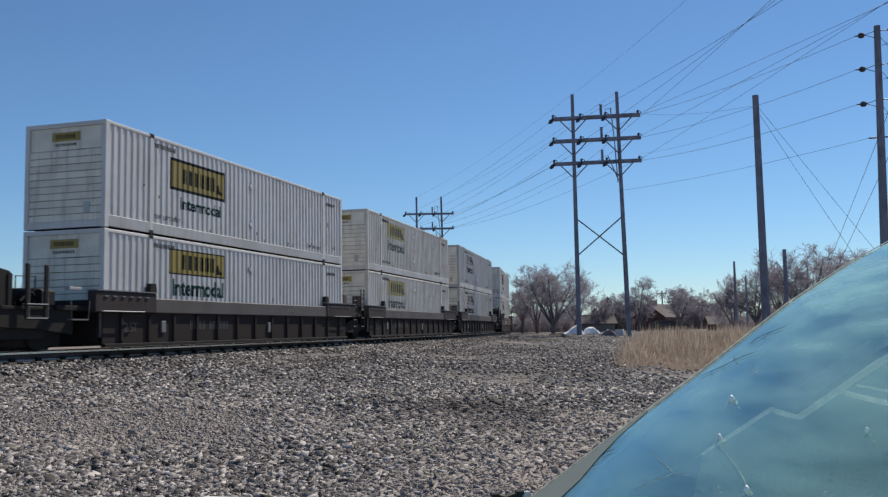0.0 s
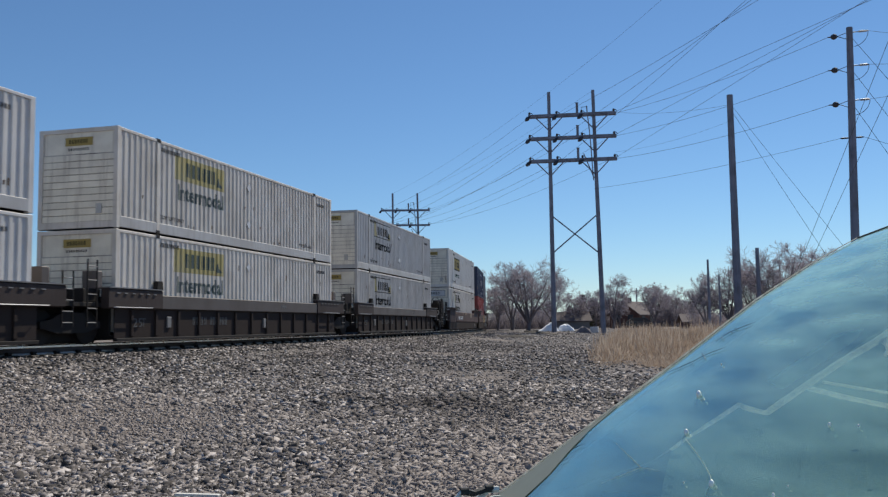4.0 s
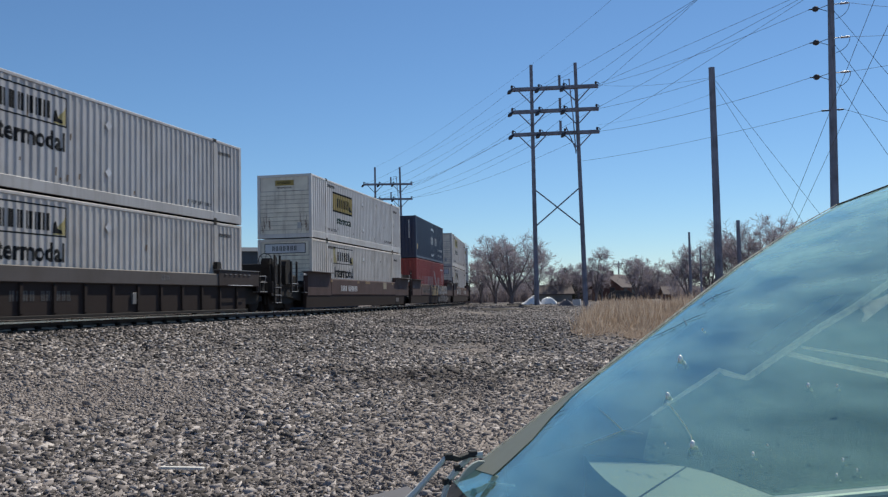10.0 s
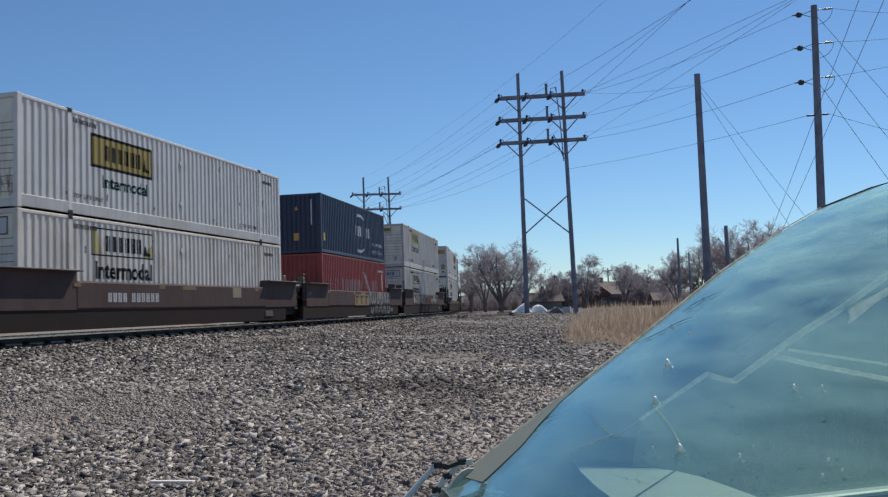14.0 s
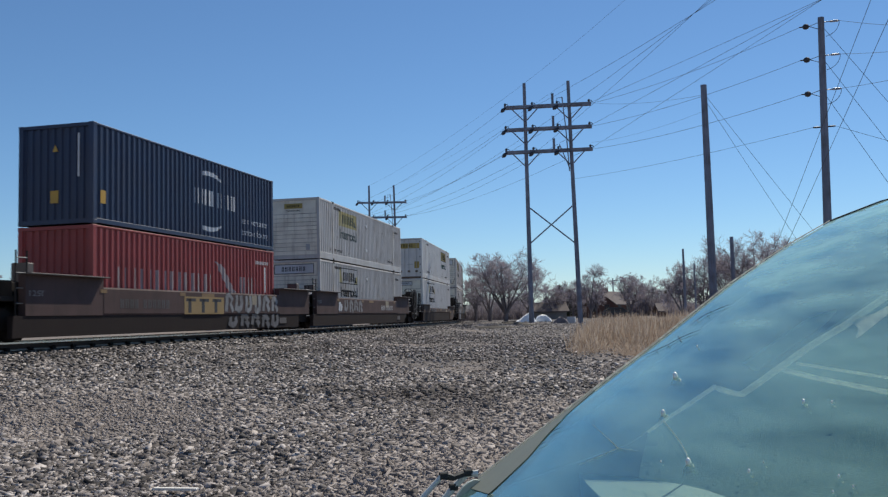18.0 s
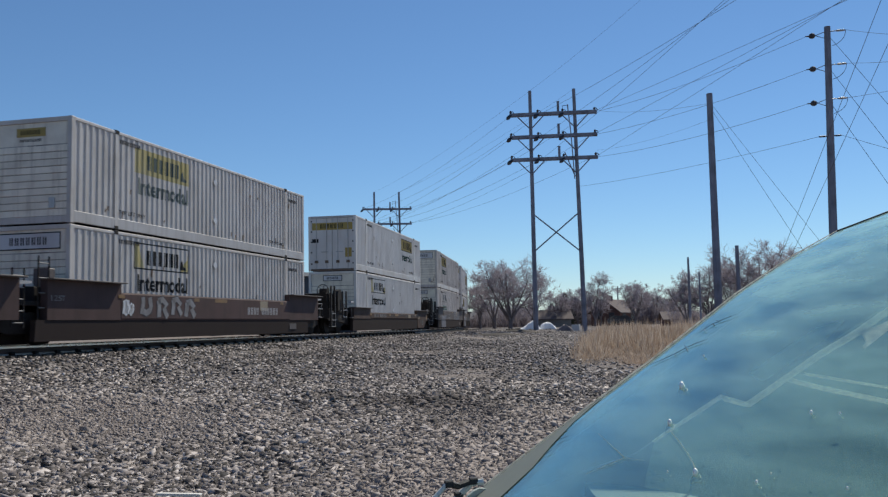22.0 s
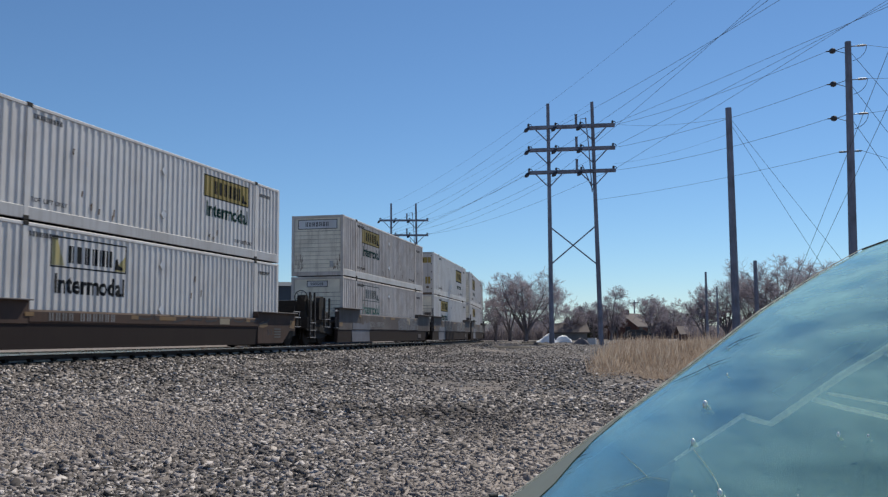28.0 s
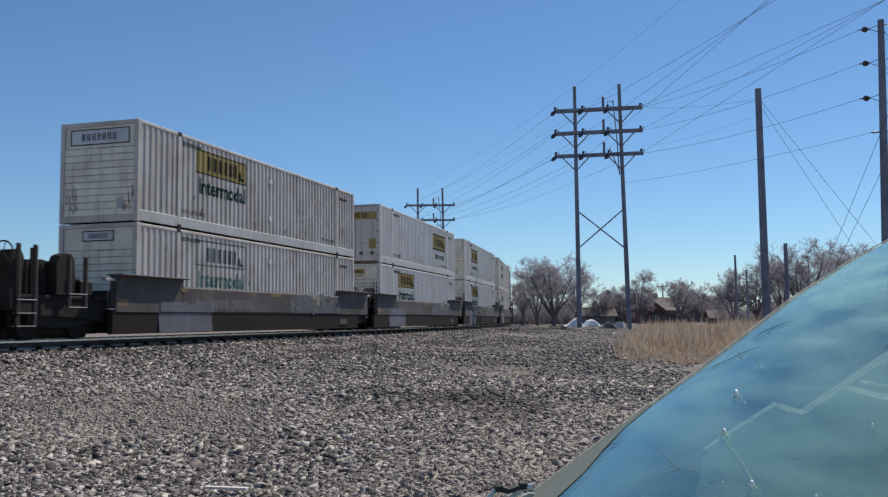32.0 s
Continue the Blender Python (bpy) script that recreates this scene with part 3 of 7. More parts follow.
def domestic_container(label, paint=None, logo="yellow", end="nose", turned=False, sign=None, group="containers on the train"):
    """A 53-foot container. logo: yellow, framed, faded; end: what faces the leading side; turned: the logo sits near the other end."""
    paint = paint or WHITE
    c = thing("shipping_container", label, "shipping container", group)
    L = 16.15 / 2
    W = WIDE
    for sgn in (1, -1):
        w = corrugated(-L + 0.12, L - 0.12, 0.34, TALL - 0.10, W - 0.012)
        part("side_wall", w if sgn > 0 else mirrored(w), paint, c, key=("side53", sgn))
        part("bottom_rail", Mesh().box(sgn * W - (0.06 if sgn > 0 else 0), sgn * W + (0 if sgn > 0 else 0.06), -L + 0.16, L - 0.16, 0.03, 0.34, 0.012), GREYW, c, "grey smooth bottom rail", key=("brail", sgn))
        part("top_rail", Mesh().box(sgn * W - (0.07 if sgn > 0 else 0), sgn * W + (0 if sgn > 0 else 0.07), -L + 0.16, L - 0.16, TALL - 0.10, TALL - 0.01, 0.012), paint, c, key=("trail", sgn))
        for y in (-6.0, 6.1):
            part("lifting_post", Mesh().box(sgn * W - 0.05 + 0.004 * sgn, sgn * W + 0.05 * (1 - sgn) + 0.004 * sgn - (0.0 if sgn > 0 else 0.05), y - 0.075, y + 0.075, 0.02, TALL - 0.008), paint, c, key=("post", sgn, y))
            for z in (0.0, TALL - 0.10):
                part("corner_casting", Mesh().box(sgn * W - (0.14 if sgn > 0 else 0.014), sgn * W + (0.014 if sgn > 0 else 0.14), y - 0.09, y + 0.09, z, z + 0.115, 0.01), BLACK, c, key=("cast", sgn, y, z))
        for y in (-L, L):
            s = 1 if y < 0 else -1
            part("corner_post", Mesh().box(sgn * W - (0.13 if sgn > 0 else 0), sgn * W + (0 if sgn > 0 else 0.13), min(y, y + 0.16 * s), max(y, y + 0.16 * s), 0.0, TALL, 0.015), paint, c, key=("cpost", sgn, y))
    part("roof", Mesh().box(-W + 0.05, W - 0.05, -L + 0.05, L - 0.05, TALL - 0.06, TALL - 0.02), paint, c, key="roof53")
    part("floor", Mesh().box(-W + 0.05, W - 0.05, -L + 0.05, L - 0.05, 0.06, 0.16), BLACK, c, key="floor53")
    # ends
    for sgn in (-1, 1):
        kind = end if sgn < 0 else ("doors" if end == "nose" else "nose")
        y = sgn * L
        o = -sgn
        if kind == "nose":
            m = Mesh().box(-W + 0.13, W - 0.13, min(y + 0.05 * o, y + 0.11 * o), max(y + 0.05 * o, y + 0.11 * o), 0.02, TALL - 0.01)
            wall = part("end_wall", m, GROOVE, c, key=("nose", sgn))
            part("upper_panel", Mesh().box(-W + 0.16, W - 0.16, min(y + 0.047 * o, y + 0.06 * o), max(y + 0.047 * o, y + 0.06 * o), 2.16, TALL - 0.125), ENDWALL, wall, key=("nup", sgn))
            for k in range(10):
                z = 0.21 + k * 0.194
                part("slat", Mesh().prism([(-W + 0.14, z), (W - 0.14, z), (W - 0.145, z + 0.17), (-W + 0.145, z + 0.17)], min(y + 0.018 * o, y + 0.05 * o), max(y + 0.018 * o, y + 0.05 * o)), ENDWALL, wall, key=("slat", sgn, k))
            part("sill", Mesh().box(-W + 0.13, W - 0.13, min(y, y + 0.1 * o), max(y, y + 0.1 * o), 0.02, 0.20), paint, c, key=("nsill", sgn))
            part("header", Mesh().box(-W + 0.13, W - 0.13, min(y + 0.002 * o, y + 0.1 * o), max(y + 0.002 * o, y + 0.1 * o), TALL - 0.12, TALL - 0.004), paint, c, key=("nhead", sgn))
        else:
            for d in (-1, 1):
                door = part("door", Mesh().box(min(d * 0.012, d * (W - 0.13)), max(d * 0.012, d * (W - 0.13)), min(y + 0.03 * o, y + 0.09 * o), max(y + 0.03 * o, y + 0.09 * o), 0.12, TALL - 0.12, 0.012), paint, c, key=("door", sgn, d))
                for xx in (0.30, 0.86):
                    part("lock_rod", Mesh().tube([(d * xx, y + 0.012 * o, 0.08), (d * xx, y + 0.012 * o, TALL - 0.08)], 0.016, 6), GREYW, door, key=("rod", sgn, d, xx))
                    part("latch", Mesh().box(d * xx - 0.09, d * xx + 0.09, min(y - 0.012 * o, y + 0.02 * o), max(y - 0.012 * o, y + 0.02 * o), 0.42, 0.56), SOOT, door, "dark rusty latch", key=("latch", sgn, d, xx))
                for z in (0.35, 0.95, 1.5, 2.05, 2.6):
                    part("hinge", Mesh().box(min(d * (W - 0.20), d * (W - 0.06)), max(d * (W - 0.20), d * (W - 0.06)), min(y + 0.006 * o, y + 0.03 * o), max(y + 0.006 * o, y + 0.03 * o), z, z + 0.07), BLACK, door, key=("hinge", sgn, d, z))
                part("handle", Mesh().box(min(d * 0.2, d * 0.6), max(d * 0.2, d * 0.6), min(y - 0.012 * o, y + 0.0 * o), max(y - 0.012 * o, y), 0.98, 1.02), STEEL, door, key=("dhandle", sgn, d))
            part("sill", Mesh().box(-W + 0.13, W - 0.13, min(y, y + 0.1 * o), max(y, y + 0.1 * o), 0.0, 0.11), SOOT, c, key=("dsill", sgn))
            part("header", Mesh().box(-W + 0.13, W - 0.13, min(y, y + 0.1 * o), max(y, y + 0.1 * o), TALL - 0.11, TALL), GREYW, c, key=("dhead", sgn))
    # decals of the visible side, painted over the ribs
    x = W - 0.009
    n = max(1, round((2 * L - 0.24) / 0.285))
    ribs = (-L + 0.12, (2 * L - 0.24) / n, W - 0.012, 0.031)
    y0 = (L - 5.7) if turned else (-L + 3.05)
    old = logo in ("faded", "ghost")
    col = FADED if old else YELLOW
    ink, word = (FADED_INK, FADED_INK) if old else (INK, INK if logo == "outline" else GREEN)
    if logo == "ghost":
        word = GREEN_FADED

    def edge(za, zb, w, mat, parent, lift=0.003):
        for a, b, e, g in ((y0, y0 + 3.2, zb - w, zb), (y0, y0 + 3.2, za, za + w), (y0, y0 + w, za + w, zb - w), (y0 + 3.2 - w, y0 + 3.2, za + w, zb - w)):
            part("border_strip", film(ribs, a, b, e, g, lift), mat, parent, key=("bs", a, b, e, g))

    if logo == "framed":
        plate = part("logo_panel", film(ribs, y0 + 0.08, y0 + 3.12, 1.52, 2.35, 0.002), col, c, "yellow sign panel", key=("plt", y0, "f"))
        edge(1.45, 2.42, 0.09, INK, plate)
    elif logo in ("outline", "ghost"):
        plate = part("logo_panel", shape_film(ribs, [(y0 + 0.05, 1.91), (y0 + 0.5, 1.91), (y0 + 0.25, 2.61), (y0 + 0.05, 2.61)], 0.002), FADED if logo == "outline" else paint, c, "faded sign corner", key=("plt", y0, logo))
        part("logo_panel", shape_film(ribs, [(y0 + 2.65, 1.91), (y0 + 3.15, 1.91), (y0 + 3.15, 2.4)], 0.002), FADED if logo == "outline" else paint, c, "faded sign corner", key=("plt2", y0, logo))
        edge(1.86, 2.66, 0.04, ink, plate)
    else:
        plate = part("logo_panel", film(ribs, y0, y0 + 3.2, 1.84, 2.60, 0.002), col, c, "yellow sign panel", key=("plt", y0, "y", old))
    if logo == "yellow":
        edge(1.84, 2.60, 0.04, INK, plate)
    bar_row(plate, 6, y0 + 0.68, 1.70 if logo == "framed" else 2.0, 1.9, 0.45, ribs, ink)
    zl = 1.60 if logo == "framed" else 1.90
    part("logo_shape", shape_film(ribs, [(y0 + 2.66, zl + 0.05), (y0 + 3.0, zl + 0.05), (y0 + 2.98, zl + 0.14), (y0 + 2.80, zl + 0.20), (y0 + 2.74, zl + 0.38), (y0 + 2.68, zl + 0.32)], 0.004), ink, plate, "dark emblem", key=("emb", y0, zl))
    small = logo == "framed"
    lettering("lettering", "Intermodal", 0.68 if not small else 0.5, word, c, on_side(x, y0 + (0.12 if not small else 0.5), 1.22 if not small else 0.92), 2.95 if not small else 2.4, "dark green word", 0.03, ribs)
    yl = -6.1 + 0.25
    for yn in (4.5, yl):
        for word_, a, w in (("TOP", 0.0, 0.36), ("LIFT", 0.45, 0.36), ("ONLY", 0.89, 0.46)):
            lettering("notice", word_, 0.17, INK, c, on_side(x, yn + a, 0.48), w)
    part("number_marking", glyph_bars(Mesh(), 9, yl, 2.55, 1.1, 0.13, True, x), INK, c, key="numb")
    part("number_marking", glyph_bars(Mesh(), 8, 6.4, 2.4, 0.9, 0.12, True, x), INK, c, key="numb2")
    for z in (0.75, 2.1):
        m = Mesh().prism([(-0.05, z), (0.10, z + 0.15), (-0.05, z + 0.30), (-0.20, z + 0.15)], x, x + 0.02, "x")
        part("placard", m, PALE, c, "white diamond placard holder", key=("plac", z))
    # repair patches and scuffs
    rnd = random.Random(label)
    for i in range(13):
        a, b, hgt = rnd.uniform(-L + 0.6, L - 0.8), rnd.uniform(0.36, 0.6) if i < 9 else rnd.uniform(0.7, 2.4), rnd.uniform(0.06, 0.22)
        part("scuff", Mesh().prism([(a, b), (a + 0.05, b - 0.02), (a + 0.08, b + hgt), (a + 0.01, b + hgt * 0.9)], x - 0.004, x, "x"), SOOT, c, "dark scuff mark")
    if "rust-streaked" in label:
        for i in range(26):
            a = rnd.choice((-1, 1)) * rnd.uniform(0.72, 1.12)
            b, hgt, wd = rnd.uniform(0.24, 0.7), rnd.uniform(0.08, 0.55), rnd.uniform(0.012, 0.05)
            part("rust_stain", Mesh().prism([(a, b), (a + wd, b + 0.03), (a + wd * 0.8, b + hgt * 0.7), (a + wd * 0.4, b + hgt)], -L + 0.013, -L + 0.018), STAIN, c, "brown rust streak")
    # decals of the leading end
    if end == "nose":
        ye = -L + 0.045
        if sign:
            w, h = (0.98, 0.46) if sign == "wide" else (0.52, 0.30)
            pl = part("end_sign", Mesh().box(-w, w, ye - 0.012, ye + 0.01, 2.70 - h, 2.70), PALE, c, "pale company sign with a dark frame", key=("esw", w))
            f = Mesh()
            for a, b, e, g in ((-w, w, 2.67, 2.70), (-w, w, 2.70 - h, 2.73 - h), (-w, 0.03 - w, 2.73 - h, 2.67), (w - 0.03, w, 2.73 - h, 2.67)):
                f.box(a, b, ye - 0.018, ye - 0.012, e, g)
            part("sign_frame", f, INK, pl, key=("esf", w))
            part("sign_marking", glyph_bars(Mesh(), 7, -0.62 * w, 2.70 - 0.73 * h, 1.24 * w, 0.46 * h, False, ye - 0.013), INK, pl, key=("esb", w))
        else:
            pl = part("end_sign", Mesh().box(-0.45, 0.45, ye - 0.012, ye + 0.01, 2.40, 2.64), YELLOW, c, "small yellow company sign", key="esy")
            part("sign_marking", glyph_bars(Mesh(), 7, -0.32, 2.46, 0.64, 0.12, False, ye - 0.013), INK, pl, key="esyb")
            part("word_marking", glyph_bars(Mesh(), 9, -0.35, 2.26, 0.7, 0.08, False, ye), INK, c, key="eswb")
        part("number_marking", glyph_bars(Mesh(), 8, -0.1, 2.06, 0.75, 0.09, False, ye - 0.008), INK, c, key="enb")
        part("document_box", Mesh().box(0.62, 0.80, ye - 0.05, ye + 0.0, 0.42, 0.70, 0.01), STEEL, c, key="docb")
    else:
        ye = -L + 0.028
        pl = part("end_sign", Mesh().box(-1.1, 1.1, ye - 0.008, ye + 0.004, 2.16, 2.54), YELLOW, c, "yellow company sign across both doors", key="edy")
        part("sign_marking", glyph_bars(Mesh(), 7, -0.65, 2.24, 1.3, 0.24, False, ye - 0.009), INK, pl, key="edyb")
        part("notice_plate", Mesh().box(0.70, 1.05, ye - 0.008, ye + 0.004, 0.72, 1.2), YELLOW, c, key="edn")
        part("notice_plate", Mesh().box(-1.1, -0.75, ye - 0.008, ye + 0.004, 1.5, 1.7), INK, c, key="edn2")
    return c


def ocean_container(label, paint):
    """A 40-foot high-cube container with deep corrugation."""
    c = thing("shipping_container", label, "shipping container", "containers on the train")
    L, W, H = 12.19 / 2, 1.219, TALL
    for sgn in (1, -1):
        w = corrugated(-L + 0.12, L - 0.12, 0.16, H - 0.07, W - 0.012, 0.045, 0.278)
        part("side_wall", w if sgn > 0 else mirrored(w), paint, c, key=("side40", sgn))
        lo, hi = (W - 0.06, W) if sgn > 0 else (-W, -W + 0.06)
        part("bottom_rail", Mesh().box(lo, hi, -L + 0.16, L - 0.16, 0.02, 0.16, 0.01), paint, c, key=("brail40", sgn))
        part("top_rail", Mesh().box(lo, hi, -L + 0.16, L - 0.16, H - 0.07, H - 0.01, 0.01), paint, c, key=("trail40", sgn))
        for y in (-L, L):
            a, b = (y, y + 0.16) if y < 0 else (y - 0.16, y)
            lo2, hi2 = (W - 0.15, W) if sgn > 0 else (-W, -W + 0.15)
            part("corner_post", Mesh().box(lo2, hi2, a, b, 0.1, H - 0.1, 0.015), paint, c, key=("cp40", sgn, y))
            for z in (0.0, H - 0.118):
                part("corner_casting", Mesh().box(lo2 - (0.006 if sgn < 0 else 0), hi2 + (0.006 if sgn > 0 else 0), a - (0.006 if y < 0 else 0), b + (0.006 if y > 0 else 0), z, z + 0.118, 0.012), paint, c, key=("cc40", sgn, y, z))
    part("roof", Mesh().box(-W + 0.05, W - 0.05, -L + 0.05, L - 0.05, H - 0.05, H - 0.015), paint, c, key="roof40")
    part("floor", Mesh().box(-W + 0.05, W - 0.05, -L + 0.05, L - 0.05, 0.06, 0.14), BLACK, c, key="floor40")
    e = corrugated(-W + 0.15, W - 0.15, 0.16, H - 0.1, 0.0, 0.045, 0.25)
    front = Mesh()
    front.v = [(y, -L + 0.03 - x, z) for x, y, z in e.v]
    front.f = e.f
    part("end_wall", front, paint, c, key="front40")
    back = Mesh()
    back.v = [(y, L - 0.03 + x, z) for x, y, z in e.v]
    back.f = e.f
    part("end_wall", back, paint, c, key="back40")
    for y in (-L, L):
        a, b = (y, y + 0.1) if y < 0 else (y - 0.1, y)
        part("header", Mesh().box(-W + 0.15, W - 0.15, a, b, H - 0.11, H - 0.01), paint, c, key=("h40", y))
        part("sill", Mesh().box(-W + 0.15, W - 0.15, a, b, 0.02, 0.15), paint, c, key=("s40", y))
    return c, L, W


N40 = round((12.19 - 0.24) / 0.278)
RIBS40 = (-12.19 / 2 + 0.12, (12.19 - 0.24) / N40, 1.219 - 0.012, 0.045)


def navy_container():
    c, L, W = ocean_container("navy blue corrugated ocean container with white side lettering", NAVY)
    x = W - 0.009
    bar_row(c, 3, -0.35, 1.25, 1.5, 0.55, RIBS40, PALE, 0.19)
    bar_row(c, 3, 1.35, 1.25, 1.5, 0.55, RIBS40, PALE, 0.19)
    for z, s in ((2.16, 1), (0.66, -1)):
        pts = [(0.7 + 0.9 * math.cos(a), z + s * 0.32 * math.sin(a)) for a in np.linspace(0.25, 2.2, 8)]
        pts += [(0.72 + 0.85 * math.cos(a), z + s * 0.16 * math.sin(a)) for a in np.linspace(2.2, 0.25, 8)]
        part("swoosh", shape_film(RIBS40, pts, 0.004), PALE, c, "white curved swoosh")
    lettering("lettering", "eco container", 0.36, PALE, c, on_side(x, 3.3, 0.88), 2.3, "white words", 0.0, RIBS40)
    lettering("lettering", "bamboo flooring", 0.36, PALE, c, on_side(x, 3.3, 0.44), 2.3, "white words", 0.0, RIBS40)
    ye = -L + 0.02
    part("warning_decal", Mesh().prism([(-0.12, 2.1), (0.06, 2.1), (-0.03, 2.3)], ye - 0.008, ye), ORANGE, c, "yellow warning triangle")
    part("warning_decal", Mesh().box(-0.18, 0.08, ye - 0.008, ye, 0.62, 0.98), ORANGE, c, "yellow warning decal")
    part("warning_decal", Mesh().box(x, x + 0.004, -5.75, -5.5, 0.60, 0.98), ORANGE, c, "yellow warning decal")
    part("number_marking", Mesh().box(0.70, 0.76, ye - 0.008, ye, 1.35, 2.6), PALE, c)
    return c


def red_container():
    c, L, W = ocean_container("faded red corrugated ocean container with large white lettering", RED)
    x = W - 0.009
    bar_row(c, 7, -4.9, 0.75, 6.1, 1.0, RIBS40, ROSE, 0.15)
    bar_row(c, 3, 3.1, 0.75, 1.9, 1.0, RIBS40, ROSE, 0.15)
    part("pennant", shape_film(RIBS40, [(1.1, 2.25), (1.9, 1.4), (2.4, 0.95), (3.1, 0.9), (2.5, 1.3), (1.7, 2.1)], 0.004), ROSE, c, "white pennant emblem")
    part("number_marking", glyph_bars(Mesh(), 8, 4.4, 2.3, 1.2, 0.13, True, x), PALE, c)
    part("number_marking", Mesh().box(x, x + 0.003, 5.2, 5.3, 1.2, 2.2), PALE, c)
    return c


def ladder(parent, x, y, z0, z1, w=0.42, rungs=5, along=True):
    """A grab-iron ladder on the visible side."""
    m = Mesh()
    for a in (-w / 2, w / 2):
        p = [(x, y + a, z0), (x, y + a, z1)] if along else [(x + a, y, z0), (x + a, y, z1)]
        m.tube(p, 0.022, 6)
    lad = part("ladder", m, BLACK, parent, "black steel ladder", key=("lad", x, y, z0, z1, along))
    for i in range(rungs):
        z = z0 + 0.12 + i * (z1 - z0 - 0.3) / max(rungs - 1, 1)
        p = [(x, y - w / 2, z), (x, y + w / 2, z)] if along else [(x - w / 2, y, z), (x + w / 2, y, z)]
        part("rung", Mesh().tube(p, 0.018, 6), DIM, lad, key=("rung", x, y, round(z, 3), along))


WHEELS = []         # wheel, metres along its car


def truck(parent, y):
    t = part("truck", Mesh().box(-0.95, 0.95, y - 0.18, y + 0.18, 0.42, 0.62, 0.03), BLACK, parent, "two-axle truck with cast side frames", key=("bolster", y))
    # black block added to close off daylight where the underside lies in shade
    part("brake_rigging", Mesh().box(-0.64, 0.64, y - 1.5, y + 1.5, 0.03, 0.70, 0.05), BLACK, t, key=("rig", y))
    for sx in (-1, 1):
        o = [(y - 1.15, 0.42), (y - 0.95, 0.40), (y - 0.55, 0.30), (y + 0.55, 0.30), (y + 0.95, 0.40), (y + 1.15, 0.42), (y + 1.15, 0.60), (y + 0.8, 0.64), (y + 0.35, 0.84), (y - 0.35, 0.84), (y - 0.8, 0.64), (y - 1.15, 0.60)]
        part("side_frame", Mesh().prism(o, sx * 1.0 - 0.07, sx * 1.0 + 0.07, "x"), BLACK, t, key=("sf", y, sx))
        for yy in (y - 0.89, y + 0.89):
            wheel = part("wheel", Mesh().lathe([(0.10, sx * 0.90), (0.40, sx * 0.86), (0.455, sx * 0.84), (0.46, sx * 0.72), (0.495, sx * 0.71), (0.49, sx * 0.685), (0.12, sx * 0.67)], "x", 24), BLACK, t, key=("wh", sx))
            wheel.matrix_basis = Matrix.Translation((0, yy, 0.46))
            WHEELS.append((wheel, yy))
    for yy in (y - 0.89, y + 0.89):
        part("axle", Mesh().tube([(-0.9, yy, 0.46), (0.9, yy, 0.46)], 0.08, 10), BLACK, t, key=("ax", yy))
    return t


def bar_number(parent, y, z, n, w, h, x, mat=None):
    part("number_marking", glyph_bars(Mesh(), n, y, z, w, h, True, x), mat or DIM, parent, key=("nb", y, z, n, w, h, x))


def angle_stile(parent, x, y, z0, z1):
    """An angle-iron upright with a pale strip for the highlight on its outer edge."""
    st = part("stile", Mesh().box(x - 0.03, x + 0.03, y - 0.045, y + 0.035, z0, z1, 0.006), BLACK, parent, "dark angle-iron upright", key=("stile", x, y, z0, z1))
    part("worn_edge", Mesh().box(x + 0.015, x + 0.038, y + 0.036, y + 0.05, z0 + 0.05, z1 - 0.03), DIM, st, "pale highlight painted along the edge", key=("sedge", x, y, z0, z1))


def corner_ladder(parent, x, y0, y1, z0, z1, treads):
    """Two uprights with pale treads between them."""
    lad = part("ladder", Mesh().box(x - 0.03, x + 0.02, y0, y1, z0, z0 + 0.03), BLACK, parent, "black steel corner ladder", key=("cl", x, y0, z0))
    for y in (y0, y1):
        angle_stile(lad, x, y, z0, z1)
    for z in treads:
        part("tread", Mesh().box(x - 0.10, x + 0.05, y0 - 0.03, y1 + 0.03, z - 0.008, z + 0.012, 0.003), STENCIL, lad, "pale tread", key=("tread", x, y0, z))


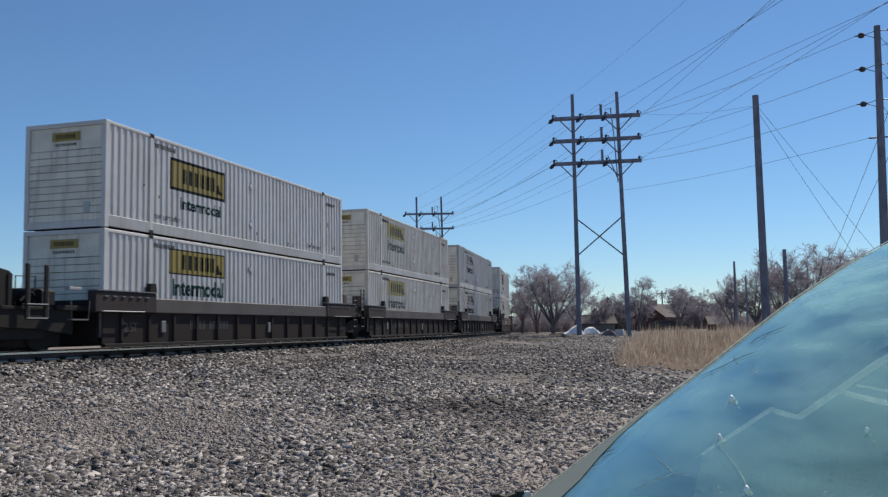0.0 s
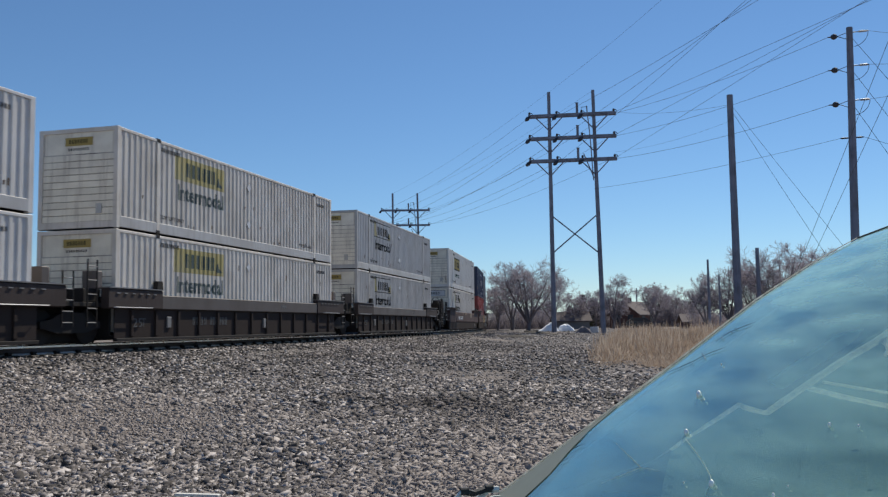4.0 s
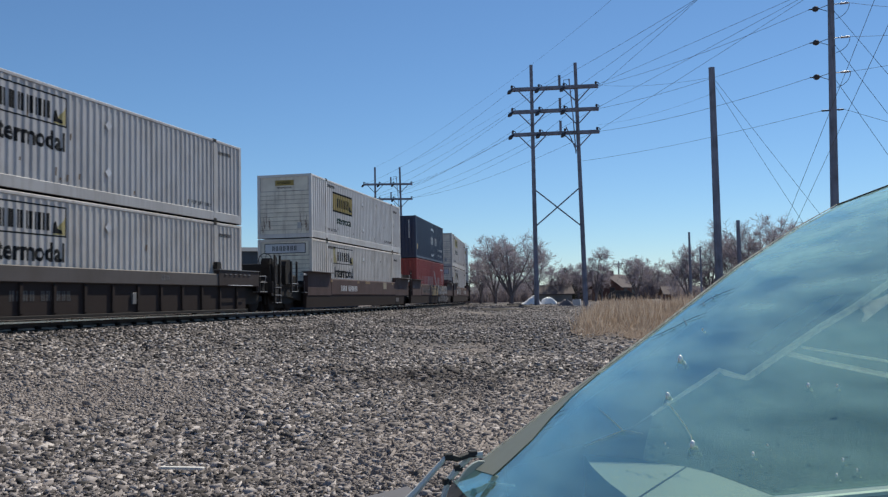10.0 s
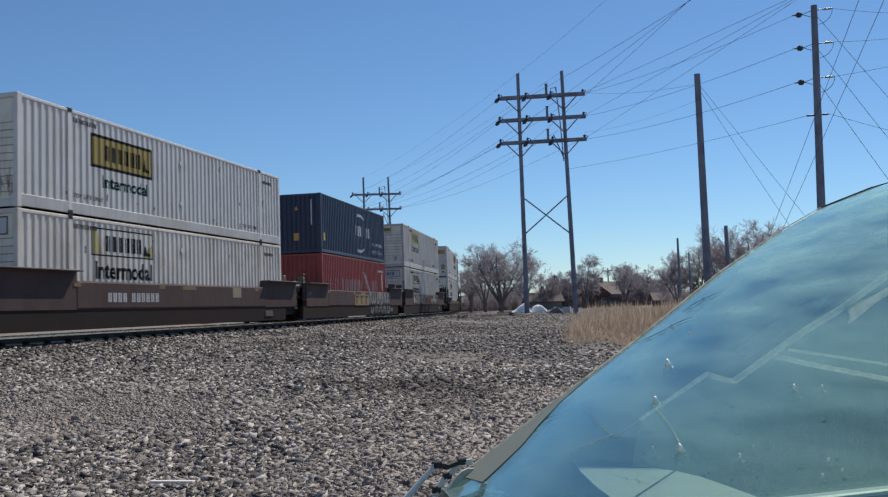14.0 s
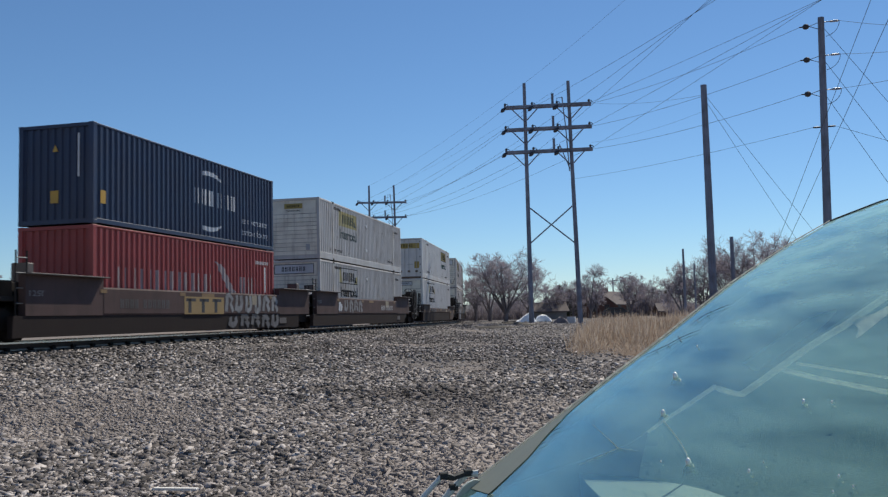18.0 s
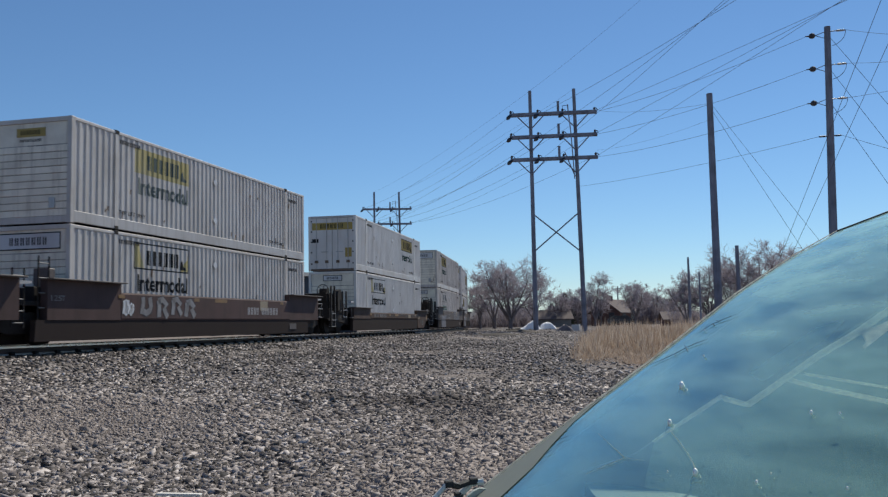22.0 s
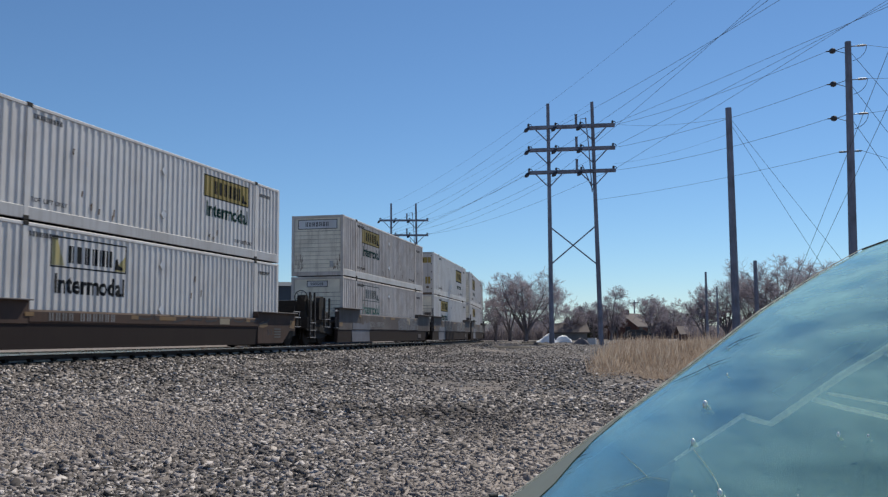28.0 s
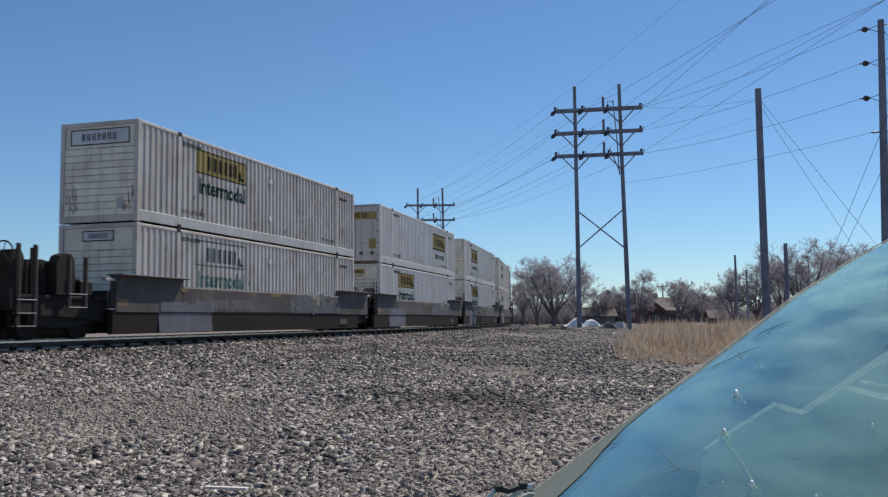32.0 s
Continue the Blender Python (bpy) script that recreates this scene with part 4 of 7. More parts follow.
def leading_end(c, L, style):
    """Long platform with the hand brake, air equipment and ladders over the leading truck."""
    far = L + 4.6
    part("end_platform", Mesh().box(-1.2, 1.2, -far, -L - 1.5, 1.0, 1.08, 0.01), BLACK, c, "dark steel brake platform", key="leaddeck")
    # solid black sill and web added to keep the shaded underside dark
    part("draft_sill", Mesh().box(-0.55, 0.55, -far, -L - 0.1, 0.45, 1.0, 0.04), BLACK, c, "dark underframe block closing the view beneath", key="leadsill")
    part("side_skirt", Mesh().prism([(-far + 0.15, 0.75), (-far + 0.5, 0.62), (-L - 2.2, 0.55), (-L - 0.9, 0.40), (-L - 0.9, 1.02), (-far + 0.15, 1.02)], 1.02, 1.16, "x"), BLACK, c, "dark side skirt of the platform", key="leadskirt")
    part("lower_web", Mesh().prism([(-far + 0.5, 0.3), (-L - 2.6, 0.12), (-L - 0.9, 0.12), (-L - 0.9, 0.7), (-far + 0.5, 0.75)], 0.72, 0.78, "x"), BLACK, c, "black web filling the shaded underside", key="leadweb")
    part("end_beam", Mesh().box(-1.35, 1.35, -far - 0.05, -far + 0.2, 0.72, 1.2, 0.03), BLACK, c, key="leadbeam")
    part("coupler", Mesh().box(-0.14, 0.14, -far - 0.35, -far, 0.68, 0.96, 0.04).box(-0.24, 0.24, -far - 0.5, -far - 0.25, 0.64, 1.0, 0.05), BLACK, c, "cast coupler", key="leadcoup")
    # hand brake
    wy, wz, wx = -L - 4.5, 2.03, 0.98
    wheel = Mesh().tube([(wx + 0.28 * math.cos(k), wy, wz + 0.28 * math.sin(k)) for k in np.linspace(0, 2 * math.pi, 25)], 0.02, 6)
    hub = part("brake_wheel", wheel, BLACK, c, "spoked hand-brake wheel", key="bwheel")
    for k in range(6):
        q = 2 * math.pi * k / 6 + 0.3
        part("spoke", Mesh().tube([(wx, wy, wz), (wx + 0.28 * math.cos(q), wy, wz + 0.28 * math.sin(q))], 0.012, 5), BLACK, hub, key=("bspoke", k))
    o = [(wy + 0.42, 1.05), (wy + 0.10, 1.05), (wy + 0.14, 1.45), (wy + 0.06, 1.75), (wy + 0.06, 2.0), (wy + 0.14, 2.12), (wy + 0.30, 2.14), (wy + 0.44, 2.06), (wy + 0.50, 1.9), (wy + 0.44, 1.6)]
    part("brake_stand", Mesh().prism(o, 0.78, 1.14, "x"), BLACK, c, "black hand-brake housing", key="bstand")
    part("chain_guard", Mesh().tube([(1.16, wy + 0.25, 1.95), (1.18, wy + 0.30, 1.5), (1.16, wy + 0.36, 1.08)], 0.04, 6), BLACK, c, key="bchain")
    # uprights and treads at the corner
    tall = 2.25 if style != "ribbed" else 2.1
    corner_ladder(c, 1.36, -L - 4.45, -L - 3.9, 0.30, tall, (0.34, 0.64, 0.95))
    angle_stile(c, 1.12, -L - 3.72, 1.08, tall - 0.05)
    # air equipment
    box = part("equipment_box", Mesh().prism([(-L - 3.72, 1.08), (-L - 2.76, 1.08), (-L - 2.74, 1.82), (-L - 2.85, 1.9), (-L - 3.2, 1.96), (-L - 3.7, 1.93)], -0.9, 0.95, "x"), BLACK, c, "black equipment box", key="bhouse")
    for k in range(3):
        part("box_rib", Mesh().box(0.951, 0.975, -L - 3.6 + 0.35 * k, -L - 3.56 + 0.35 * k, 1.12, 1.85), BLACK, box, key=("brib", k))
    hump = [(-L - 3.02, 1.1), (-L - 3.04, 1.86), (-L - 2.92, 2.06), (-L - 2.74, 2.13), (-L - 2.52, 2.12), (-L - 2.40, 2.0), (-L - 2.36, 1.55), (-L - 2.40, 1.1)]
    if style == "smooth":
        part("valve_housing", Mesh().prism(hump, 0.98, 1.26, "x"), BLACK, c, "rounded black valve housing", key="vhouse")
    corner_ladder(c, 1.42, -L - 2.8, -L - 2.18, 0.76, 2.06, (0.79, 1.12))
    part("reservoir", Mesh().lathe([(0.05, -0.9), (0.2, -0.85), (0.22, 0.0), (0.2, 0.85), (0.05, 0.9)], "x", 14, (0.1, -L - 1.9, 1.34)), BLACK, c, "black air reservoir", key="resv")
    part("valve", Mesh().box(0.75, 1.15, -L - 2.0, -L - 1.55, 1.08, 1.5, 0.05).tube([(1.0, -L - 2.0, 1.3), (1.05, -L - 2.3, 1.45), (1.05, -L - 2.6, 1.2)], 0.03, 6), BLACK, c, "black brake valve and pipe", key="bvalve")
    part("handrail", Mesh().tube([(0.9, -L - 2.6, 1.08), (0.9, -L - 2.6, 1.8), (0.9, -L - 1.95, 1.82), (0.9, -L - 1.95, 1.08)], 0.018, 6), BLACK, c, key="leadrail")
    part("placard", Mesh().box(1.30, 1.45, -L - 1.38, -L - 0.95, 1.50, 1.58, 0.01), STENCIL, c, "bent pale metal plate", key="leadplate")
    # hanging step beside the end plate
    part("hanging_step", Mesh().tube([(1.45, -L - 1.33, 1.24), (1.45, -L - 1.30, 0.77), (1.45, -L - 0.68, 0.77), (1.45, -L - 0.62, 1.24)], 0.014, 6).box(1.32, 1.47, -L - 1.3, -L - 0.68, 0.75, 0.785), DIM, c, "U-shaped hanging step", key="ustep")
    part("air_hose", Mesh().tube([(0.3, -far + 0.2, 0.8), (0.34, -far - 0.1, 0.5), (0.3, -far - 0.4, 0.42)], 0.03, 6), BLACK, c, key="leadhose")
    truck(c, -L - 2.6)


def trailing_end(c, L, style):
    """Short platform with steps over the trailing truck."""
    part("draft_sill", Mesh().box(-0.95, 0.95, L + 0.1, L + 1.7, 0.45, 1.0, 0.04), BLACK, c, "dark underframe block closing the view beneath", key="trailsill")
    part("end_beam", Mesh().box(-1.35, 1.35, L + 1.45, L + 1.68, 0.72, 1.2, 0.03), BLACK, c, key="trailbeam")
    part("coupler", Mesh().box(-0.14, 0.14, L + 1.6, L + 2.0, 0.68, 0.96, 0.04).box(-0.24, 0.24, L + 1.9, L + 2.15, 0.64, 1.0, 0.05), BLACK, c, "cast coupler", key="trailcoup")
    part("grab_rail", Mesh().tube([(1.36, L + 1.0, 1.2), (1.44, L + 1.02, 1.37), (1.44, L + 1.62, 1.38), (1.36, L + 1.66, 1.1)], 0.013, 6), STENCIL, c, "pale grab iron", key="trailgrab")
    for z in (1.14, 0.77):
        part("step", Mesh().box(1.16, 1.46, L + 1.05, L + 1.68, z - 0.008, z + 0.012, 0.003), STENCIL, c, "pale step", key=("trailstep", z))
    part("step_plate", Mesh().box(1.20, 1.30, L + 1.25, L + 1.66, 0.78, 1.12), SILL, c, "brown step backing", key="trailback")
    for y in (L + 1.06, L + 1.66):
        part("step_hanger", Mesh().tube([(1.44, y, 1.37), (1.44, y, 0.76)], 0.02, 6), BLACK, c, key=("trailhang", round(y, 2)))
    part("handrail", Mesh().tube([(1.2, L + 1.6, 1.1), (1.2, L + 1.6, 1.6), (-1.2, L + 1.6, 1.6), (-1.2, L + 1.6, 1.1)], 0.02, 6), BLACK, c, key="trailrail")
    part("air_hose", Mesh().tube([(0.3, L + 1.7, 0.8), (0.34, L + 1.95, 0.5), (0.3, L + 2.2, 0.42)], 0.03, 6), BLACK, c, key="trailhose")
    truck(c, L + 0.85)


def well_unit(style, label, near, far, paint=None, number_at=-4.6, number_mat=None):
    """One well of a double-stack car. near, far: 'coupler' or 'joint' at the leading and trailing end."""
    c = thing("well_car", label, "rail car", "double-stack well cars")
    L = 8.2
    for sgn in (1, -1):
        def side(m):
            return m if sgn > 0 else mirrored(m)
        if style == "ribbed":
            chord = side(Mesh().box(1.32, 1.47, -L + 2.2, L - 2.2, 0.97, 1.38, 0.02))
            part("side_sill", chord, SILL, c, "dusty brown top chord", key=("chord", sgn))
            part("side_plate", side(Mesh().box(1.335, 1.375, -L, L, 0.12, 0.97)), PLATE, c, key=("rplate", sgn))
            part("bottom_sill", side(Mesh().box(1.32, 1.46, -L, L, 0.05, 0.14, 0.01)), BLACK, c, key=("rbot", sgn))
            for i in range(13):
                y = -L + 0.75 + i * (2 * L - 1.5) / 12
                part("stake", side(Mesh().prism([(1.375, 0.14), (1.44, 0.2), (1.44, 0.9), (1.375, 0.97)], y - 0.05, y + 0.05)), PLATE, c, key=("stake", sgn, i))
            for e in (-1, 1):
                a, b = (-L - 0.45, -L + 2.2) if e < 0 else (L - 2.2, L + 0.88)
                part("end_sill", side(Mesh().box(1.25, 1.50, a, b, 0.96, 1.52, 0.03)), DARK, c, "raised dark end sill", key=("esill", sgn, e))
                # pale colour stands in for sun on the flange top
                part("end_cap", side(Mesh().box(1.22, 1.53, a, b, 1.52, 1.55)), DIM, c, "dusty pale top flange", key=("ecap", sgn, e))
                ye = -L + 2.12 if e < 0 else L - 2.12
                a2, b2 = sorted((e * (L - 1.6), e * (L + 0.25)))
                part("grab_rail", side(Mesh().tube([(1.51, a2, 0.99), (1.555, a2 + 0.04, 0.99), (1.555, b2 - 0.04, 0.99), (1.51, b2, 0.99)], 0.016, 6)), STEEL, c, "pale steel grab rail", key=("grail", sgn, e))
                part("guide_post", side(Mesh().prism([(ye - 0.16, 1.56), (ye + 0.16, 1.56), (ye + 0.12, 1.80), (ye - 0.12, 1.80)], 1.31, 1.46, "x")), BLACK, c, key=("gp", sgn, e))
                for k in range(6):
                    yy = a + 0.45 + 0.36 * k if e > 0 else b - 0.45 - 0.36 * k
                    part("tie_down", side(Mesh().box(1.50, 1.53, yy - 0.07, yy + 0.07, 1.37, 1.40)), DIM, c, "worn pale tie-down", key=("tdn", sgn, e, k))
        else:
            p = paint or BROWN
            # heights of the plate's lower and upper edge, and of the raised ends
            zb, zt, ze = {BROWN: (0.64, 1.42, 1.66), RUSTY: (0.72, 1.06, 1.27)}.get(p, (0.69, 1.46, 1.66))
            part("side_plate", side(Mesh().prism([(1.32, zb), (1.47, zb), (1.50, zb + 0.05), (1.50, zt - 0.05), (1.47, zt), (1.32, zt)], -L + 2.2, L - 2.2)), p, c, "weathered brown side plate", key=("splate", sgn, p.name))
            # lower plate coloured darker than the side plate above
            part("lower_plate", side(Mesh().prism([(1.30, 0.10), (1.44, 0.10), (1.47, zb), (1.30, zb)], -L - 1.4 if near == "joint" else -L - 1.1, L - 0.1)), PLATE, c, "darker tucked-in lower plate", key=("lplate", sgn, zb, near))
            for e in (-1, 1):
                if p is RUSTY and e > 0:
                    o = [(L + 1.04, 0.6), (L + 0.55, 0.62), (L - 0.1, 0.14), (L - 2.2, 0.14), (L - 2.2, ze), (L + 1.04, ze)]
                else:
                    o = [(e * (L + 1.0), zb), (e * (L - 2.2), zb), (e * (L - 2.2), ze), (e * (L + 1.0), ze)]
                part("end_plate", side(Mesh().prism(o, 1.28, 1.49, "x")), p, c, "end plate raised above the side", key=("eplate", sgn, e, p.name))
                a, b = sorted((e * (L + 1.05), e * (L - 2.2)))
                part("end_cap", side(Mesh().box(1.22, 1.70 if ze > 1.5 else 1.62, a, b, ze, ze + 0.035, 0.006)), SILL, c, "overhanging top flange", key=("ecap2", sgn, e, ze))
                if ze > 1.5 and e > 0:
                    part("corner_plate", side(Mesh().prism([(L + 0.92, 1.60), (L + 1.45, 1.60), (L + 1.45, 1.54), (L + 1.0, 1.50)], 1.40, 1.47, "x")), STENCIL, c, "bent pale metal plate", key=("cornp", sgn))
    part("well_floor", Mesh().box(-1.3, 1.3, -L, L, 0.12, 0.22), BLACK, c, key="wfloor")
    for e, kind in ((-1, near), (1, far)):
        a, b = sorted((e * L, e * (L + 1.6)))
        deck = part("end_platform", Mesh().box(-1.25, 1.25, a, b, 1.0, 1.12, 0.01), BLACK, c, "dark steel end platform", key=("deck", e))
        part("bulkhead", Mesh().prism([(-1.25, 0.2), (1.25, 0.2), (1.25, 1.3), (-1.25, 1.3)], min(e * L, e * (L + 0.06)), max(e * L, e * (L + 0.06))), BLACK, c, key=("bulk", e))
        part("centre_sill", Mesh().box(-0.35, 0.35, a, b, 0.62, 1.0), BLACK, c, key=("csill", e))
        if kind == "coupler" and e < 0:
            leading_end(c, L, style)
        elif kind == "coupler":
            trailing_end(c, L, style)
        else:
            ladder(c, 1.40, e * (L + 1.05), 0.45, 2.25 if e < 0 else 1.9, 0.40, 5)
            part("junction_box", Mesh().box(0.4, 1.1, min(e * (L + 0.3), e * (L + 1.0)), max(e * (L + 0.3), e * (L + 1.0)), 1.12, 1.5, 0.03), BLACK, c, key=("jbox", e))
            part("end_box", Mesh().box(0.75, 1.2, min(e * (L + 0.35), e * (L + 0.6)), max(e * (L + 0.35), e * (L + 0.6)), 1.5, 1.98, 0.02), SILL, c, "brown equipment box", key=("ebox", e))
            if e > 0:
                truck(c, L + 1.62)
    if style == "ribbed":
        bar_number(c, -4.07, 0.50, 4, 0.95, 0.26, 1.379, FAINT)
        bar_number(c, -2.95, 0.50, 6, 1.2, 0.26, 1.379, FAINT)
        bar_number(c, 2.4, 1.12, 4, 0.5, 0.14, 1.473)
        part("valve_box", Mesh().box(1.375, 1.43, 0.95, 1.12, 0.38, 0.72, 0.01), DIM, c, key="vbox")
        part("valve_box", Mesh().box(1.375, 1.42, -5.6, -5.4, 0.42, 0.75, 0.01), DIM, c, key="vbox2")
        lettering("notice", "125", 0.36, FAINT, c, on_side(1.379, -7.6, 0.45), 0.62)
        lettering("notice", "T", 0.36, FAINT, c, on_side(1.379, -6.93, 0.45), 0.22)
    else:
        a, zn, hn = number_at, (0.80 if p is RUSTY else 0.84), (0.20 if p is RUSTY else 0.27)
        bar_number(c, a, zn, 4, 1.0, hn, 1.503, number_mat or STENCIL)
        bar_number(c, a + 1.2, zn, 6, 1.55, hn, 1.503, number_mat or STENCIL)
        for y, w, h, mat in ((-6.0, 0.3, 0.1, AMBER), (-1.7, 0.34, 0.11, AMBER), (0.0, 0.9, 0.12, AMBER), (3.5, 0.68, 0.36 if p is not RUSTY else 0.2, CREAMY), (5.2, 0.3, 0.1, AMBER)):
            part("reflector", Mesh().box(1.5, 1.505, y - w / 2, y + w / 2, zt - 0.06 - h, zt - 0.06), mat, c, "faded reflector plate", key=("refl", y, zt))
        if near == "joint":
            lettering("notice", "125", 0.20, DIM, c, on_side(1.492, -9.13, 1.13), 0.42)
            lettering("notice", "T", 0.20, DIM, c, on_side(1.492, -8.66, 1.13), 0.15)
        part("notice_plate", Mesh().box(1.455, 1.474, 6.05, 6.75, 0.27, 0.50), SILL, c, "worn grey notice", key="lownote")
    return c


AMBER = surface("faded_amber_reflector", (0.22, 0.13, 0.05), 0.5, dirt=(0.12, 0.08, 0.05), dirt_amount=0.5, bump=0.0)
CREAMY = surface("dirty_cream_plate", (0.30, 0.25, 0.18), 0.6, dirt=(0.15, 0.12, 0.09), dirt_amount=0.5, bump=0.0)
BLUEGREY = surface("blue_grey_overpaint", (0.15, 0.15, 0.18), 0.6, dirt=(0.08, 0.075, 0.08), dirt_amount=0.5, streak=0.5, bump=0.0)
OUTLINE = surface("dark_spray_outline", (0.03, 0.027, 0.03), 0.6, dirt=(0.06, 0.05, 0.05), dirt_amount=0.3, bump=0.0)


def ribbon(pts, fat, x):
    """A painted stroke on a side plate."""
    m, k, vs = Mesh(), len(pts), []
    mid = [Vector(p) for p in pts]
    for j, p in enumerate(mid):
        d = (mid[min(j + 1, k - 1)] - mid[max(j - 1, 0)]).normalized()
        o = Vector((-d.y, d.x)) * fat
        for q in (p + o, p - o):
            vs.append((x, q.x, q.y))
    return m.add(vs, [(2 * j, 2 * j + 1, 2 * j + 3, 2 * j + 2) for j in range(k - 1)])


def block_tag(parent, y0, y1, z0, z1, n, seed, fill=None, face=1.504):
    """Fat spray-painted letters: upright strokes joined by hooks, with dark outlines."""
    rnd = random.Random(seed)
    w = (y1 - y0) / n
    for i in range(n):
        a, lean, x = y0 + i * w, rnd.uniform(-0.1, 0.16), face + 0.0016 * (i % 3)
        lo, hi = z0 + rnd.uniform(0.02, 0.14), z1 - rnd.uniform(0.02, 0.16)
        strokes = [[(a + 0.22 * w + lean * k * 0.5 + 0.03 * math.sin(5 * k), hi - (hi - lo) * k) for k in (0, 0.25, 0.5, 0.75, 1)]]
        hook = [(a + 0.22 * w, lo + 0.1), (a + 0.45 * w, lo + 0.03), (a + 0.68 * w, lo + 0.12), (a + 0.74 * w, lo + 0.45 * (hi - lo)), (a + 0.66 * w, hi)]
        top = [(a + 0.2 * w, hi - 0.05), (a + 0.5 * w, hi + 0.02), (a + 0.78 * w, hi - 0.14), (a + 0.6 * w, (lo + hi) / 2), (a + 0.85 * w, lo)]
        strokes.append(rnd.choice((hook, top)))
        for p in strokes:
            fat = rnd.uniform(0.085, 0.12)
            part("graffiti_stroke", ribbon(p, fat + 0.035, x), OUTLINE, parent, "dark spray outline")
            part("graffiti_stroke", ribbon(p, fat, x + 0.0008), fill or GRAFFITI, parent, "faded silver spray paint")


# consist: metres from the reference point to the middle of each stack at the start
STACKS = [27.27, 46.68, 66.42, 89.65, 109.23, 128.58, 152.2, 175.65, 195.4, 215.1, 234.8, 258.0]
TRAIN = []          # thing, metres along the train, half chord, height above the rail


def make_train():
    w = "white corrugated domestic container"
    box = domestic_container
    tops = [box(w + " with framed yellow sign, dusty", WHITE, "framed"),
            box("cream-white corrugated container with faded yellow sign", CREAM, "faded"),
            box("grimy blue-grey white corrugated container with faded sign", GREYW, "outline"),
            box("white corrugated container with framed yellow sign and rust-streaked end", WHITE, "framed"),
            navy_container(),
            box("dull off-white corrugated container with faded yellow sign", DULLW, "faded"),
            box("white corrugated container with doors facing the locomotive end", WHITE, "yellow", "doors", True),
            box("weathered pinkish-white corrugated container with rust-streaked end", GRIMY, "yellow", sign="wide"),
            box("bright white corrugated container with framed sign", WHITE, "framed", "doors", True),
            box("white corrugated container with small framed sign", WHITE, "framed"),
            box("grey-white corrugated container with outlined sign", CREAM, "outline"),
            box("white corrugated container at the rear", WHITE, "yellow")]
    lows = [box(w + " with yellow sign, in the well", WHITE, "yellow"),
            box("cream-white corrugated container in the well, faded sign", CREAM, "faded"),
            box("off-white corrugated container in the well, outlined sign", DULLW, "outline"),
            box("off-white corrugated container in the well, pale end sign", CREAM, "outline", sign="wide"),
            red_container(),
            box("dusty white corrugated container in the well, pale end sign", DULLW, "outline", sign="wide"),
            box("white corrugated container in the well with faded yellow-cornered sign", WHITE, "outline", sign="small"),
            box("grimy white corrugated container in the well, worn sign", GRIMY, "ghost", sign="small"),
            box("white corrugated container in the well, yellow end sign", WHITE, "yellow"),
            box("white corrugated container in the well, small sign", WHITE, "yellow"),
            box("grey-white corrugated container sitting in the well", CREAM, "outline"),
            box("white corrugated container in the rear well", WHITE, "yellow")]
    j, k = "joint", "coupler"
    ends = [(k, j), (j, j), (j, k), (k, j), (j, j), (j, k), (k, k), (k, j), (j, j), (j, j), (j, k), (k, k)]
    for i, u in enumerate(STACKS):
        if i < 3:
            car = well_unit("ribbed", "grimy black ribbed well car with a brown top chord", *ends[i])
        elif i < 6:
            car = well_unit("smooth", "weathered brown smooth-sided well car with graffiti" if i != 3 else "weathered brown smooth-sided well car", *ends[i], number_at=(-4.6, -5.2, 2.1)[i - 3], number_mat=(PALE, FAINT, STENCIL)[i - 3])
        elif i == 6:
            car = well_unit("smooth", "rust-streaked brown smooth-sided well car", *ends[i], paint=RUSTY, number_at=-5.3, number_mat=DIM)
        else:
            car = well_unit("smooth", "dull brown well car with patches of old spray paint", *ends[i], paint=DULL, number_at=-4.4, number_mat=DIM)
        if i == 4:
            block_tag(car, 1.2, 5.9, 0.66, 1.40, 6, 3)
            block_tag(car, 1.5, 6.1, 0.12, 0.66, 5, 14, OLD_SPRAY, 1.475)
            pan = part("logo_patch", Mesh().box(1.503, 1.505, -1.6, 1.15, 0.66, 1.24), surface("ochre_lettering_film", (0.30, 0.20, 0.08), 0.6), car, "faded ochre panel")
            for a in (-1.35, -0.45, 0.45):
                part("logo_bar", Mesh().box(1.505, 1.507, a, a + 0.2, 0.71, 1.18).box(1.505, 1.507, a - 0.15, a + 0.5, 1.08, 1.18), OUTLINE, pan)
        if i == 5:
            block_tag(car, -5.1, -1.7, 0.68, 1.36, 4, 8)
            block_tag(car, -5.9, -5.4, 0.75, 1.25, 2, 9, PALE)
        if i == 6:
            for k in range(9):
                a = -1.6 + 0.95 * k
                part("rust_stain", ribbon([(a - 0.1 * (k % 2), 1.05), (a + 0.06, 0.94 - 0.05 * (k % 3)), (a + 0.4, 0.90 + 0.04 * (k % 2)), (a + 0.72, 0.93), (a + 0.74 + 0.1 * (k % 3), 1.05)], 0.03, 1.504), OUTLINE, car, "dark scalloped rust line")
            lettering("notice", "53", 0.30, OUTLINE, car, on_side(1.492, 6.73, 0.45), 0.42)
            for k in range(4):
                part("notice_line", Mesh().box(1.49, 1.493, 7.35, 7.92, 0.34 + 0.1 * k, 0.39 + 0.1 * k), FAINT, car, "worn grey stencil line", key=("nline", k))
            part("spray_patch", Mesh().prism([(6.1, 0.74), (6.4, 0.70), (6.8, 0.78), (6.75, 0.9), (6.4, 0.95), (6.15, 0.88)], 1.488, 1.492, "x"), AMBER, car, "faded ochre spray patch")
            part("spray_patch", Mesh().prism([(8.72, 0.72), (9.15, 0.68), (9.22, 0.98), (8.8, 1.02)], 1.488, 1.492, "x"), AMBER, car, "faded ochre spray patch")
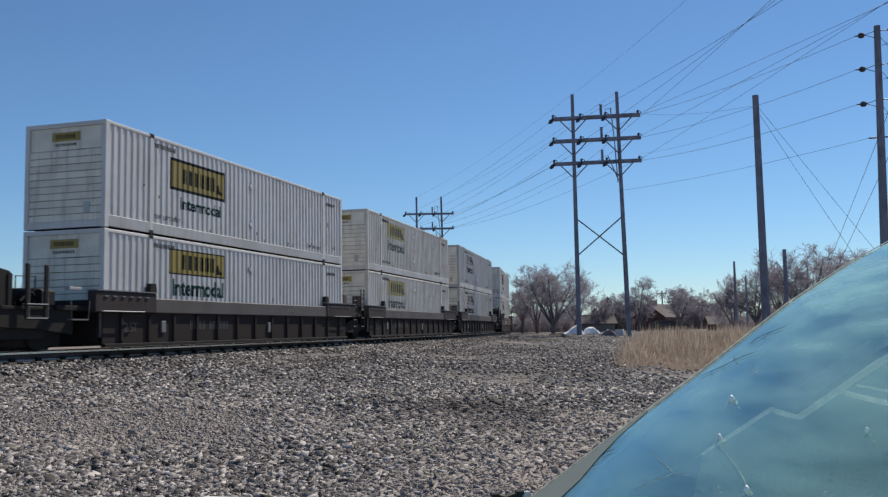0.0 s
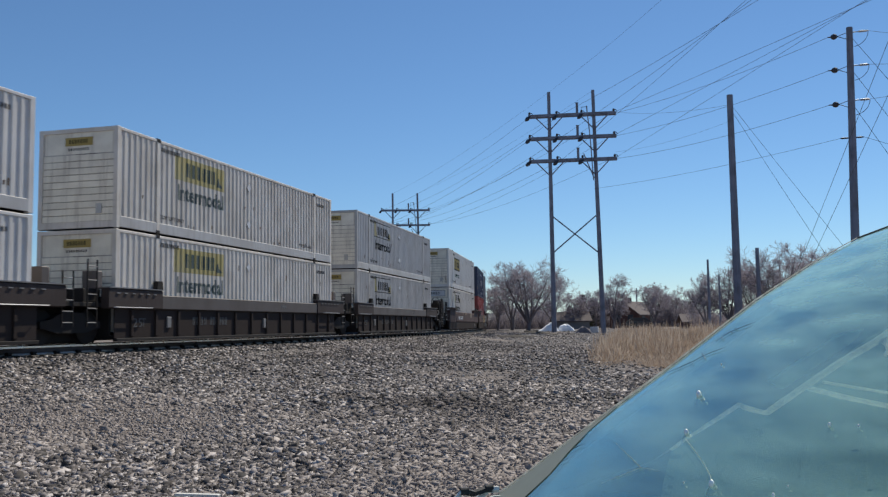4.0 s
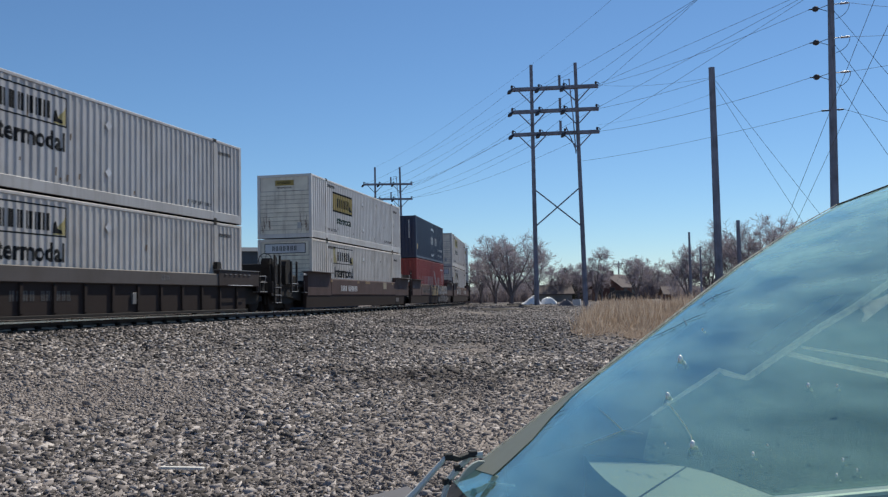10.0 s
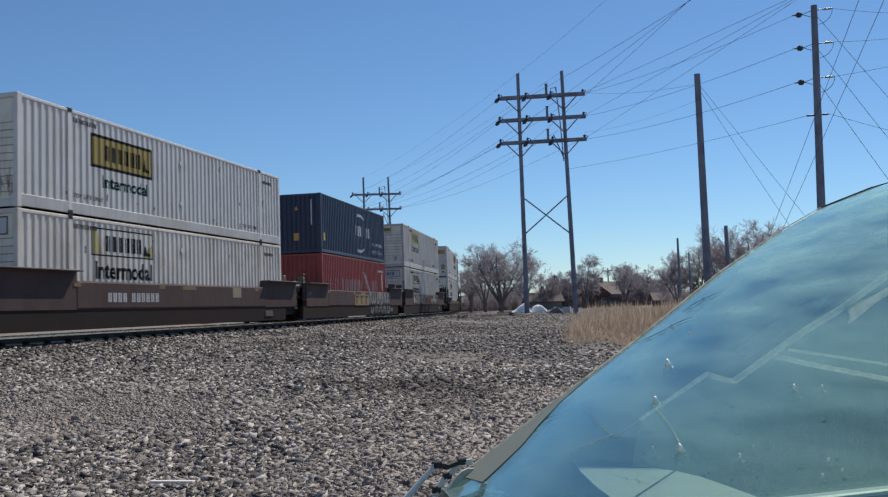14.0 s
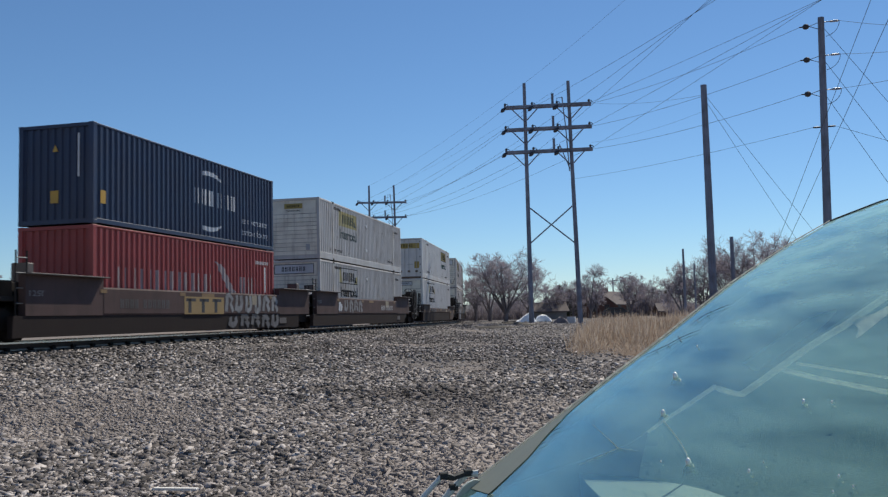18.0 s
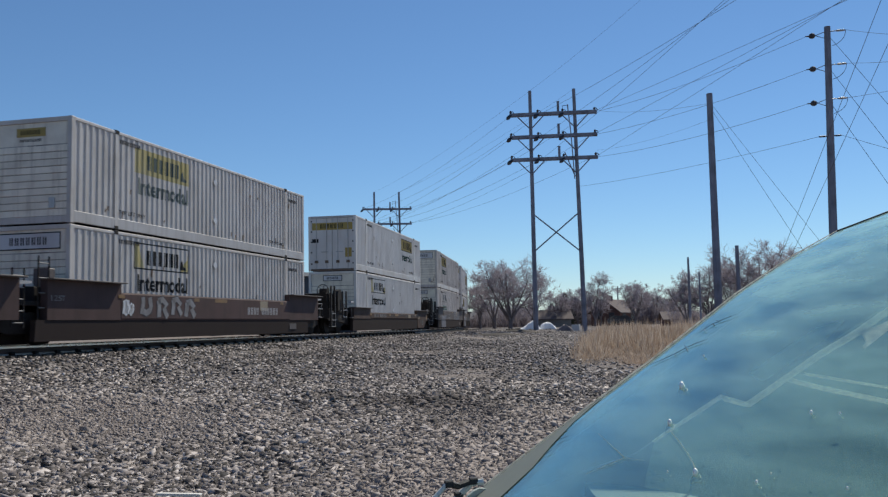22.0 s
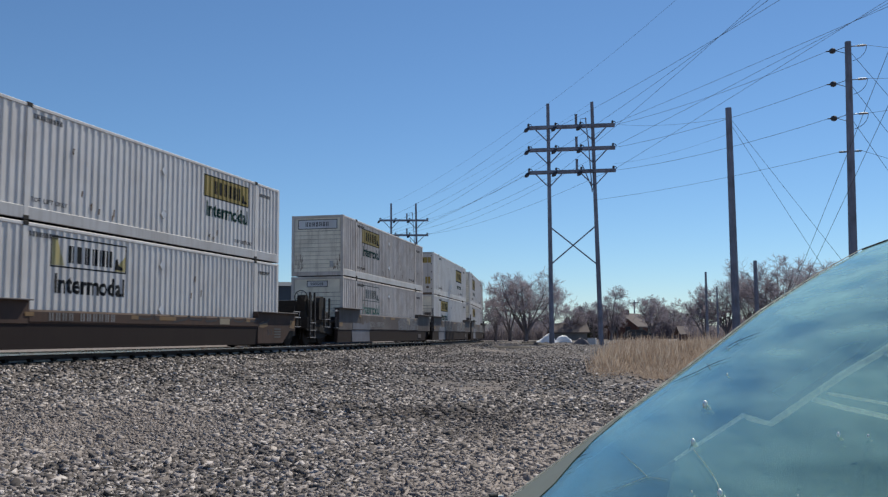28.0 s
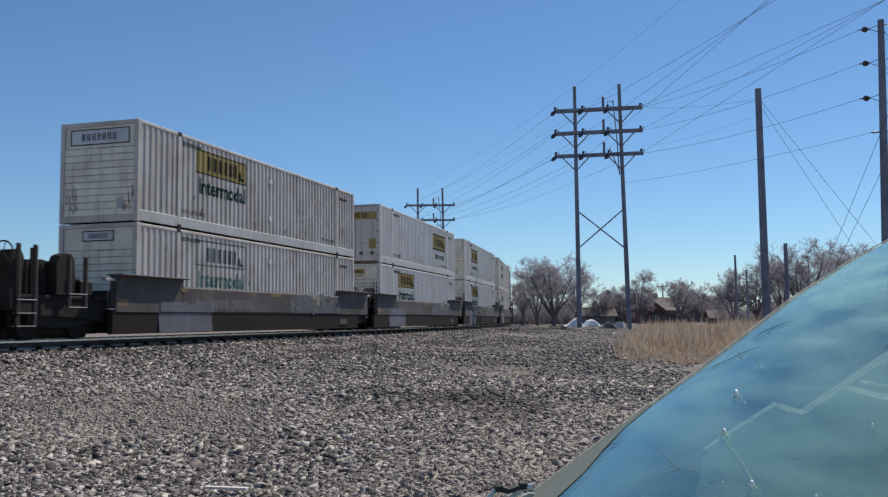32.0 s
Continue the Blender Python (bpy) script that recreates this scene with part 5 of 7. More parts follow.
        if i >= 7:
            part("panel", Mesh().box(1.46, 1.492, -9.15, -8.70, 0.84, 1.04), AMBER, car, "faded ochre plate")
            rnd = random.Random(40 + i)
            top = [(-7.2 + 0.18 * k, 0.98 + rnd.uniform(-0.06, 0.2) * (1 if k % 2 else 0.3)) for k in range(17)]
            part("overpaint", Mesh().prism([(-7.2, 0.71)] + top + [(-4.32, 0.71)], 1.488, 1.505, "x"), BLUEGREY, car, "blue-grey overpainted patch")
            part("overpaint", Mesh().prism([(-7.2, 0.12), (-7.25, 0.68), (-4.4, 0.68), (-4.3, 0.12)], 1.46, 1.474, "x"), BLUEGREY, car, "blue-grey overpainted patch")
            block_tag(car, 1.4, 5.9, 0.72, 1.42, 6, 20 + i, OLD_SPRAY)
            part("overpaint", Mesh().prism([(1.3, 0.74), (5.9, 0.74), (5.95, 1.1), (5.2, 1.38), (1.9, 1.40), (1.2, 1.2)], 1.5, 1.503, "x"), BLUEGREY, car, "blue-grey overpainted patch")
        TRAIN.append((car, u, 9.0, TOR))
        TRAIN.append((lows[i], u, 9.0, TOR + 0.31))
        TRAIN.append((tops[i], u, 9.0, TOR + 0.31 + TALL + 0.03))


make_train()


def train_pose(u, half, z, t):
    s = u - speed_run(t)
    a, b = on_line(s - half), on_line(s + half)
    return Matrix.Translation(((a[0] + b[0]) / 2, (a[1] + b[1]) / 2, z)) @ Matrix.Rotation(math.atan2(-(b[0] - a[0]), b[1] - a[1]), 4, "Z")


def motions():
    for ob, u, half, z in TRAIN:
        walk(ob, [(t, train_pose(u, half, z, t)) for t in range(33)])
    turns = [(k / 8, Matrix.Rotation(speed_run(k / 8) / 0.46, 4, "X")) for k in range(257)]
    for ob, y in WHEELS:
        walk(ob, [(t, Matrix.Translation((0, y, 0.46)) @ m) for t, m in turns])


# ---------------------------------------------------------------- poles and wires
def polar(az, dist):
    return dist * math.sin(radians(az)), dist * math.cos(radians(az))


def pole_mesh(h, r0, r1, lean=0.0):
    n = 6
    return Mesh().tube([(lean * i / n, 0, -0.6 + (h + 0.6) * i / n) for i in range(n + 1)], [r0 + (r1 - r0) * i / n for i in range(n + 1)], 10)


TOWER_H = 21.55
ARMS = (19.39, 17.36, 15.33)


def h_frame(at, arms=ARMS):
    """Two-pole timber structure, arms along local x."""
    t = thing("transmission_tower", "dark timber two-pole power line structure with three crossarms", "utility pole", "power line structures", at=at)
    part("pole", Mesh().tube([(-2.0 + 0.0 * i, 0, z) for i, z in enumerate((-0.6, 5, 10, 15, TOWER_H))], [0.23, 0.21, 0.19, 0.17, 0.15], 10), POLE, t)
    part("pole", Mesh().tube([(2.25 - 0.09 * i, 0, z) for i, z in enumerate((-0.6, 5, 10, 15, TOWER_H))], [0.23, 0.21, 0.19, 0.17, 0.15], 10), POLE, t)
    xs = (-2.0, 1.95)
    for z in arms:
        arm = part("crossarm", Mesh().box(-3.85, 3.85, -0.28, -0.16, z - 0.13, z + 0.13).box(-3.85, 3.85, 0.16, 0.28, z - 0.13, z + 0.13), POLE, t)
        for px in xs:
            for d in (-1, 1):
                part("knee_brace", Mesh().tube([(px + d * 0.05, -0.24, z - 1.35), (px + d * 1.25, -0.24, z - 0.1)], 0.055, 6), POLE, arm)
        for x in (-3.75, -1.35, 0.85, 3.65):
            if x < 3:
                ins = Mesh().tube([(x + 0.08, -0.24, z - 0.02), (x - 0.02, -0.3, z - 0.1), (x - 0.12, -0.36, z - 0.2), (x - 0.2, -0.42, z - 0.3), (x - 0.28, -0.46, z - 0.38), (x - 0.36, -0.5, z - 0.46)], [0.06, 0.12, 0.17, 0.18, 0.14, 0.05], 10)
                part("insulator", ins, CERAMIC, arm, "dark drooping insulator string")
            part("bracket", Mesh().tube([(x + 0.05, -0.2, z + 0.12), (x + 0.02, -0.1, z + 0.36), (x + 0.2, 0.1, z + 0.34), (x + 0.32, 0.1, z + 0.16)], 0.035, 5), CERAMIC, arm)
            part("insulator", Mesh().tube([(x, -0.1, z + 0.12), (x, -0.1, z + 0.28), (x, -0.1, z + 0.4)], [0.06, 0.12, 0.05], 8), CERAMIC, arm)
        part("arm_post", Mesh().box(0.36, 0.58, -0.1, 0.1, z + 0.12, z + 1.05), POLE, arm)
        part("post_cap", Mesh().box(0.34, 0.60, -0.12, 0.12, z + 1.05, z + 1.09), CERAMIC, arm)
    for d in (-1, 1):
        part("cross_brace", Mesh().box(-0.055, 0.055, -0.06, 0.06, -2.75, 2.75), POLE, t).matrix_basis = Matrix.Translation((0.02, -0.14 * d, 8.77)) @ Matrix.Rotation(radians(50) * d, 4, "Y")
    part("ground_wire_guard", Mesh().tube([(1.30, -0.3, ARMS[0] + 0.7), (1.55, -0.3, ARMS[1]), (1.75, -0.3, ARMS[2] - 1.9)], 0.05, 5), POLE, t)
    part("ground_wire_guard", Mesh().tube([(0.95, -0.3, ARMS[2] + 0.5), (1.80, -0.3, ARMS[2] - 1.7)], 0.05, 5), POLE, t)
    part("jumper_frame", Mesh().tube([(0.85, -0.2, ARMS[0] + 0.1), (0.85, -0.2, ARMS[0] + 0.62), (1.36, -0.2, ARMS[0] + 0.66), (1.36, -0.2, ARMS[0] + 0.1)], 0.035, 5), CERAMIC, t)
    return t


def along(p, q):
    """Arms square to the line from p to q."""
    return math.atan2(q[1] - p[1], q[0] - p[0]) + math.pi / 2


T_NEAR, T_FAR = polar(-9.55, 80.0), polar(-20.25, 141.7)
T_NEXT = (14.6, 22.3)
TURN = radians(9.5)
FAR_ARMS = (18.85, 16.5)
TOWERS = [h_frame(Matrix.Translation((*p, z)) @ Matrix.Rotation(r, 4, "Z"), arms) for p, z, r, arms in ((T_FAR, 0.65, radians(20), FAR_ARMS), (T_NEAR, 0.42, TURN, ARMS), (T_NEXT, 0.1, radians(-26), ARMS))]


def wire(a, b, sag, r=0.013, n=14, label="thin dark overhead conductor", name="power_line"):
    pts = []
    for i in range(n + 1):
        k = i / n
        p = Vector(a).lerp(Vector(b), k)
        p.z -= 4 * sag * k * (1 - k)
        pts.append(p)
    return solid(name, Mesh().tube(pts, r, 4), CABLE, label, "cable", "overhead wires")


def arm_point(k, x, z):
    m = TOWERS[k].matrix_basis
    return m @ Vector((x, 0, z))


for z, zf in zip(ARMS, (18.85, 16.5, 16.5)):
    for x in (-3.6, -0.95, 3.6):
        wire(arm_point(0, x, zf + 0.1), arm_point(1, x, z + 0.1), 0.9)
for z, e, f in zip(ARMS, (ARMS[2], ARMS[1], ARMS[0]), (18.36, 20.66, 23.0)):
    wire(arm_point(1, -0.95, z + 0.1), arm_point(2, -0.95, e + 0.9), 0.5)
    wire(arm_point(1, 3.75, z + 0.1), (26.0, 27.3, f), 0.1)
for x in (-2.0, 1.95):
    wire(arm_point(0, x, TOWER_H), arm_point(1, x, TOWER_H), 0.6, 0.009)
wire(arm_point(1, -2.0, TOWER_H), arm_point(2, -2.0, TOWER_H), 0.8, 0.009)


def single_pole(az, dist, el, r0, r1, label, bottom=0.3, lean=0.0):
    x, y = polar(az, dist)
    h = EYE[2] + dist * math.tan(radians(el)) - bottom
    t = thing("utility_pole", label, "utility pole", "timber poles", at=Matrix.Translation((x, y, bottom)))
    part("pole", pole_mesh(h, r0, r1, lean), POLE, t)
    return t, Vector((x, y, bottom)), h


P2, p2, h2 = single_pole(0.1, 57.0, 13.6, 0.26, 0.19, "bare dark timber pole with guy wires", 0.35)
P3, p3, h3 = single_pole(6.55, 54.0, 16.7, 0.26, 0.17, "tall dark timber pole with side insulators", 0.35, 0.40)
x8, y8 = 26.0, 27.3
P8 = thing("utility_pole", "tall dark timber pole beyond the car", "utility pole", "timber poles", at=Matrix.Translation((x8, y8, 0.0)))
part("pole", pole_mesh(23.6, 0.26, 0.17), POLE, P8)
P4, p4, h4 = single_pole(1.3, 60.0, 4.4, 0.15, 0.12, "short dark timber stub pole", 0.35)
P5, p5, h5 = single_pole(-1.57, 72.0, 3.8, 0.12, 0.08, "slim dark timber pole", 0.45)
P6, p6, h6 = single_pole(-0.95, 84.0, 2.9, 0.10, 0.07, "slim dark timber pole", 0.5)
P7, p7, h7 = single_pole(-5.87, 150.0, 2.15, 0.13, 0.10, "distant timber service pole", 0.8)
part("crossarm", Mesh().box(-0.9, 0.9, -0.06, 0.06, h7 - 0.5, h7 - 0.38), POLE, P7)

INS = []
for k, el in enumerate((16.27, 14.4, 12.45, 10.5)):
    z = EYE[2] + 54.0 * math.tan(radians(el)) - p3.z
    cx = 0.4 * z / h3
    if k < 3:
        part("insulator", Mesh().lathe([(0.03, -1.15), (0.04, -0.98), (0.13, -0.92), (0.17, -0.80), (0.13, -0.68), (0.04, -0.62)], "x", 12, (cx, 0, z)), CERAMIC, P3)
        part("bracket", Mesh().tube([(cx - 0.64, 0, z), (cx - 0.15, 0, z + 0.16)], 0.02, 5), CABLE, P3)
        part("bracket", Mesh().tube([(cx - 0.64, 0, z), (cx - 0.15, 0, z - 0.2)], 0.02, 5), CABLE, P3)
        r = part("insulator", Mesh().lathe([(0.03, 0.15), (0.03, 0.45), (0.06, 0.5), (0.06, 0.85), (0.03, 0.95)], "x", 8, (cx, 0, z + 0.16)), STEEL, P3, "pale strain insulator")
        part("jumper_wire", Mesh().tube([(cx + 0.95 * math.cos(a), 0, z + 0.16 - 0.85 * math.sin(a)) for a in np.linspace(0, 1.35, 9)], 0.016, 5), CABLE, r)
    else:
        part("insulator", Mesh().lathe([(0.02, -0.6), (0.05, -0.55), (0.05, -0.25), (0.02, -0.15)], "x", 8, (cx, 0, z)), CERAMIC, P3)
        part("insulator", Mesh().lathe([(0.02, 0.15), (0.05, 0.3), (0.05, 0.5), (0.02, 0.6)], "x", 8, (cx, 0, z)), CERAMIC, P3)
    INS.append((Vector((p3.x + cx - (1.1 if k < 3 else 0.6), p3.y, p3.z + z)), z, p3.x + cx))
for (q, z, c), zz in zip(INS[:3], ARMS):
    wire(arm_point(1, 3.75, zz), q, 0.35, 0.012)
wire(arm_point(1, 1.8, ARMS[2] - 2.6), INS[3][0], 0.25, 0.010)
wire(arm_point(1, 3.75, ARMS[0] + 0.1), (p2.x, p2.y, p2.z + h2 - 0.6), 0.3, 0.008)
wire(arm_point(1, 3.75, ARMS[2] + 0.6), (p2.x, p2.y, p2.z + h2 - 1.6), 0.3, 0.006)


def spot(az, dist, el):
    x, y = polar(az, dist)
    return x, y, EYE[2] + dist * math.tan(radians(el))


# unseen poles added to end the wires, placed to fit their lines in view
P9, p9, h9 = single_pole(21.0, 54.0, 16.2, 0.26, 0.18, "tall dark timber pole beyond the car", 0.3)
P10, p10, h10 = single_pole(15.0, 26.0, 31.5, 0.26, 0.18, "tall dark timber pole beyond the car", 0.05)
for (q, z, c), el, sag in zip(INS, (15.0, 14.9, 14.3, 5.2), (0.7, 0.6, 0.4, 0.2)):
    wire((c + (0.95 if el > 6 else 0.6), p3.y, p3.z + z + (0.16 if el > 6 else 0)), spot(21.0, 54.0, el), sag, 0.010)
GUY = "thin steel guy wire to the ground"
for el, az in ((13.1, 9.57), (12.8, 7.74)):
    wire(spot(0.1, 57.0, el), (*polar(az, 55.0), 0.35), 0.05, 0.010, label=GUY, name="guy_wire")
for el, az in ((16.42, 18.6), (14.53, 16.4), (12.54, 14.5)):
    wire(spot(6.85, 54.0, el), (*polar(az, 54.0), 0.3), 0.05, 0.012, label=GUY, name="guy_wire")
for az, z in ((1.8, 15.06), (2.08, 12.95)):
    wire((*polar(az, 54.0), 0.35), (p10.x, p10.y, z), 0.05, 0.010, label=GUY, name="guy_wire")


# ---------------------------------------------------------------- trees and brush
def sliver(mesh, p, q, w, rnd):
    """A thin twig: a flat two-sided blade with a kink."""
    d = (q - p)
    s = d.cross(Vector((rnd.gauss(0, 1), rnd.gauss(0, 1), rnd.gauss(0, 1))))
    s = s.normalized() * w / 2 if s.length > 1e-6 else Vector((w / 2, 0, 0))
    m = p.lerp(q, 0.55) + Vector((rnd.gauss(0, 1), rnd.gauss(0, 1), rnd.gauss(0, 1))) * d.length * 0.09
    mesh.add([p - s, p + s, m + s * 0.8, m - s * 0.8, q], [(0, 1, 2, 3), (3, 2, 4)])


def bare_tree(az, dist, height, spread_, seed, label, base=None, limbs=5, fine=12):
    """A leafless tree: several stems from a short trunk, branches along them, sprays of twigs."""
    rnd = random.Random(seed)
    x, y = polar(az, dist)
    z = ground_at(x, y) if base is None else base
    t = thing("tree", label, "tree", "bare winter trees", at=Matrix.Translation((x, y, z)))
    wood, twigs = Mesh(), Mesh()

    def limb(p, d, length, r, level, bend):
        if level == 3:
            sliver(twigs, p, p + d * length * 1.2, 0.026, rnd)
            return
        n = (6, 4, 3)[level]
        pts, dd = [p.copy()], d.copy()
        for i in range(n):
            dd = (dd + Vector((rnd.gauss(0, 1), rnd.gauss(0, 1), rnd.gauss(0, 0.6))) * bend + Vector((0, 0, 0.05))).normalized()
            pts.append(pts[-1] + dd * length / n)
        radii = [max(r * (1 - 0.8 * i / n), 0.012) for i in range(n + 1)]
        (wood if level < 2 else twigs).tube(pts, radii, (7, 5, 3)[level], cap=level < 1)
        for i in range((10, 8, fine)[level]):
            k = rnd.uniform((0.25, 0.25, 0.15)[level], 1.0)
            j = min(int(k * n), n - 1)
            a = pts[j].lerp(pts[j + 1], k * n - j)
            ax = (pts[j + 1] - pts[j]).normalized()
            side = Vector((rnd.gauss(0, 1), rnd.gauss(0, 1), rnd.gauss(0, 0.7)))
            side = (side - ax * side.dot(ax)).normalized()
            nd = (ax * rnd.uniform(0.5, 1.0) + side * rnd.uniform(0.6, 1.0)).normalized()
            grow = (rnd.uniform(0.30, 0.52), rnd.uniform(0.38, 0.62), rnd.uniform(0.4, 0.7))[level] * (1.15 - 0.45 * k)
            limb(a, nd, length * grow, max(radii[j] * (0.42, 0.5, 0.6)[level], 0.012), level + 1, (0.2, 0.24, 0.3)[level])

    trunk_h = height * rnd.uniform(0.08, 0.16)
    wood.tube([(0, 0, -0.3), (0.05, 0, trunk_h * 0.6), (0.08, 0.03, trunk_h * 1.15)], [height * 0.034, height * 0.028, height * 0.024], 9)
    for i in range(limbs):
        a = 2 * math.pi * (i + rnd.uniform(-0.3, 0.3)) / limbs
        lean = rnd.uniform(0.15, 0.62) * spread_ if i else 0.1
        limb(Vector((0.06, 0.02, trunk_h * rnd.uniform(0.7, 1.1))), Vector((math.cos(a) * lean, math.sin(a) * lean, 1)).normalized(), height * rnd.uniform(0.62, 0.84), height * 0.016, 0, 0.10)
    k = height / sorted(p[2] for p in twigs.v)[-14]
    for m in (wood, twigs):
        m.v = [(a * k, b * k, c * k) for a, b, c in m.v]
    part("trunk", wood, BARK, t, "grey-brown trunk and limbs")
    part("crown", twigs, TWIG, t, "leafless crown of fine twigs")
    return t


def juniper(az, dist, h, w, seed):
    rnd = random.Random(seed)
    x, y = polar(az, dist)
    t = thing("evergreen_tree", "dark green evergreen tree", "tree", "evergreens", at=Matrix.Translation((x, y, ground_at(x, y))))
    part("trunk", Mesh().tube([(0, 0, -0.2), (0, 0, h * 0.9)], [0.18, 0.04], 6), BARK, t)
    m = Mesh()
    for i in range(420):
        zz = h * (0.06 + 0.94 * rnd.random() ** 1.2)
        r = w * (1 - (zz / h) ** 1.6) * rnd.uniform(0.35, 1.05) * (0.8 + 0.3 * math.sin(i * 2.4 + zz * 3))
        a = rnd.uniform(0, 2 * math.pi)
        c = Vector((r * math.cos(a), r * math.sin(a), zz))
        d = Vector((math.cos(a), math.sin(a), rnd.uniform(0.2, 1.2))).normalized() * rnd.uniform(0.25, 0.6) * h / 5
        s = Vector((-math.sin(a), math.cos(a), rnd.uniform(-0.3, 0.3))) * 0.14 * h / 5
        m.add([c - s, c + s, c + d], [(0, 1, 2)])
        m.add([c - d * 0.2, c + Vector((0, 0, 0.2)) * h / 5, c + d * 0.9], [(0, 1, 2)])
    part("crown", m, NEEDLE, t)


bare_tree(-12.6, 105.0, 8.9, 1.5, 1, "broad leafless cottonwood by the track", limbs=8)
bare_tree(-13.6, 112.0, 7.7, 1.2, 31, "leaning leafless cottonwood by the track")
bare_tree(-14.5, 122.0, 5.8, 1.2, 2, "leafless tree behind the cottonwood")
bare_tree(-11.0, 124.0, 7.7, 1.1, 3, "leafless tree behind the timber pole")
bare_tree(-9.7, 128.0, 5.1, 1.3, 4, "low leafless tree behind the power line")
bare_tree(-8.4, 136.0, 5.8, 1.2, 25, "leafless tree behind the utility box")
bare_tree(-7.3, 126.0, 7.4, 1.2, 5, "leafless tree behind the power line")
bare_tree(-6.95, 131.0, 5.4, 1.2, 15, "leafless tree before the house", limbs=4)
bare_tree(-4.85, 129.0, 6.3, 1.5, 6, "reddish-brown leafless tree by the house", limbs=6)
bare_tree(-3.6, 146.0, 6.4, 1.4, 7, "bushy leafless tree by the house", limbs=6)
bare_tree(-2.5, 150.0, 5.4, 1.4, 17, "low leafless tree behind the garage")
bare_tree(-1.8, 96.0, 5.6, 1.2, 8, "leafless tree behind the slim poles")
bare_tree(-0.5, 98.0, 7.9, 1.3, 9, "leafless tree behind the guyed pole", limbs=6)
bare_tree(1.0, 101.0, 7.5, 1.3, 19, "leafless tree behind the stub pole")
bare_tree(2.2, 96.0, 8.7, 1.3, 10, "spreading leafless tree beyond the grass", limbs=6)
bare_tree(4.4, 100.0, 8.7, 1.3, 11, "spreading leafless tree beyond the grass", limbs=6)
bare_tree(5.6, 98.0, 7.9, 1.3, 12, "spreading leafless tree beyond the grass", limbs=6)
bare_tree(7.4, 100.0, 8.2, 1.3, 13, "spreading leafless tree beyond the grass")
bare_tree(-40.6, 118.0, 9.2, 1.2, 41, "leafless tree behind the warehouse")
bare_tree(-43.6, 112.0, 6.2, 1.2, 42, "leafless tree beyond the track")
bare_tree(-45.6, 120.0, 7.0, 1.2, 43, "leafless tree beyond the track")
juniper(-10.0, 150.0, 3.6, 1.6, 3)
juniper(-9.15, 140.0, 5.0, 3.0, 7)
juniper(-8.6, 146.0, 4.4, 2.8, 8)
juniper(-0.6, 170.0, 4.6, 2.6, 4)
juniper(-2.7, 175.0, 4.4, 3.0, 5)
juniper(0.9, 178.0, 4.4, 3.2, 6)


def brush():
    """Thickets of bare brush behind the houses and trees."""
    rnd = random.Random(21)
    m = Mesh()
    for i in range(1500):
        az = rnd.uniform(-17, 12)
        near = az > -2.5
        d = rnd.uniform(104, 135) if near else rnd.uniform(142, 172)
        x, y = polar(az, d)
        z = ground_at(x, y)
        top = (1.15 if near else 1.35) + 0.35 * math.sin(az * 1.3) + 0.25 * math.sin(az * 3.1 + 1)
        h = max(1.2, d * math.tan(radians(top)) + 0.6) * rnd.uniform(0.55, 1.1)
        for j in range(16):
            a, q = rnd.uniform(0, 2 * math.pi), rnd.uniform(0.05, 0.6)
            p = Vector((x + rnd.gauss(0, 0.25), y + rnd.gauss(0, 0.25), z - 0.1))
            e = p + Vector((math.cos(a) * q, math.sin(a) * q, 1)).normalized() * h * rnd.uniform(0.5, 1.0)
            sliver(m, p, e, 0.075, rnd)
            for k in range(3):
                b = p.lerp(e, rnd.uniform(0.3, 0.9))
                sliver(m, b, b + Vector((rnd.gauss(0, 0.5), rnd.gauss(0, 0.5), rnd.uniform(0.2, 0.8))) * h * 0.28, 0.05, rnd)
    me = bpy.data.meshes.new("brush")
    me.from_pydata(m.v, [], m.f)
    me.materials.append(SCRUB)
    tagged(new("brush", me), "thicket of bare purple-grey winter brush", "brush", kind="stuff")


brush()


def far_woods():
    """Low belt of distant brush closing the view."""
    rnd = random.Random(5)
    m = Mesh()
    for i in range(20000):
        az = rnd.uniform(-60, 45)
        d = rnd.uniform(170, 300)
        x, y = polar(az, d)
        h = (2.2 + 0.8 * math.sin(az * 0.9) + 0.7 * math.sin(az * 2.7 + 1)) * rnd.uniform(0.5, 1.2) + 1.2
        w = rnd.uniform(0.3, 0.8)
        z = rnd.uniform(0.4, max(h, 0.8))
        a, b = rnd.uniform(-w, w), rnd.uniform(-w, w)
        m.add([(x - w, y + a, z - 0.8), (x + w, y + b, z - 0.7), (x + rnd.uniform(-w, w) * 0.6, y, z + rnd.uniform(0.4, 1.2))], [(0, 1, 2)])
        m.add([(x - w * 0.3, y, 0.3), (x + w * 0.3, y, 0.3), (x + 0.1, y, z)], [(0, 1, 2)])
    solid("distant_woods", m, SCRUB, "low grey-brown belt of distant bare woods", "woods", kind="stuff")


far_woods()


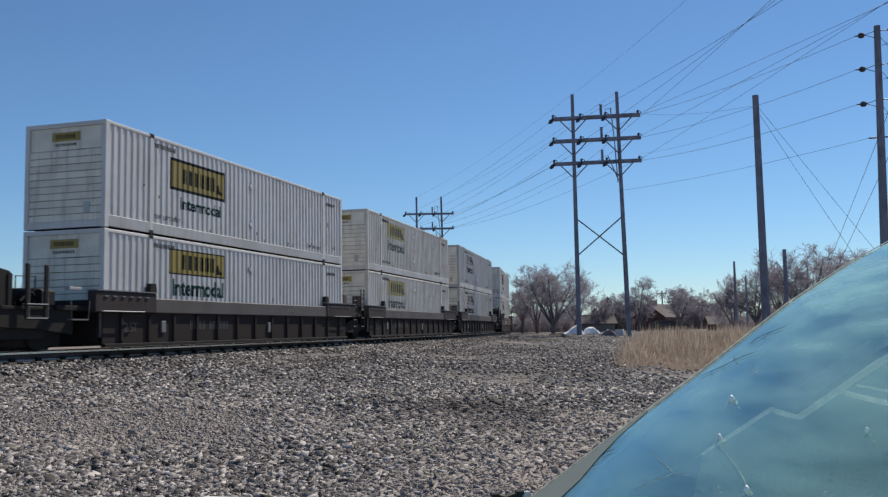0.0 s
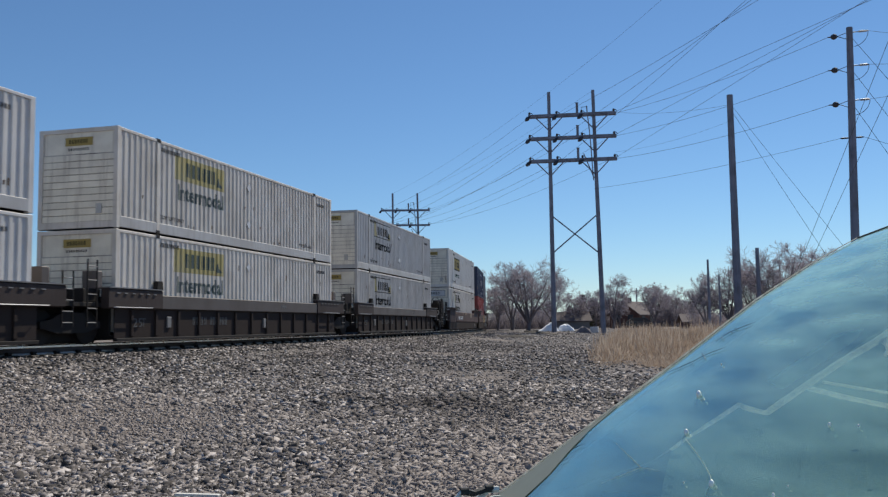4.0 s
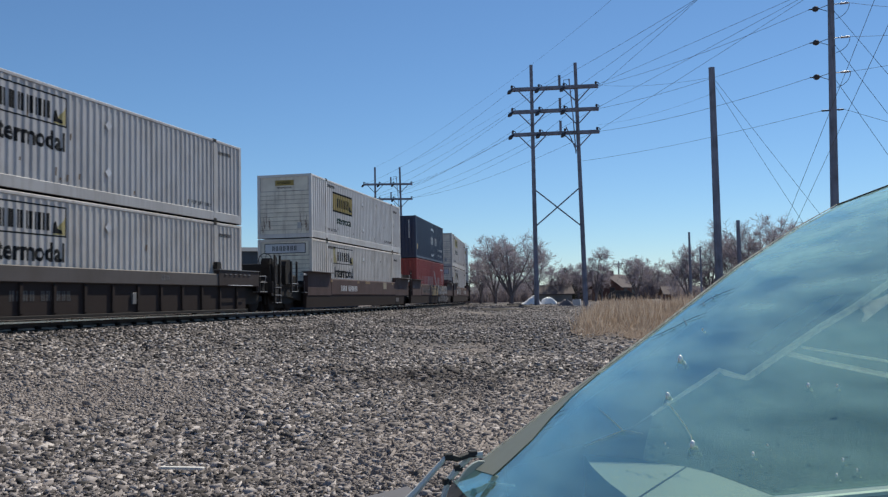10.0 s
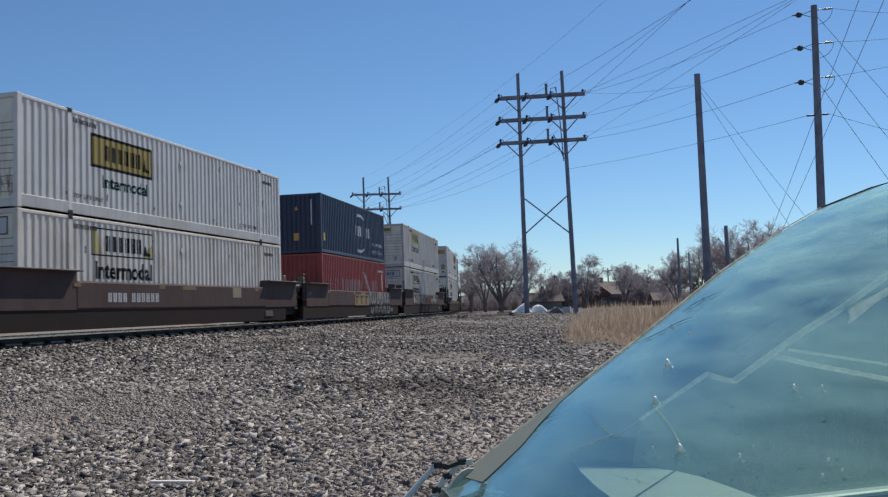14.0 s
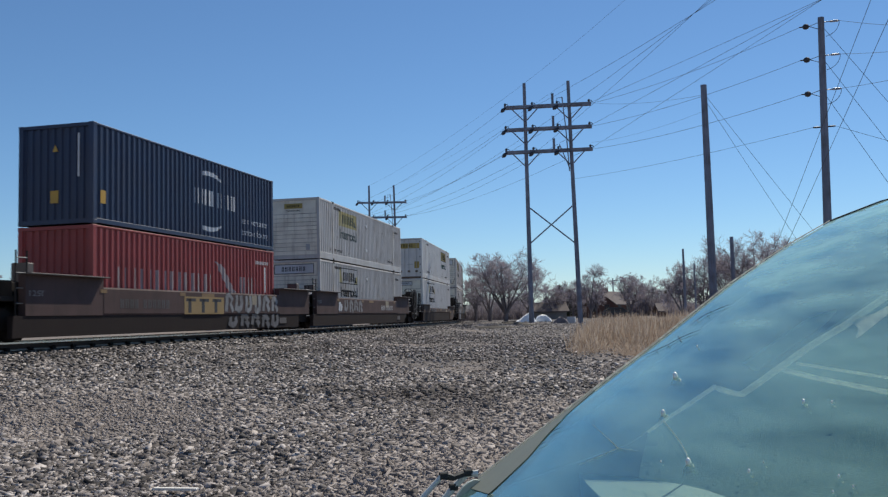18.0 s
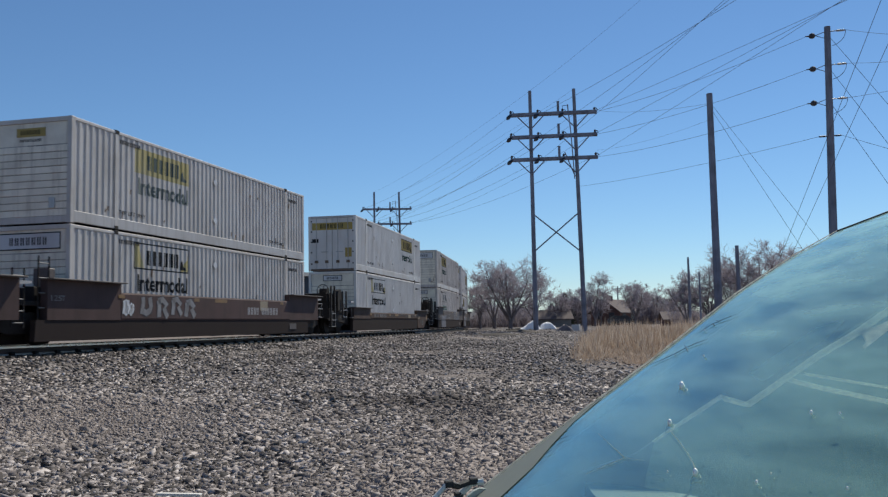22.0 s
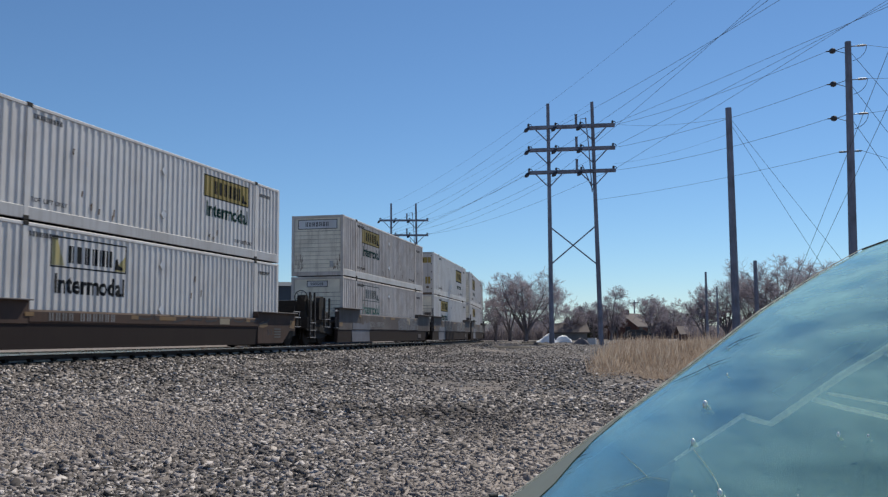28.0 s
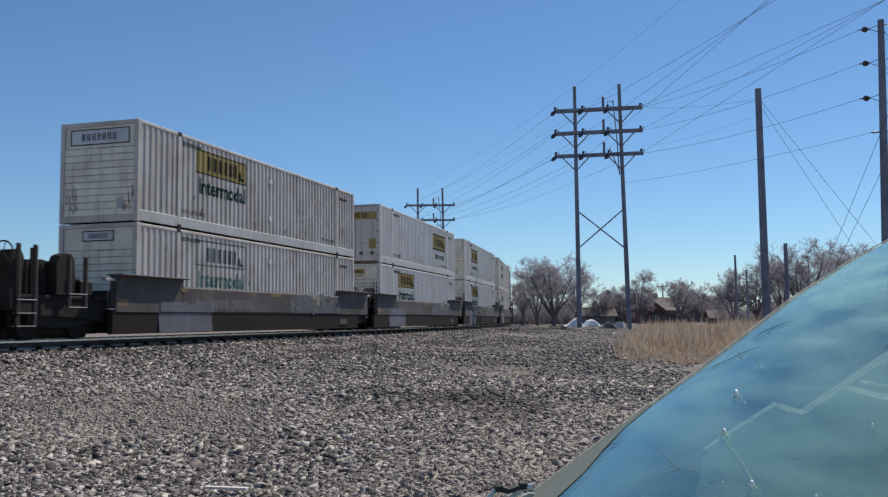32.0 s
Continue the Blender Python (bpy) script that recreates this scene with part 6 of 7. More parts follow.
def grass():
    rnd = random.Random(9)
    m = Mesh()
    k = 0
    while k < 34000:
        az = rnd.uniform(-8.7, 14)
        d = 26.5 + 36 * rnd.random() ** 1.4
        edge = -8.15 + max(0, (d - 31)) * 0.035 + 0.35 * math.sin(d * 1.7) + abs(rnd.gauss(0, 0.5))
        front = 26.6 + 2.2 * math.sin(az * 1.7) + 0.5 * (az + 8) + abs(rnd.gauss(0, 0.8))
        if az < edge or d < front:
            continue
        if noise.noise(Vector((az * 0.9, d * 0.25, 3))) < -0.28:
            continue
        x, y = polar(az, d)
        z = ground_at(x, y) - 0.03
        thin = min(1.0, 0.18 + (d - front) * 0.10)
        clump = 0.5 + 1.1 * max(0.0, noise.noise(Vector((x * 0.45, y * 0.25, 7))) + 0.3) + (0.5 if rnd.random() < 0.06 else 0.0)
        for j in range(4):
            h = rnd.uniform(0.12, 0.9) ** 1.3 * thin * clump
            a = rnd.uniform(0, 2 * math.pi)
            w = rnd.uniform(0.003, 0.007)
            lx, ly = rnd.uniform(-0.16, 0.16), rnd.uniform(-0.16, 0.16)
            bx, by = x + rnd.uniform(-0.4, 0.4), y + rnd.uniform(-0.4, 0.4)
            ox, oy = math.cos(a) * w, math.sin(a) * w
            m.add([(bx - ox, by - oy, z), (bx + ox, by + oy, z), (bx + lx * 0.4 + ox * 0.7, by + ly * 0.4 + oy * 0.7, z + h * 0.6), (bx + lx, by + ly, z + h)], [(0, 1, 2), (0, 2, 3)])
        k += 1
    me = bpy.data.meshes.new("dry_grass")
    me.from_pydata(m.v, [], m.f)
    me.materials.append(STRAW)
    tagged(new("dry_grass", me), "tall straw-coloured dry grass", "grass", kind="stuff")


grass()


def heap(az, dist, w, d, h, seed, name, mat, label, category, peak=0.0, blunt=1.7):
    """A low uneven heap."""
    rnd = random.Random(seed)
    x, y = polar(az, dist)
    m = Mesh()
    n, rings = 18, 5
    vs, fs = [], []
    for r in range(rings + 1):
        k = r / rings
        for j in range(n):
            a = 2 * math.pi * j / n
            q = 1 + 0.18 * math.sin(3 * a + seed) + 0.1 * rnd.uniform(-1, 1)
            vs.append((w * (k * q * math.cos(a) + peak * (1 - k)), d * k * q * math.sin(a), h * (1 - k ** blunt) * (1 + 0.15 * rnd.uniform(-1, 1)) - 0.06))
    for r in range(rings):
        for j in range(n):
            fs.append((r * n + j, r * n + (j + 1) % n, (r + 1) * n + (j + 1) % n, (r + 1) * n + j))
    m.add(vs, fs)
    return solid(name, m, mat, label, category, at=Matrix.Translation((x, y, ground_at(x, y))), smooth=True)


heap(-11.45, 84.0, 1.05, 0.6, 0.85, 1, "snow_bank", SNOW, "leftover white snow pile sloping down beside the timber pole", "snow", 0.55, 1.3)
heap(-10.3, 85.0, 0.78, 0.5, 0.66, 2, "snow_bank", SNOW, "blunt white snow pile by the timber pole", "snow", 0.1, 3.5)
heap(-9.15, 79.0, 0.75, 0.5, 0.6, 3, "brush_clump", BARK, "dark brush clump at the pole's foot", "bush")
heap(-13.4, 62.0, 2.4, 0.7, 0.22, 4, "debris_mound", TIE, "dark heap of old tie debris by the track", "debris")
heap(-12.2, 70.0, 2.0, 0.5, 0.25, 5, "debris_mound", TIE, "dark heap of old tie debris by the pole", "debris")


hose = [(-18.9, 83.0), (-18.5, 83.6), (-18.2, 84.6), (-17.9, 85.4), (-17.3, 86.2), (-16.9, 86.4)]
solid("cable", Mesh().tube([(x, y, ground_at(x, y) + 0.07) for x, y in hose], 0.09, 6), BLACK, "thick black cable lying on the gravel by the pole", "cable")


# ---------------------------------------------------------------- houses and sheds
def house(az, dist, w, d, wall_h, roof_h, turn, wall, roof, label, chimney=True):
    x, y = polar(az, dist)
    t = thing("house", label, "house", at=Matrix.Translation((x, y, ground_at(x, y) - 0.1)) @ Matrix.Rotation(radians(turn), 4, "Z"))
    part("wall", Mesh().prism([(-d / 2, 0), (d / 2, 0), (d / 2, wall_h), (0, wall_h + roof_h), (-d / 2, wall_h)], -w / 2, w / 2, "x"), wall, t)
    for s in (-1, 1):
        o = [(s * (d / 2 + 0.4), wall_h - 0.32 * roof_h / (d / 2) + 0.06), (0.0, wall_h + roof_h + 0.06), (0.0, wall_h + roof_h + 0.2), (s * (d / 2 + 0.4), wall_h - 0.32 * roof_h / (d / 2) + 0.2)]
        part("roof_slope", Mesh().prism(o, -w / 2 - 0.35, w / 2 + 0.35, "x"), roof, t)
    for s in (-1, 1) if wall_h > 1.9 else ():
        for yy in (-d * 0.22, d * 0.22):
            g = part("window", Mesh().box(min(s * w / 2, s * (w / 2 + 0.05)), max(s * w / 2, s * (w / 2 + 0.05)), yy - 0.45, yy + 0.45, 0.9, 2.0), SHINGLE, t, "weathered window frame")
            part("pane", Mesh().box(min(s * (w / 2 + 0.051), s * (w / 2 + 0.06)), max(s * (w / 2 + 0.051), s * (w / 2 + 0.06)), yy - 0.38, yy + 0.38, 0.97, 1.93), CERAMIC, g)
    for xx in (-w * 0.25, w * 0.25) if wall_h > 1.9 else ():
        g = part("window", Mesh().box(xx - 0.5, xx + 0.5, -d / 2 - 0.05, -d / 2, 0.9, 2.0), SHINGLE, t, "weathered window frame")
        part("pane", Mesh().box(xx - 0.42, xx + 0.42, -d / 2 - 0.06, -d / 2 - 0.051, 0.97, 1.93), CERAMIC, g)
    if chimney:
        part("chimney", Mesh().box(-w * 0.3, -w * 0.3 + 0.7, -0.35, 0.35, wall_h + roof_h * 0.6, wall_h + roof_h + 0.7, 0.03), BRICK, t)
    return t


house(-6.15, 138.0, 5.0, 4.8, 2.0, 1.75, 67, BRICK, SHINGLE, "small dark brick house with a pale shingle roof")
house(-9.95, 128.0, 4.5, 4.0, 1.2, 1.1, 20, SIDING, SHINGLE, "low grey shed with a pitched roof", False)
house(-2.3, 112.0, 3.6, 4.0, 0.9, 0.8, 12, BRICK, SHINGLE, "low garage with a tan roof", False)
house(-14.6, 150.0, 6.0, 5.0, 1.5, 1.0, 10, SIDING, SHED, "distant low shed beside the track", False)


def parked_car(az, dist, turn, paint, label):
    x, y = polar(az, dist)
    t = thing("car", label, "car", "parked cars", at=Matrix.Translation((x, y, ground_at(x, y))) @ Matrix.Rotation(radians(turn), 4, "Z"))
    o = [(-2.2, 0.3), (2.2, 0.3), (2.25, 0.7), (1.2, 0.9), (0.6, 1.4), (-1.3, 1.42), (-2.1, 0.95), (-2.25, 0.7)]
    part("body", Mesh().prism(o, -0.85, 0.85), paint, t)
    part("window_band", Mesh().prism([(1.0, 0.95), (0.55, 1.34), (-1.2, 1.35), (-1.8, 0.97)], -0.86, 0.86), CERAMIC, t, "dark side glass")
    for xx in (-1.35, 1.35):
        for yy in (-0.8, 0.8):
            part("wheel", Mesh().lathe([(0.1, yy - 0.1), (0.32, yy - 0.1), (0.33, yy), (0.32, yy + 0.1), (0.1, yy + 0.1)], "y", 14, (xx, 0, 0.33)), BLACK, t)


bx, by = polar(-8.5, 83.0)
solid("utility_box", Mesh().box(-0.35, 0.35, -0.3, 0.3, -0.1, 0.55, 0.05), PALE, "small white metal utility box by the pole", "utility box", at=Matrix.Translation((bx, by, ground_at(bx, by))))
parked_car(-5.6, 131.0, 8, SHED, "dark blue-grey car parked before the brick house")


def warehouse():
    x, y = polar(-35.5, 95.0)
    t = thing("warehouse", "long blue-grey sheet-metal warehouse behind the track", "building", at=Matrix.Translation((x, y, 0.4)) @ Matrix.Rotation(radians(-54.5 + 5), 4, "Z"))
    part("wall", Mesh().box(0, 12, -9.9, 19, -0.5, 5.6), SHED, t)
    part("roof", Mesh().prism([(-0.3, 5.6), (12.3, 5.6), (10, 6.1), (6, 6.3), (2, 6.1)], -10.3, 19.4), SHED, t, "low curved metal roof")
    for yy in (-6, 2, 10):
        part("roof_vent", Mesh().lathe([(0.7, 5.6), (0.7, 6.3), (0.8, 6.35), (0.4, 6.6)], "z", 12, (1.5, yy, 0)), STEEL, t)
    for yy in range(-9, 19, 4):
        part("pilaster", Mesh().box(-0.12, 0.0, yy - 0.15, yy + 0.15, -0.5, 5.6), SHED, t)


warehouse()

# ---------------------------------------------------------------- the car beside the camera
GLASS = bpy.data.materials.new("green_tinted_windscreen")
GLASS.use_nodes = True
gn = GLASS.node_tree.nodes
gl = GLASS.node_tree.links.new
gn.remove(gn["Principled BSDF"])
gt = gn.new("ShaderNodeBsdfTransparent")
gt.inputs["Color"].default_value = (0.84, 0.965, 0.925, 1)
gg = gn.new("ShaderNodeBsdfGlossy")
gg.inputs["Roughness"].default_value = 0.035
gg.inputs["Color"].default_value = (0.83, 1.0, 0.945, 1)
gw = gn.new("ShaderNodeLayerWeight")
gw.inputs["Blend"].default_value = 0.5
gp = gn.new("ShaderNodeMath")
gp.operation = "POWER"
gp.inputs[1].default_value = 3.5
gl(gw.outputs["Facing"], gp.inputs[0])
gf = gn.new("ShaderNodeMapRange")
gf.inputs["To Min"].default_value, gf.inputs["To Max"].default_value = 0.05, 1.0
gl(gp.outputs["Value"], gf.inputs["Value"])
gm = gn.new("ShaderNodeMixShader")
gl(gf.outputs["Result"], gm.inputs["Fac"])
gl(gt.outputs["BSDF"], gm.inputs[1])
gl(gg.outputs["BSDF"], gm.inputs[2])
gd = gn.new("ShaderNodeBsdfDiffuse")
gd.inputs["Color"].default_value = (0.52, 0.80, 0.76, 1)
# dust and a painted teal haze: thicker above the wiped part, smeared in long streaks
gc = gn.new("ShaderNodeTexCoord")
gv = gn.new("ShaderNodeMapping")
gv.inputs["Scale"].default_value = (2.4, 4.0, 12.0)
gl(gc.outputs["Object"], gv.inputs["Vector"])
gz = gn.new("ShaderNodeTexNoise")
gz.inputs["Scale"].default_value, gz.inputs["Detail"].default_value = 1.6, 9.0
gz.inputs["Roughness"].default_value = 0.62
gl(gv.outputs["Vector"], gz.inputs["Vector"])
gy = gn.new("ShaderNodeMapRange")
gy.inputs["From Min"].default_value, gy.inputs["From Max"].default_value = 0.35, 0.72
gy.inputs["To Min"].default_value, gy.inputs["To Max"].default_value = 0.3, 1.75
gl(gz.outputs["Fac"], gy.inputs["Value"])
gx = gn.new("ShaderNodeSeparateXYZ")
gl(gc.outputs["Object"], gx.inputs["Vector"])
gh = gn.new("ShaderNodeMapRange")
gh.inputs["From Min"].default_value, gh.inputs["From Max"].default_value = 1.10, 1.45
gh.inputs["To Min"].default_value, gh.inputs["To Max"].default_value = 0.085, 0.35
gl(gx.outputs["Z"], gh.inputs["Value"])
gk = gn.new("ShaderNodeMath")
gk.operation = "MULTIPLY"
gl(gy.outputs["Result"], gk.inputs[0])
gl(gh.outputs["Result"], gk.inputs[1])
gs = gn.new("ShaderNodeMixShader")
gl(gk.outputs["Value"], gs.inputs["Fac"])
gl(gm.outputs["Shader"], gs.inputs[1])
gl(gd.outputs["BSDF"], gs.inputs[2])
gl(gs.outputs["Shader"], gn["Material Output"].inputs["Surface"])
SIDE_GLASS = GLASS.copy()
SIDE_GLASS.name = "darker_tinted_side_glass"
for node in SIDE_GLASS.node_tree.nodes:
    if node.type == "BSDF_TRANSPARENT":
        node.inputs["Color"].default_value = (0.52, 0.63, 0.55, 1)
    if node.type == "BSDF_DIFFUSE":
        node.inputs["Color"].default_value = (0.30, 0.42, 0.40, 1)
CARPAINT = surface("pewter_car_paint", (0.22, 0.19, 0.165), 0.45, 0.0, dirt=(0.2, 0.17, 0.14), dirt_amount=0.3, bump=0.02)
TRIM = surface("matt_black_trim", (0.025, 0.025, 0.027), 0.7, dirt=(0.12, 0.10, 0.09), dirt_amount=0.4)
DASH = surface("pale_dash_vinyl", (0.26, 0.29, 0.25), 0.75, dirt=(0.3, 0.3, 0.26), dirt_amount=0.3, grain=200)
CLOTH = surface("grey_seat_cloth", (0.09, 0.10, 0.10), 0.95, dirt=(0.05, 0.05, 0.05), dirt_amount=0.3, grain=120)

# local frame: x to the car's left, y forward, z up; origin on the ground under the far pillar's foot
CAR_AT = Matrix.Translation((-0.479, 1.62, 0.0)) @ Matrix.Rotation(math.atan2(0.84, -0.545), 4, "Z")
SCREEN = [(0.0, 0.965), (0.06, 1.0), (0.25, 1.121), (0.416, 1.223), (0.616, 1.353), (0.756, 1.43), (0.872, 1.485), (1.004, 1.528), (1.25, 1.585)]


CHALK = surface("pale_weathered_plastic", (0.78, 0.78, 0.72), 0.6, dirt=(0.5, 0.33, 0.28), dirt_amount=0.3, bump=0.0)
COVER = surface("milky_corner_plastic", (0.52, 0.56, 0.49), 0.5, dirt=(0.36, 0.36, 0.31), dirt_amount=0.4, bump=0.0)
FOOTING = surface("sun_faded_rubber_moulding", (0.20, 0.215, 0.175), 0.6, dirt=(0.20, 0.17, 0.13), dirt_amount=0.45, streak=0.3, bump=0.0)
# translucency brightens these parts, which lie in the car's own shade
TAG = island_colours("white_card_tag", [(0.0, (0.95, 0.90, 0.86)), (1.0, (0.95, 0.91, 0.88))], 0.7, bump=0.0, through=0.88)
HANDLE = island_colours("pale_green_grey_plastic", [(0.0, (0.80, 0.84, 0.72)), (1.0, (0.84, 0.88, 0.76))], 0.6, bump=0.0, through=0.7)
SEAL = island_colours("translucent_white_plastic", [(0.0, (0.90, 0.90, 0.84)), (1.0, (0.93, 0.93, 0.87))], 0.6, bump=0.0, through=0.8)
HAZE = island_colours("milky_crack_edge", [(0.0, (0.62, 0.72, 0.72)), (1.0, (0.68, 0.78, 0.78))], 0.5, bump=0.0, through=0.5)
# bright half-metallic white that carries the glint of the chips
SPARK = surface("chip_glint_white", (0.97, 0.98, 0.98), 0.55, 0.6, dirt_amount=0.0, bump=0.0)
# dark tone for the reflected twigs put on the glass
REFLECTED = surface("dark_reflection_tone", (0.09, 0.15, 0.22), 0.7, dirt=(0.1, 0.14, 0.17), dirt_amount=0.4, bump=0.0)


def screen_bulge(x):
    k = (x + 0.73) / 0.73
    return 0.065 * (1 - k * k)


def sheet(rows, thick, down=(0, 0, -1)):
    """A curved sheet with thickness, from rows of points."""
    m = Mesh()
    n = len(rows[0])
    flat = [Vector(p) for r in rows for p in r]
    k = len(flat)
    vs = flat + [p + Vector(down) * thick for p in flat]
    fs = []
    for j in range(len(rows) - 1):
        for i in range(n - 1):
            a = j * n + i
            fs += [(a, a + 1, a + n + 1, a + n), (k + a, k + a + n, k + a + n + 1, k + a + 1)]
    m.add(vs, fs)
    rim = []
    for j in range(len(rows) - 1):
        for a in (j * n, j * n + n - 1):
            rim.append((a, a + n, k + a + n, k + a))
    for i in range(n - 1):
        for a in (i, (len(rows) - 1) * n + i):
            rim.append((a, a + 1, k + a + 1, k + a))
    for q in rim:
        m.add([vs[i] for i in q], [(0, 1, 2, 3)])
    return m


def make_car():
    c = thing("parked_car", "pewter car with a green-tinted windscreen, parked on the gravel", "car", at=CAR_AT)
    xs = [0.0 - 1.46 * i / 12 for i in range(13)]
    prof = SCREEN
    fine = []
    for i in range(len(prof) - 1):
        for k in range(3):
            a, b = prof[i], prof[i + 1]
            fine.append((a[0] + (b[0] - a[0]) * k / 3, a[1] + (b[1] - a[1]) * k / 3))
    fine.append(prof[-1])
    g = part("windscreen", sheet([[(x, -u + screen_bulge(x), z + 0.02 * screen_bulge(x) / 0.075) for x in xs] for u, z in fine], 0.005, (0, -0.5, -0.86)), GLASS, c, "green-tinted curved windscreen", smooth=True)
    g.visible_shadow = False
    # roof
    roof = [(1.255, 1.587), (1.5, 1.62), (1.9, 1.64), (2.4, 1.60), (2.75, 1.50)]
    part("roof", sheet([[(x, -u + screen_bulge(x), z - 0.012 + 0.02 * screen_bulge(x) / 0.075) for x in xs] for u, z in roof], 0.03), CARPAINT, c, "pewter roof panel", smooth=True)
    part("roof_seal", Mesh().tube([(x, -1.25 + screen_bulge(x), 1.588 + 0.02 * screen_bulge(x) / 0.075) for x in xs], 0.012, 6), TRIM, c, "black rubber seal")
    # pillars
    for s, x0 in ((1, 0.0), (-1, -1.46)):
        o = [(-u - 0.003, z - 0.006) for u, z in SCREEN] + [(-u - 0.03, z - 0.07) for u, z in reversed(SCREEN)]
        part("front_pillar", Mesh().prism(o, x0 + 0.004 * s, x0 + 0.022 * s, "x"), TRIM, c, "dark screen pillar")
        part("pillar_trim", Mesh().prism([(-0.10, 0.985), (-0.361, 1.047), (-0.435, 1.089), (-0.557, 1.153), (-0.615, 1.135), (-0.866, 1.272), (-1.25, 1.46), (-1.25, 1.555), (-1.004, 1.50), (-0.756, 1.40), (-0.416, 1.19), (-0.10, 1.0)], x0 - 0.016 * s, x0 - 0.006 * s, "x"), TRIM, c, "dark inner pillar cover")
        xe = x0 + 0.034 * s
        # lines traced to fit the camera's view, standing in for bright reflections
        part("door_edge", Mesh().tube([(xe, y, z) for y, z in [(-0.277, 0.995), (-0.365, 1.029), (-0.46, 1.081), (-0.535, 1.118), (-0.592, 1.148), (-0.66, 1.187)]], 0.0075, 6), SEAL, c, "pale translucent line along the door frame")
        part("trim_edge", Mesh().tube([(xe, y, z) for y, z in [(-0.592, 1.148), (-0.603, 1.138), (-0.625, 1.1315), (-0.653, 1.125), (-0.69, 1.144), (-0.748, 1.176), (-0.84, 1.224), (-0.924, 1.262), (-1.023, 1.315), (-1.308, 1.465)]], 0.0075, 6), SEAL, c, "pale translucent line along the pillar trim")
        part("sun_tag", Mesh().prism([(-0.928, 1.269), (-1.0, 1.285), (-1.08, 1.318), (-1.2, 1.385), (-1.2, 1.372), (-1.079, 1.302), (-1.024, 1.276), (-0.972, 1.245), (-0.95, 1.232), (-0.947, 1.238), (-0.955, 1.246), (-0.952, 1.256), (-0.944, 1.262)], x0 + 0.030 * s, x0 + 0.033 * s, "x"), TAG, c, "white tag on the window frame")
        part("window_rail", Mesh().tube([(xe, y, z) for y, z in [(-0.757, 1.171), (-0.836, 1.151), (-1.012, 1.114), (-1.308, 1.05)]], 0.006, 6), SEAL, c, "pale translucent line along the side window")
        part("window_rail", Mesh().tube([(xe, y, z) for y, z in [(-0.793, 1.183), (-1.014, 1.145), (-1.308, 1.092)]], 0.0035, 6), SEAL, c, "pale translucent line along the side window")
        part("corner_panel", Mesh().prism([(-0.10, 0.90), (-0.10, 0.982), (-0.361, 1.044), (-0.405, 1.066), (-0.383, 0.995), (-0.372, 0.90)], x0 - 0.014 * s, x0 + 0.004 * s, "x"), TRIM, c, "black triangular panel before the side window")
        part("grab_handle", Mesh().prism([(-0.62, 1.191), (-0.648, 1.176), (-0.725, 1.216), (-0.82, 1.267), (-0.85, 1.294), (-0.787, 1.28), (-0.697, 1.233)], x0 - 0.03 * s, x0 - 0.018 * s, "x"), HANDLE, c, "pale green-grey grab handle on the pillar")
        side = part("side_window", Mesh().prism([(-0.34, 0.872), (-1.54, 0.872), (-1.54, 1.52), (-1.25, 1.49), (-0.866, 1.30), (-0.615, 1.17), (-0.36, 1.03)], x0 + 0.050 * s, x0 + 0.054 * s, "x"), SIDE_GLASS, c, "dark green-tinted side window")
        side.visible_shadow = False
        if s > 0:
            band = []
            for k in range(5):
                row = []
                for xi, ui, uo in ((-0.150, 0.050, 0.035), (-0.142, 0.070, 0.058), (-0.132, 0.095, 0.085), (-0.116, 0.131, 0.12), (-0.070, 0.178, 0.17), (-0.03, 0.232, 0.225), (-0.006, 0.30, 0.30)):
                    x, u = 0.002 + (xi - 0.002) * k / 4, uo + (ui - uo) * k / 4
                    b = screen_bulge(min(x, 0.0))
                    row.append((x, -u + b + 0.0006, float(np.interp(u, [p[0] for p in SCREEN], [p[1] for p in SCREEN])) + 0.02 * b / 0.075 + 0.0012))
                band.append(row)
            part("pillar_foot", sheet(band, 0.0006), FOOTING, c, "brownish-grey moulding at the foot of the screen pillar", smooth=True)
            # pale tube added for the highlight along the glass edge
            part("moulding_edge", Mesh().tube([(0.004, -u, z + 0.002) for u, z in SCREEN[1:7]], [0.0025, 0.002, 0.0018, 0.0016, 0.0014, 0.0010], 6), SEAL, c, "thin pale tube for the bright edge of the glass")
            part("corner_cover", Mesh().prism([(-0.063, 0.994), (-0.058, 1.0), (-0.05, 1.003), (-0.041, 1.004), (-0.03, 1.0), (-0.02, 0.993), (-0.002, 0.972), (0.01, 0.938), (0.018, 0.911), (-0.025, 0.908), (-0.039, 0.934), (-0.05, 0.959), (-0.062, 0.981)], -0.028, -0.02, "x"), COVER, c, "pale weathered corner cover")
            # white tube painted in for the highlight on the plate
            part("label_strip", Mesh().tube([(-0.135, -0.022, 0.986), (-0.235, -0.032, 0.999)], 0.0022, 6), CHALK, c, "white strip for the highlight on the dashboard plate")
        part("roof_rail", Mesh().tube([(x0 + 0.02 * s, -u, z - 0.045) for u, z in roof], 0.035, 8), CARPAINT, c)
        for u0, u1 in ((1.55, 1.63), (2.45, 2.75)):
            part("pillar", Mesh().prism([(-u0, 0.93), (-u1 - 0.05, 0.93), (-u1, 1.50 if u1 < 2 else 1.40), (-u0, 1.52 if u0 < 2 else 1.44)], x0 - 0.01, x0 + 0.035 * s, "x"), CARPAINT, c)
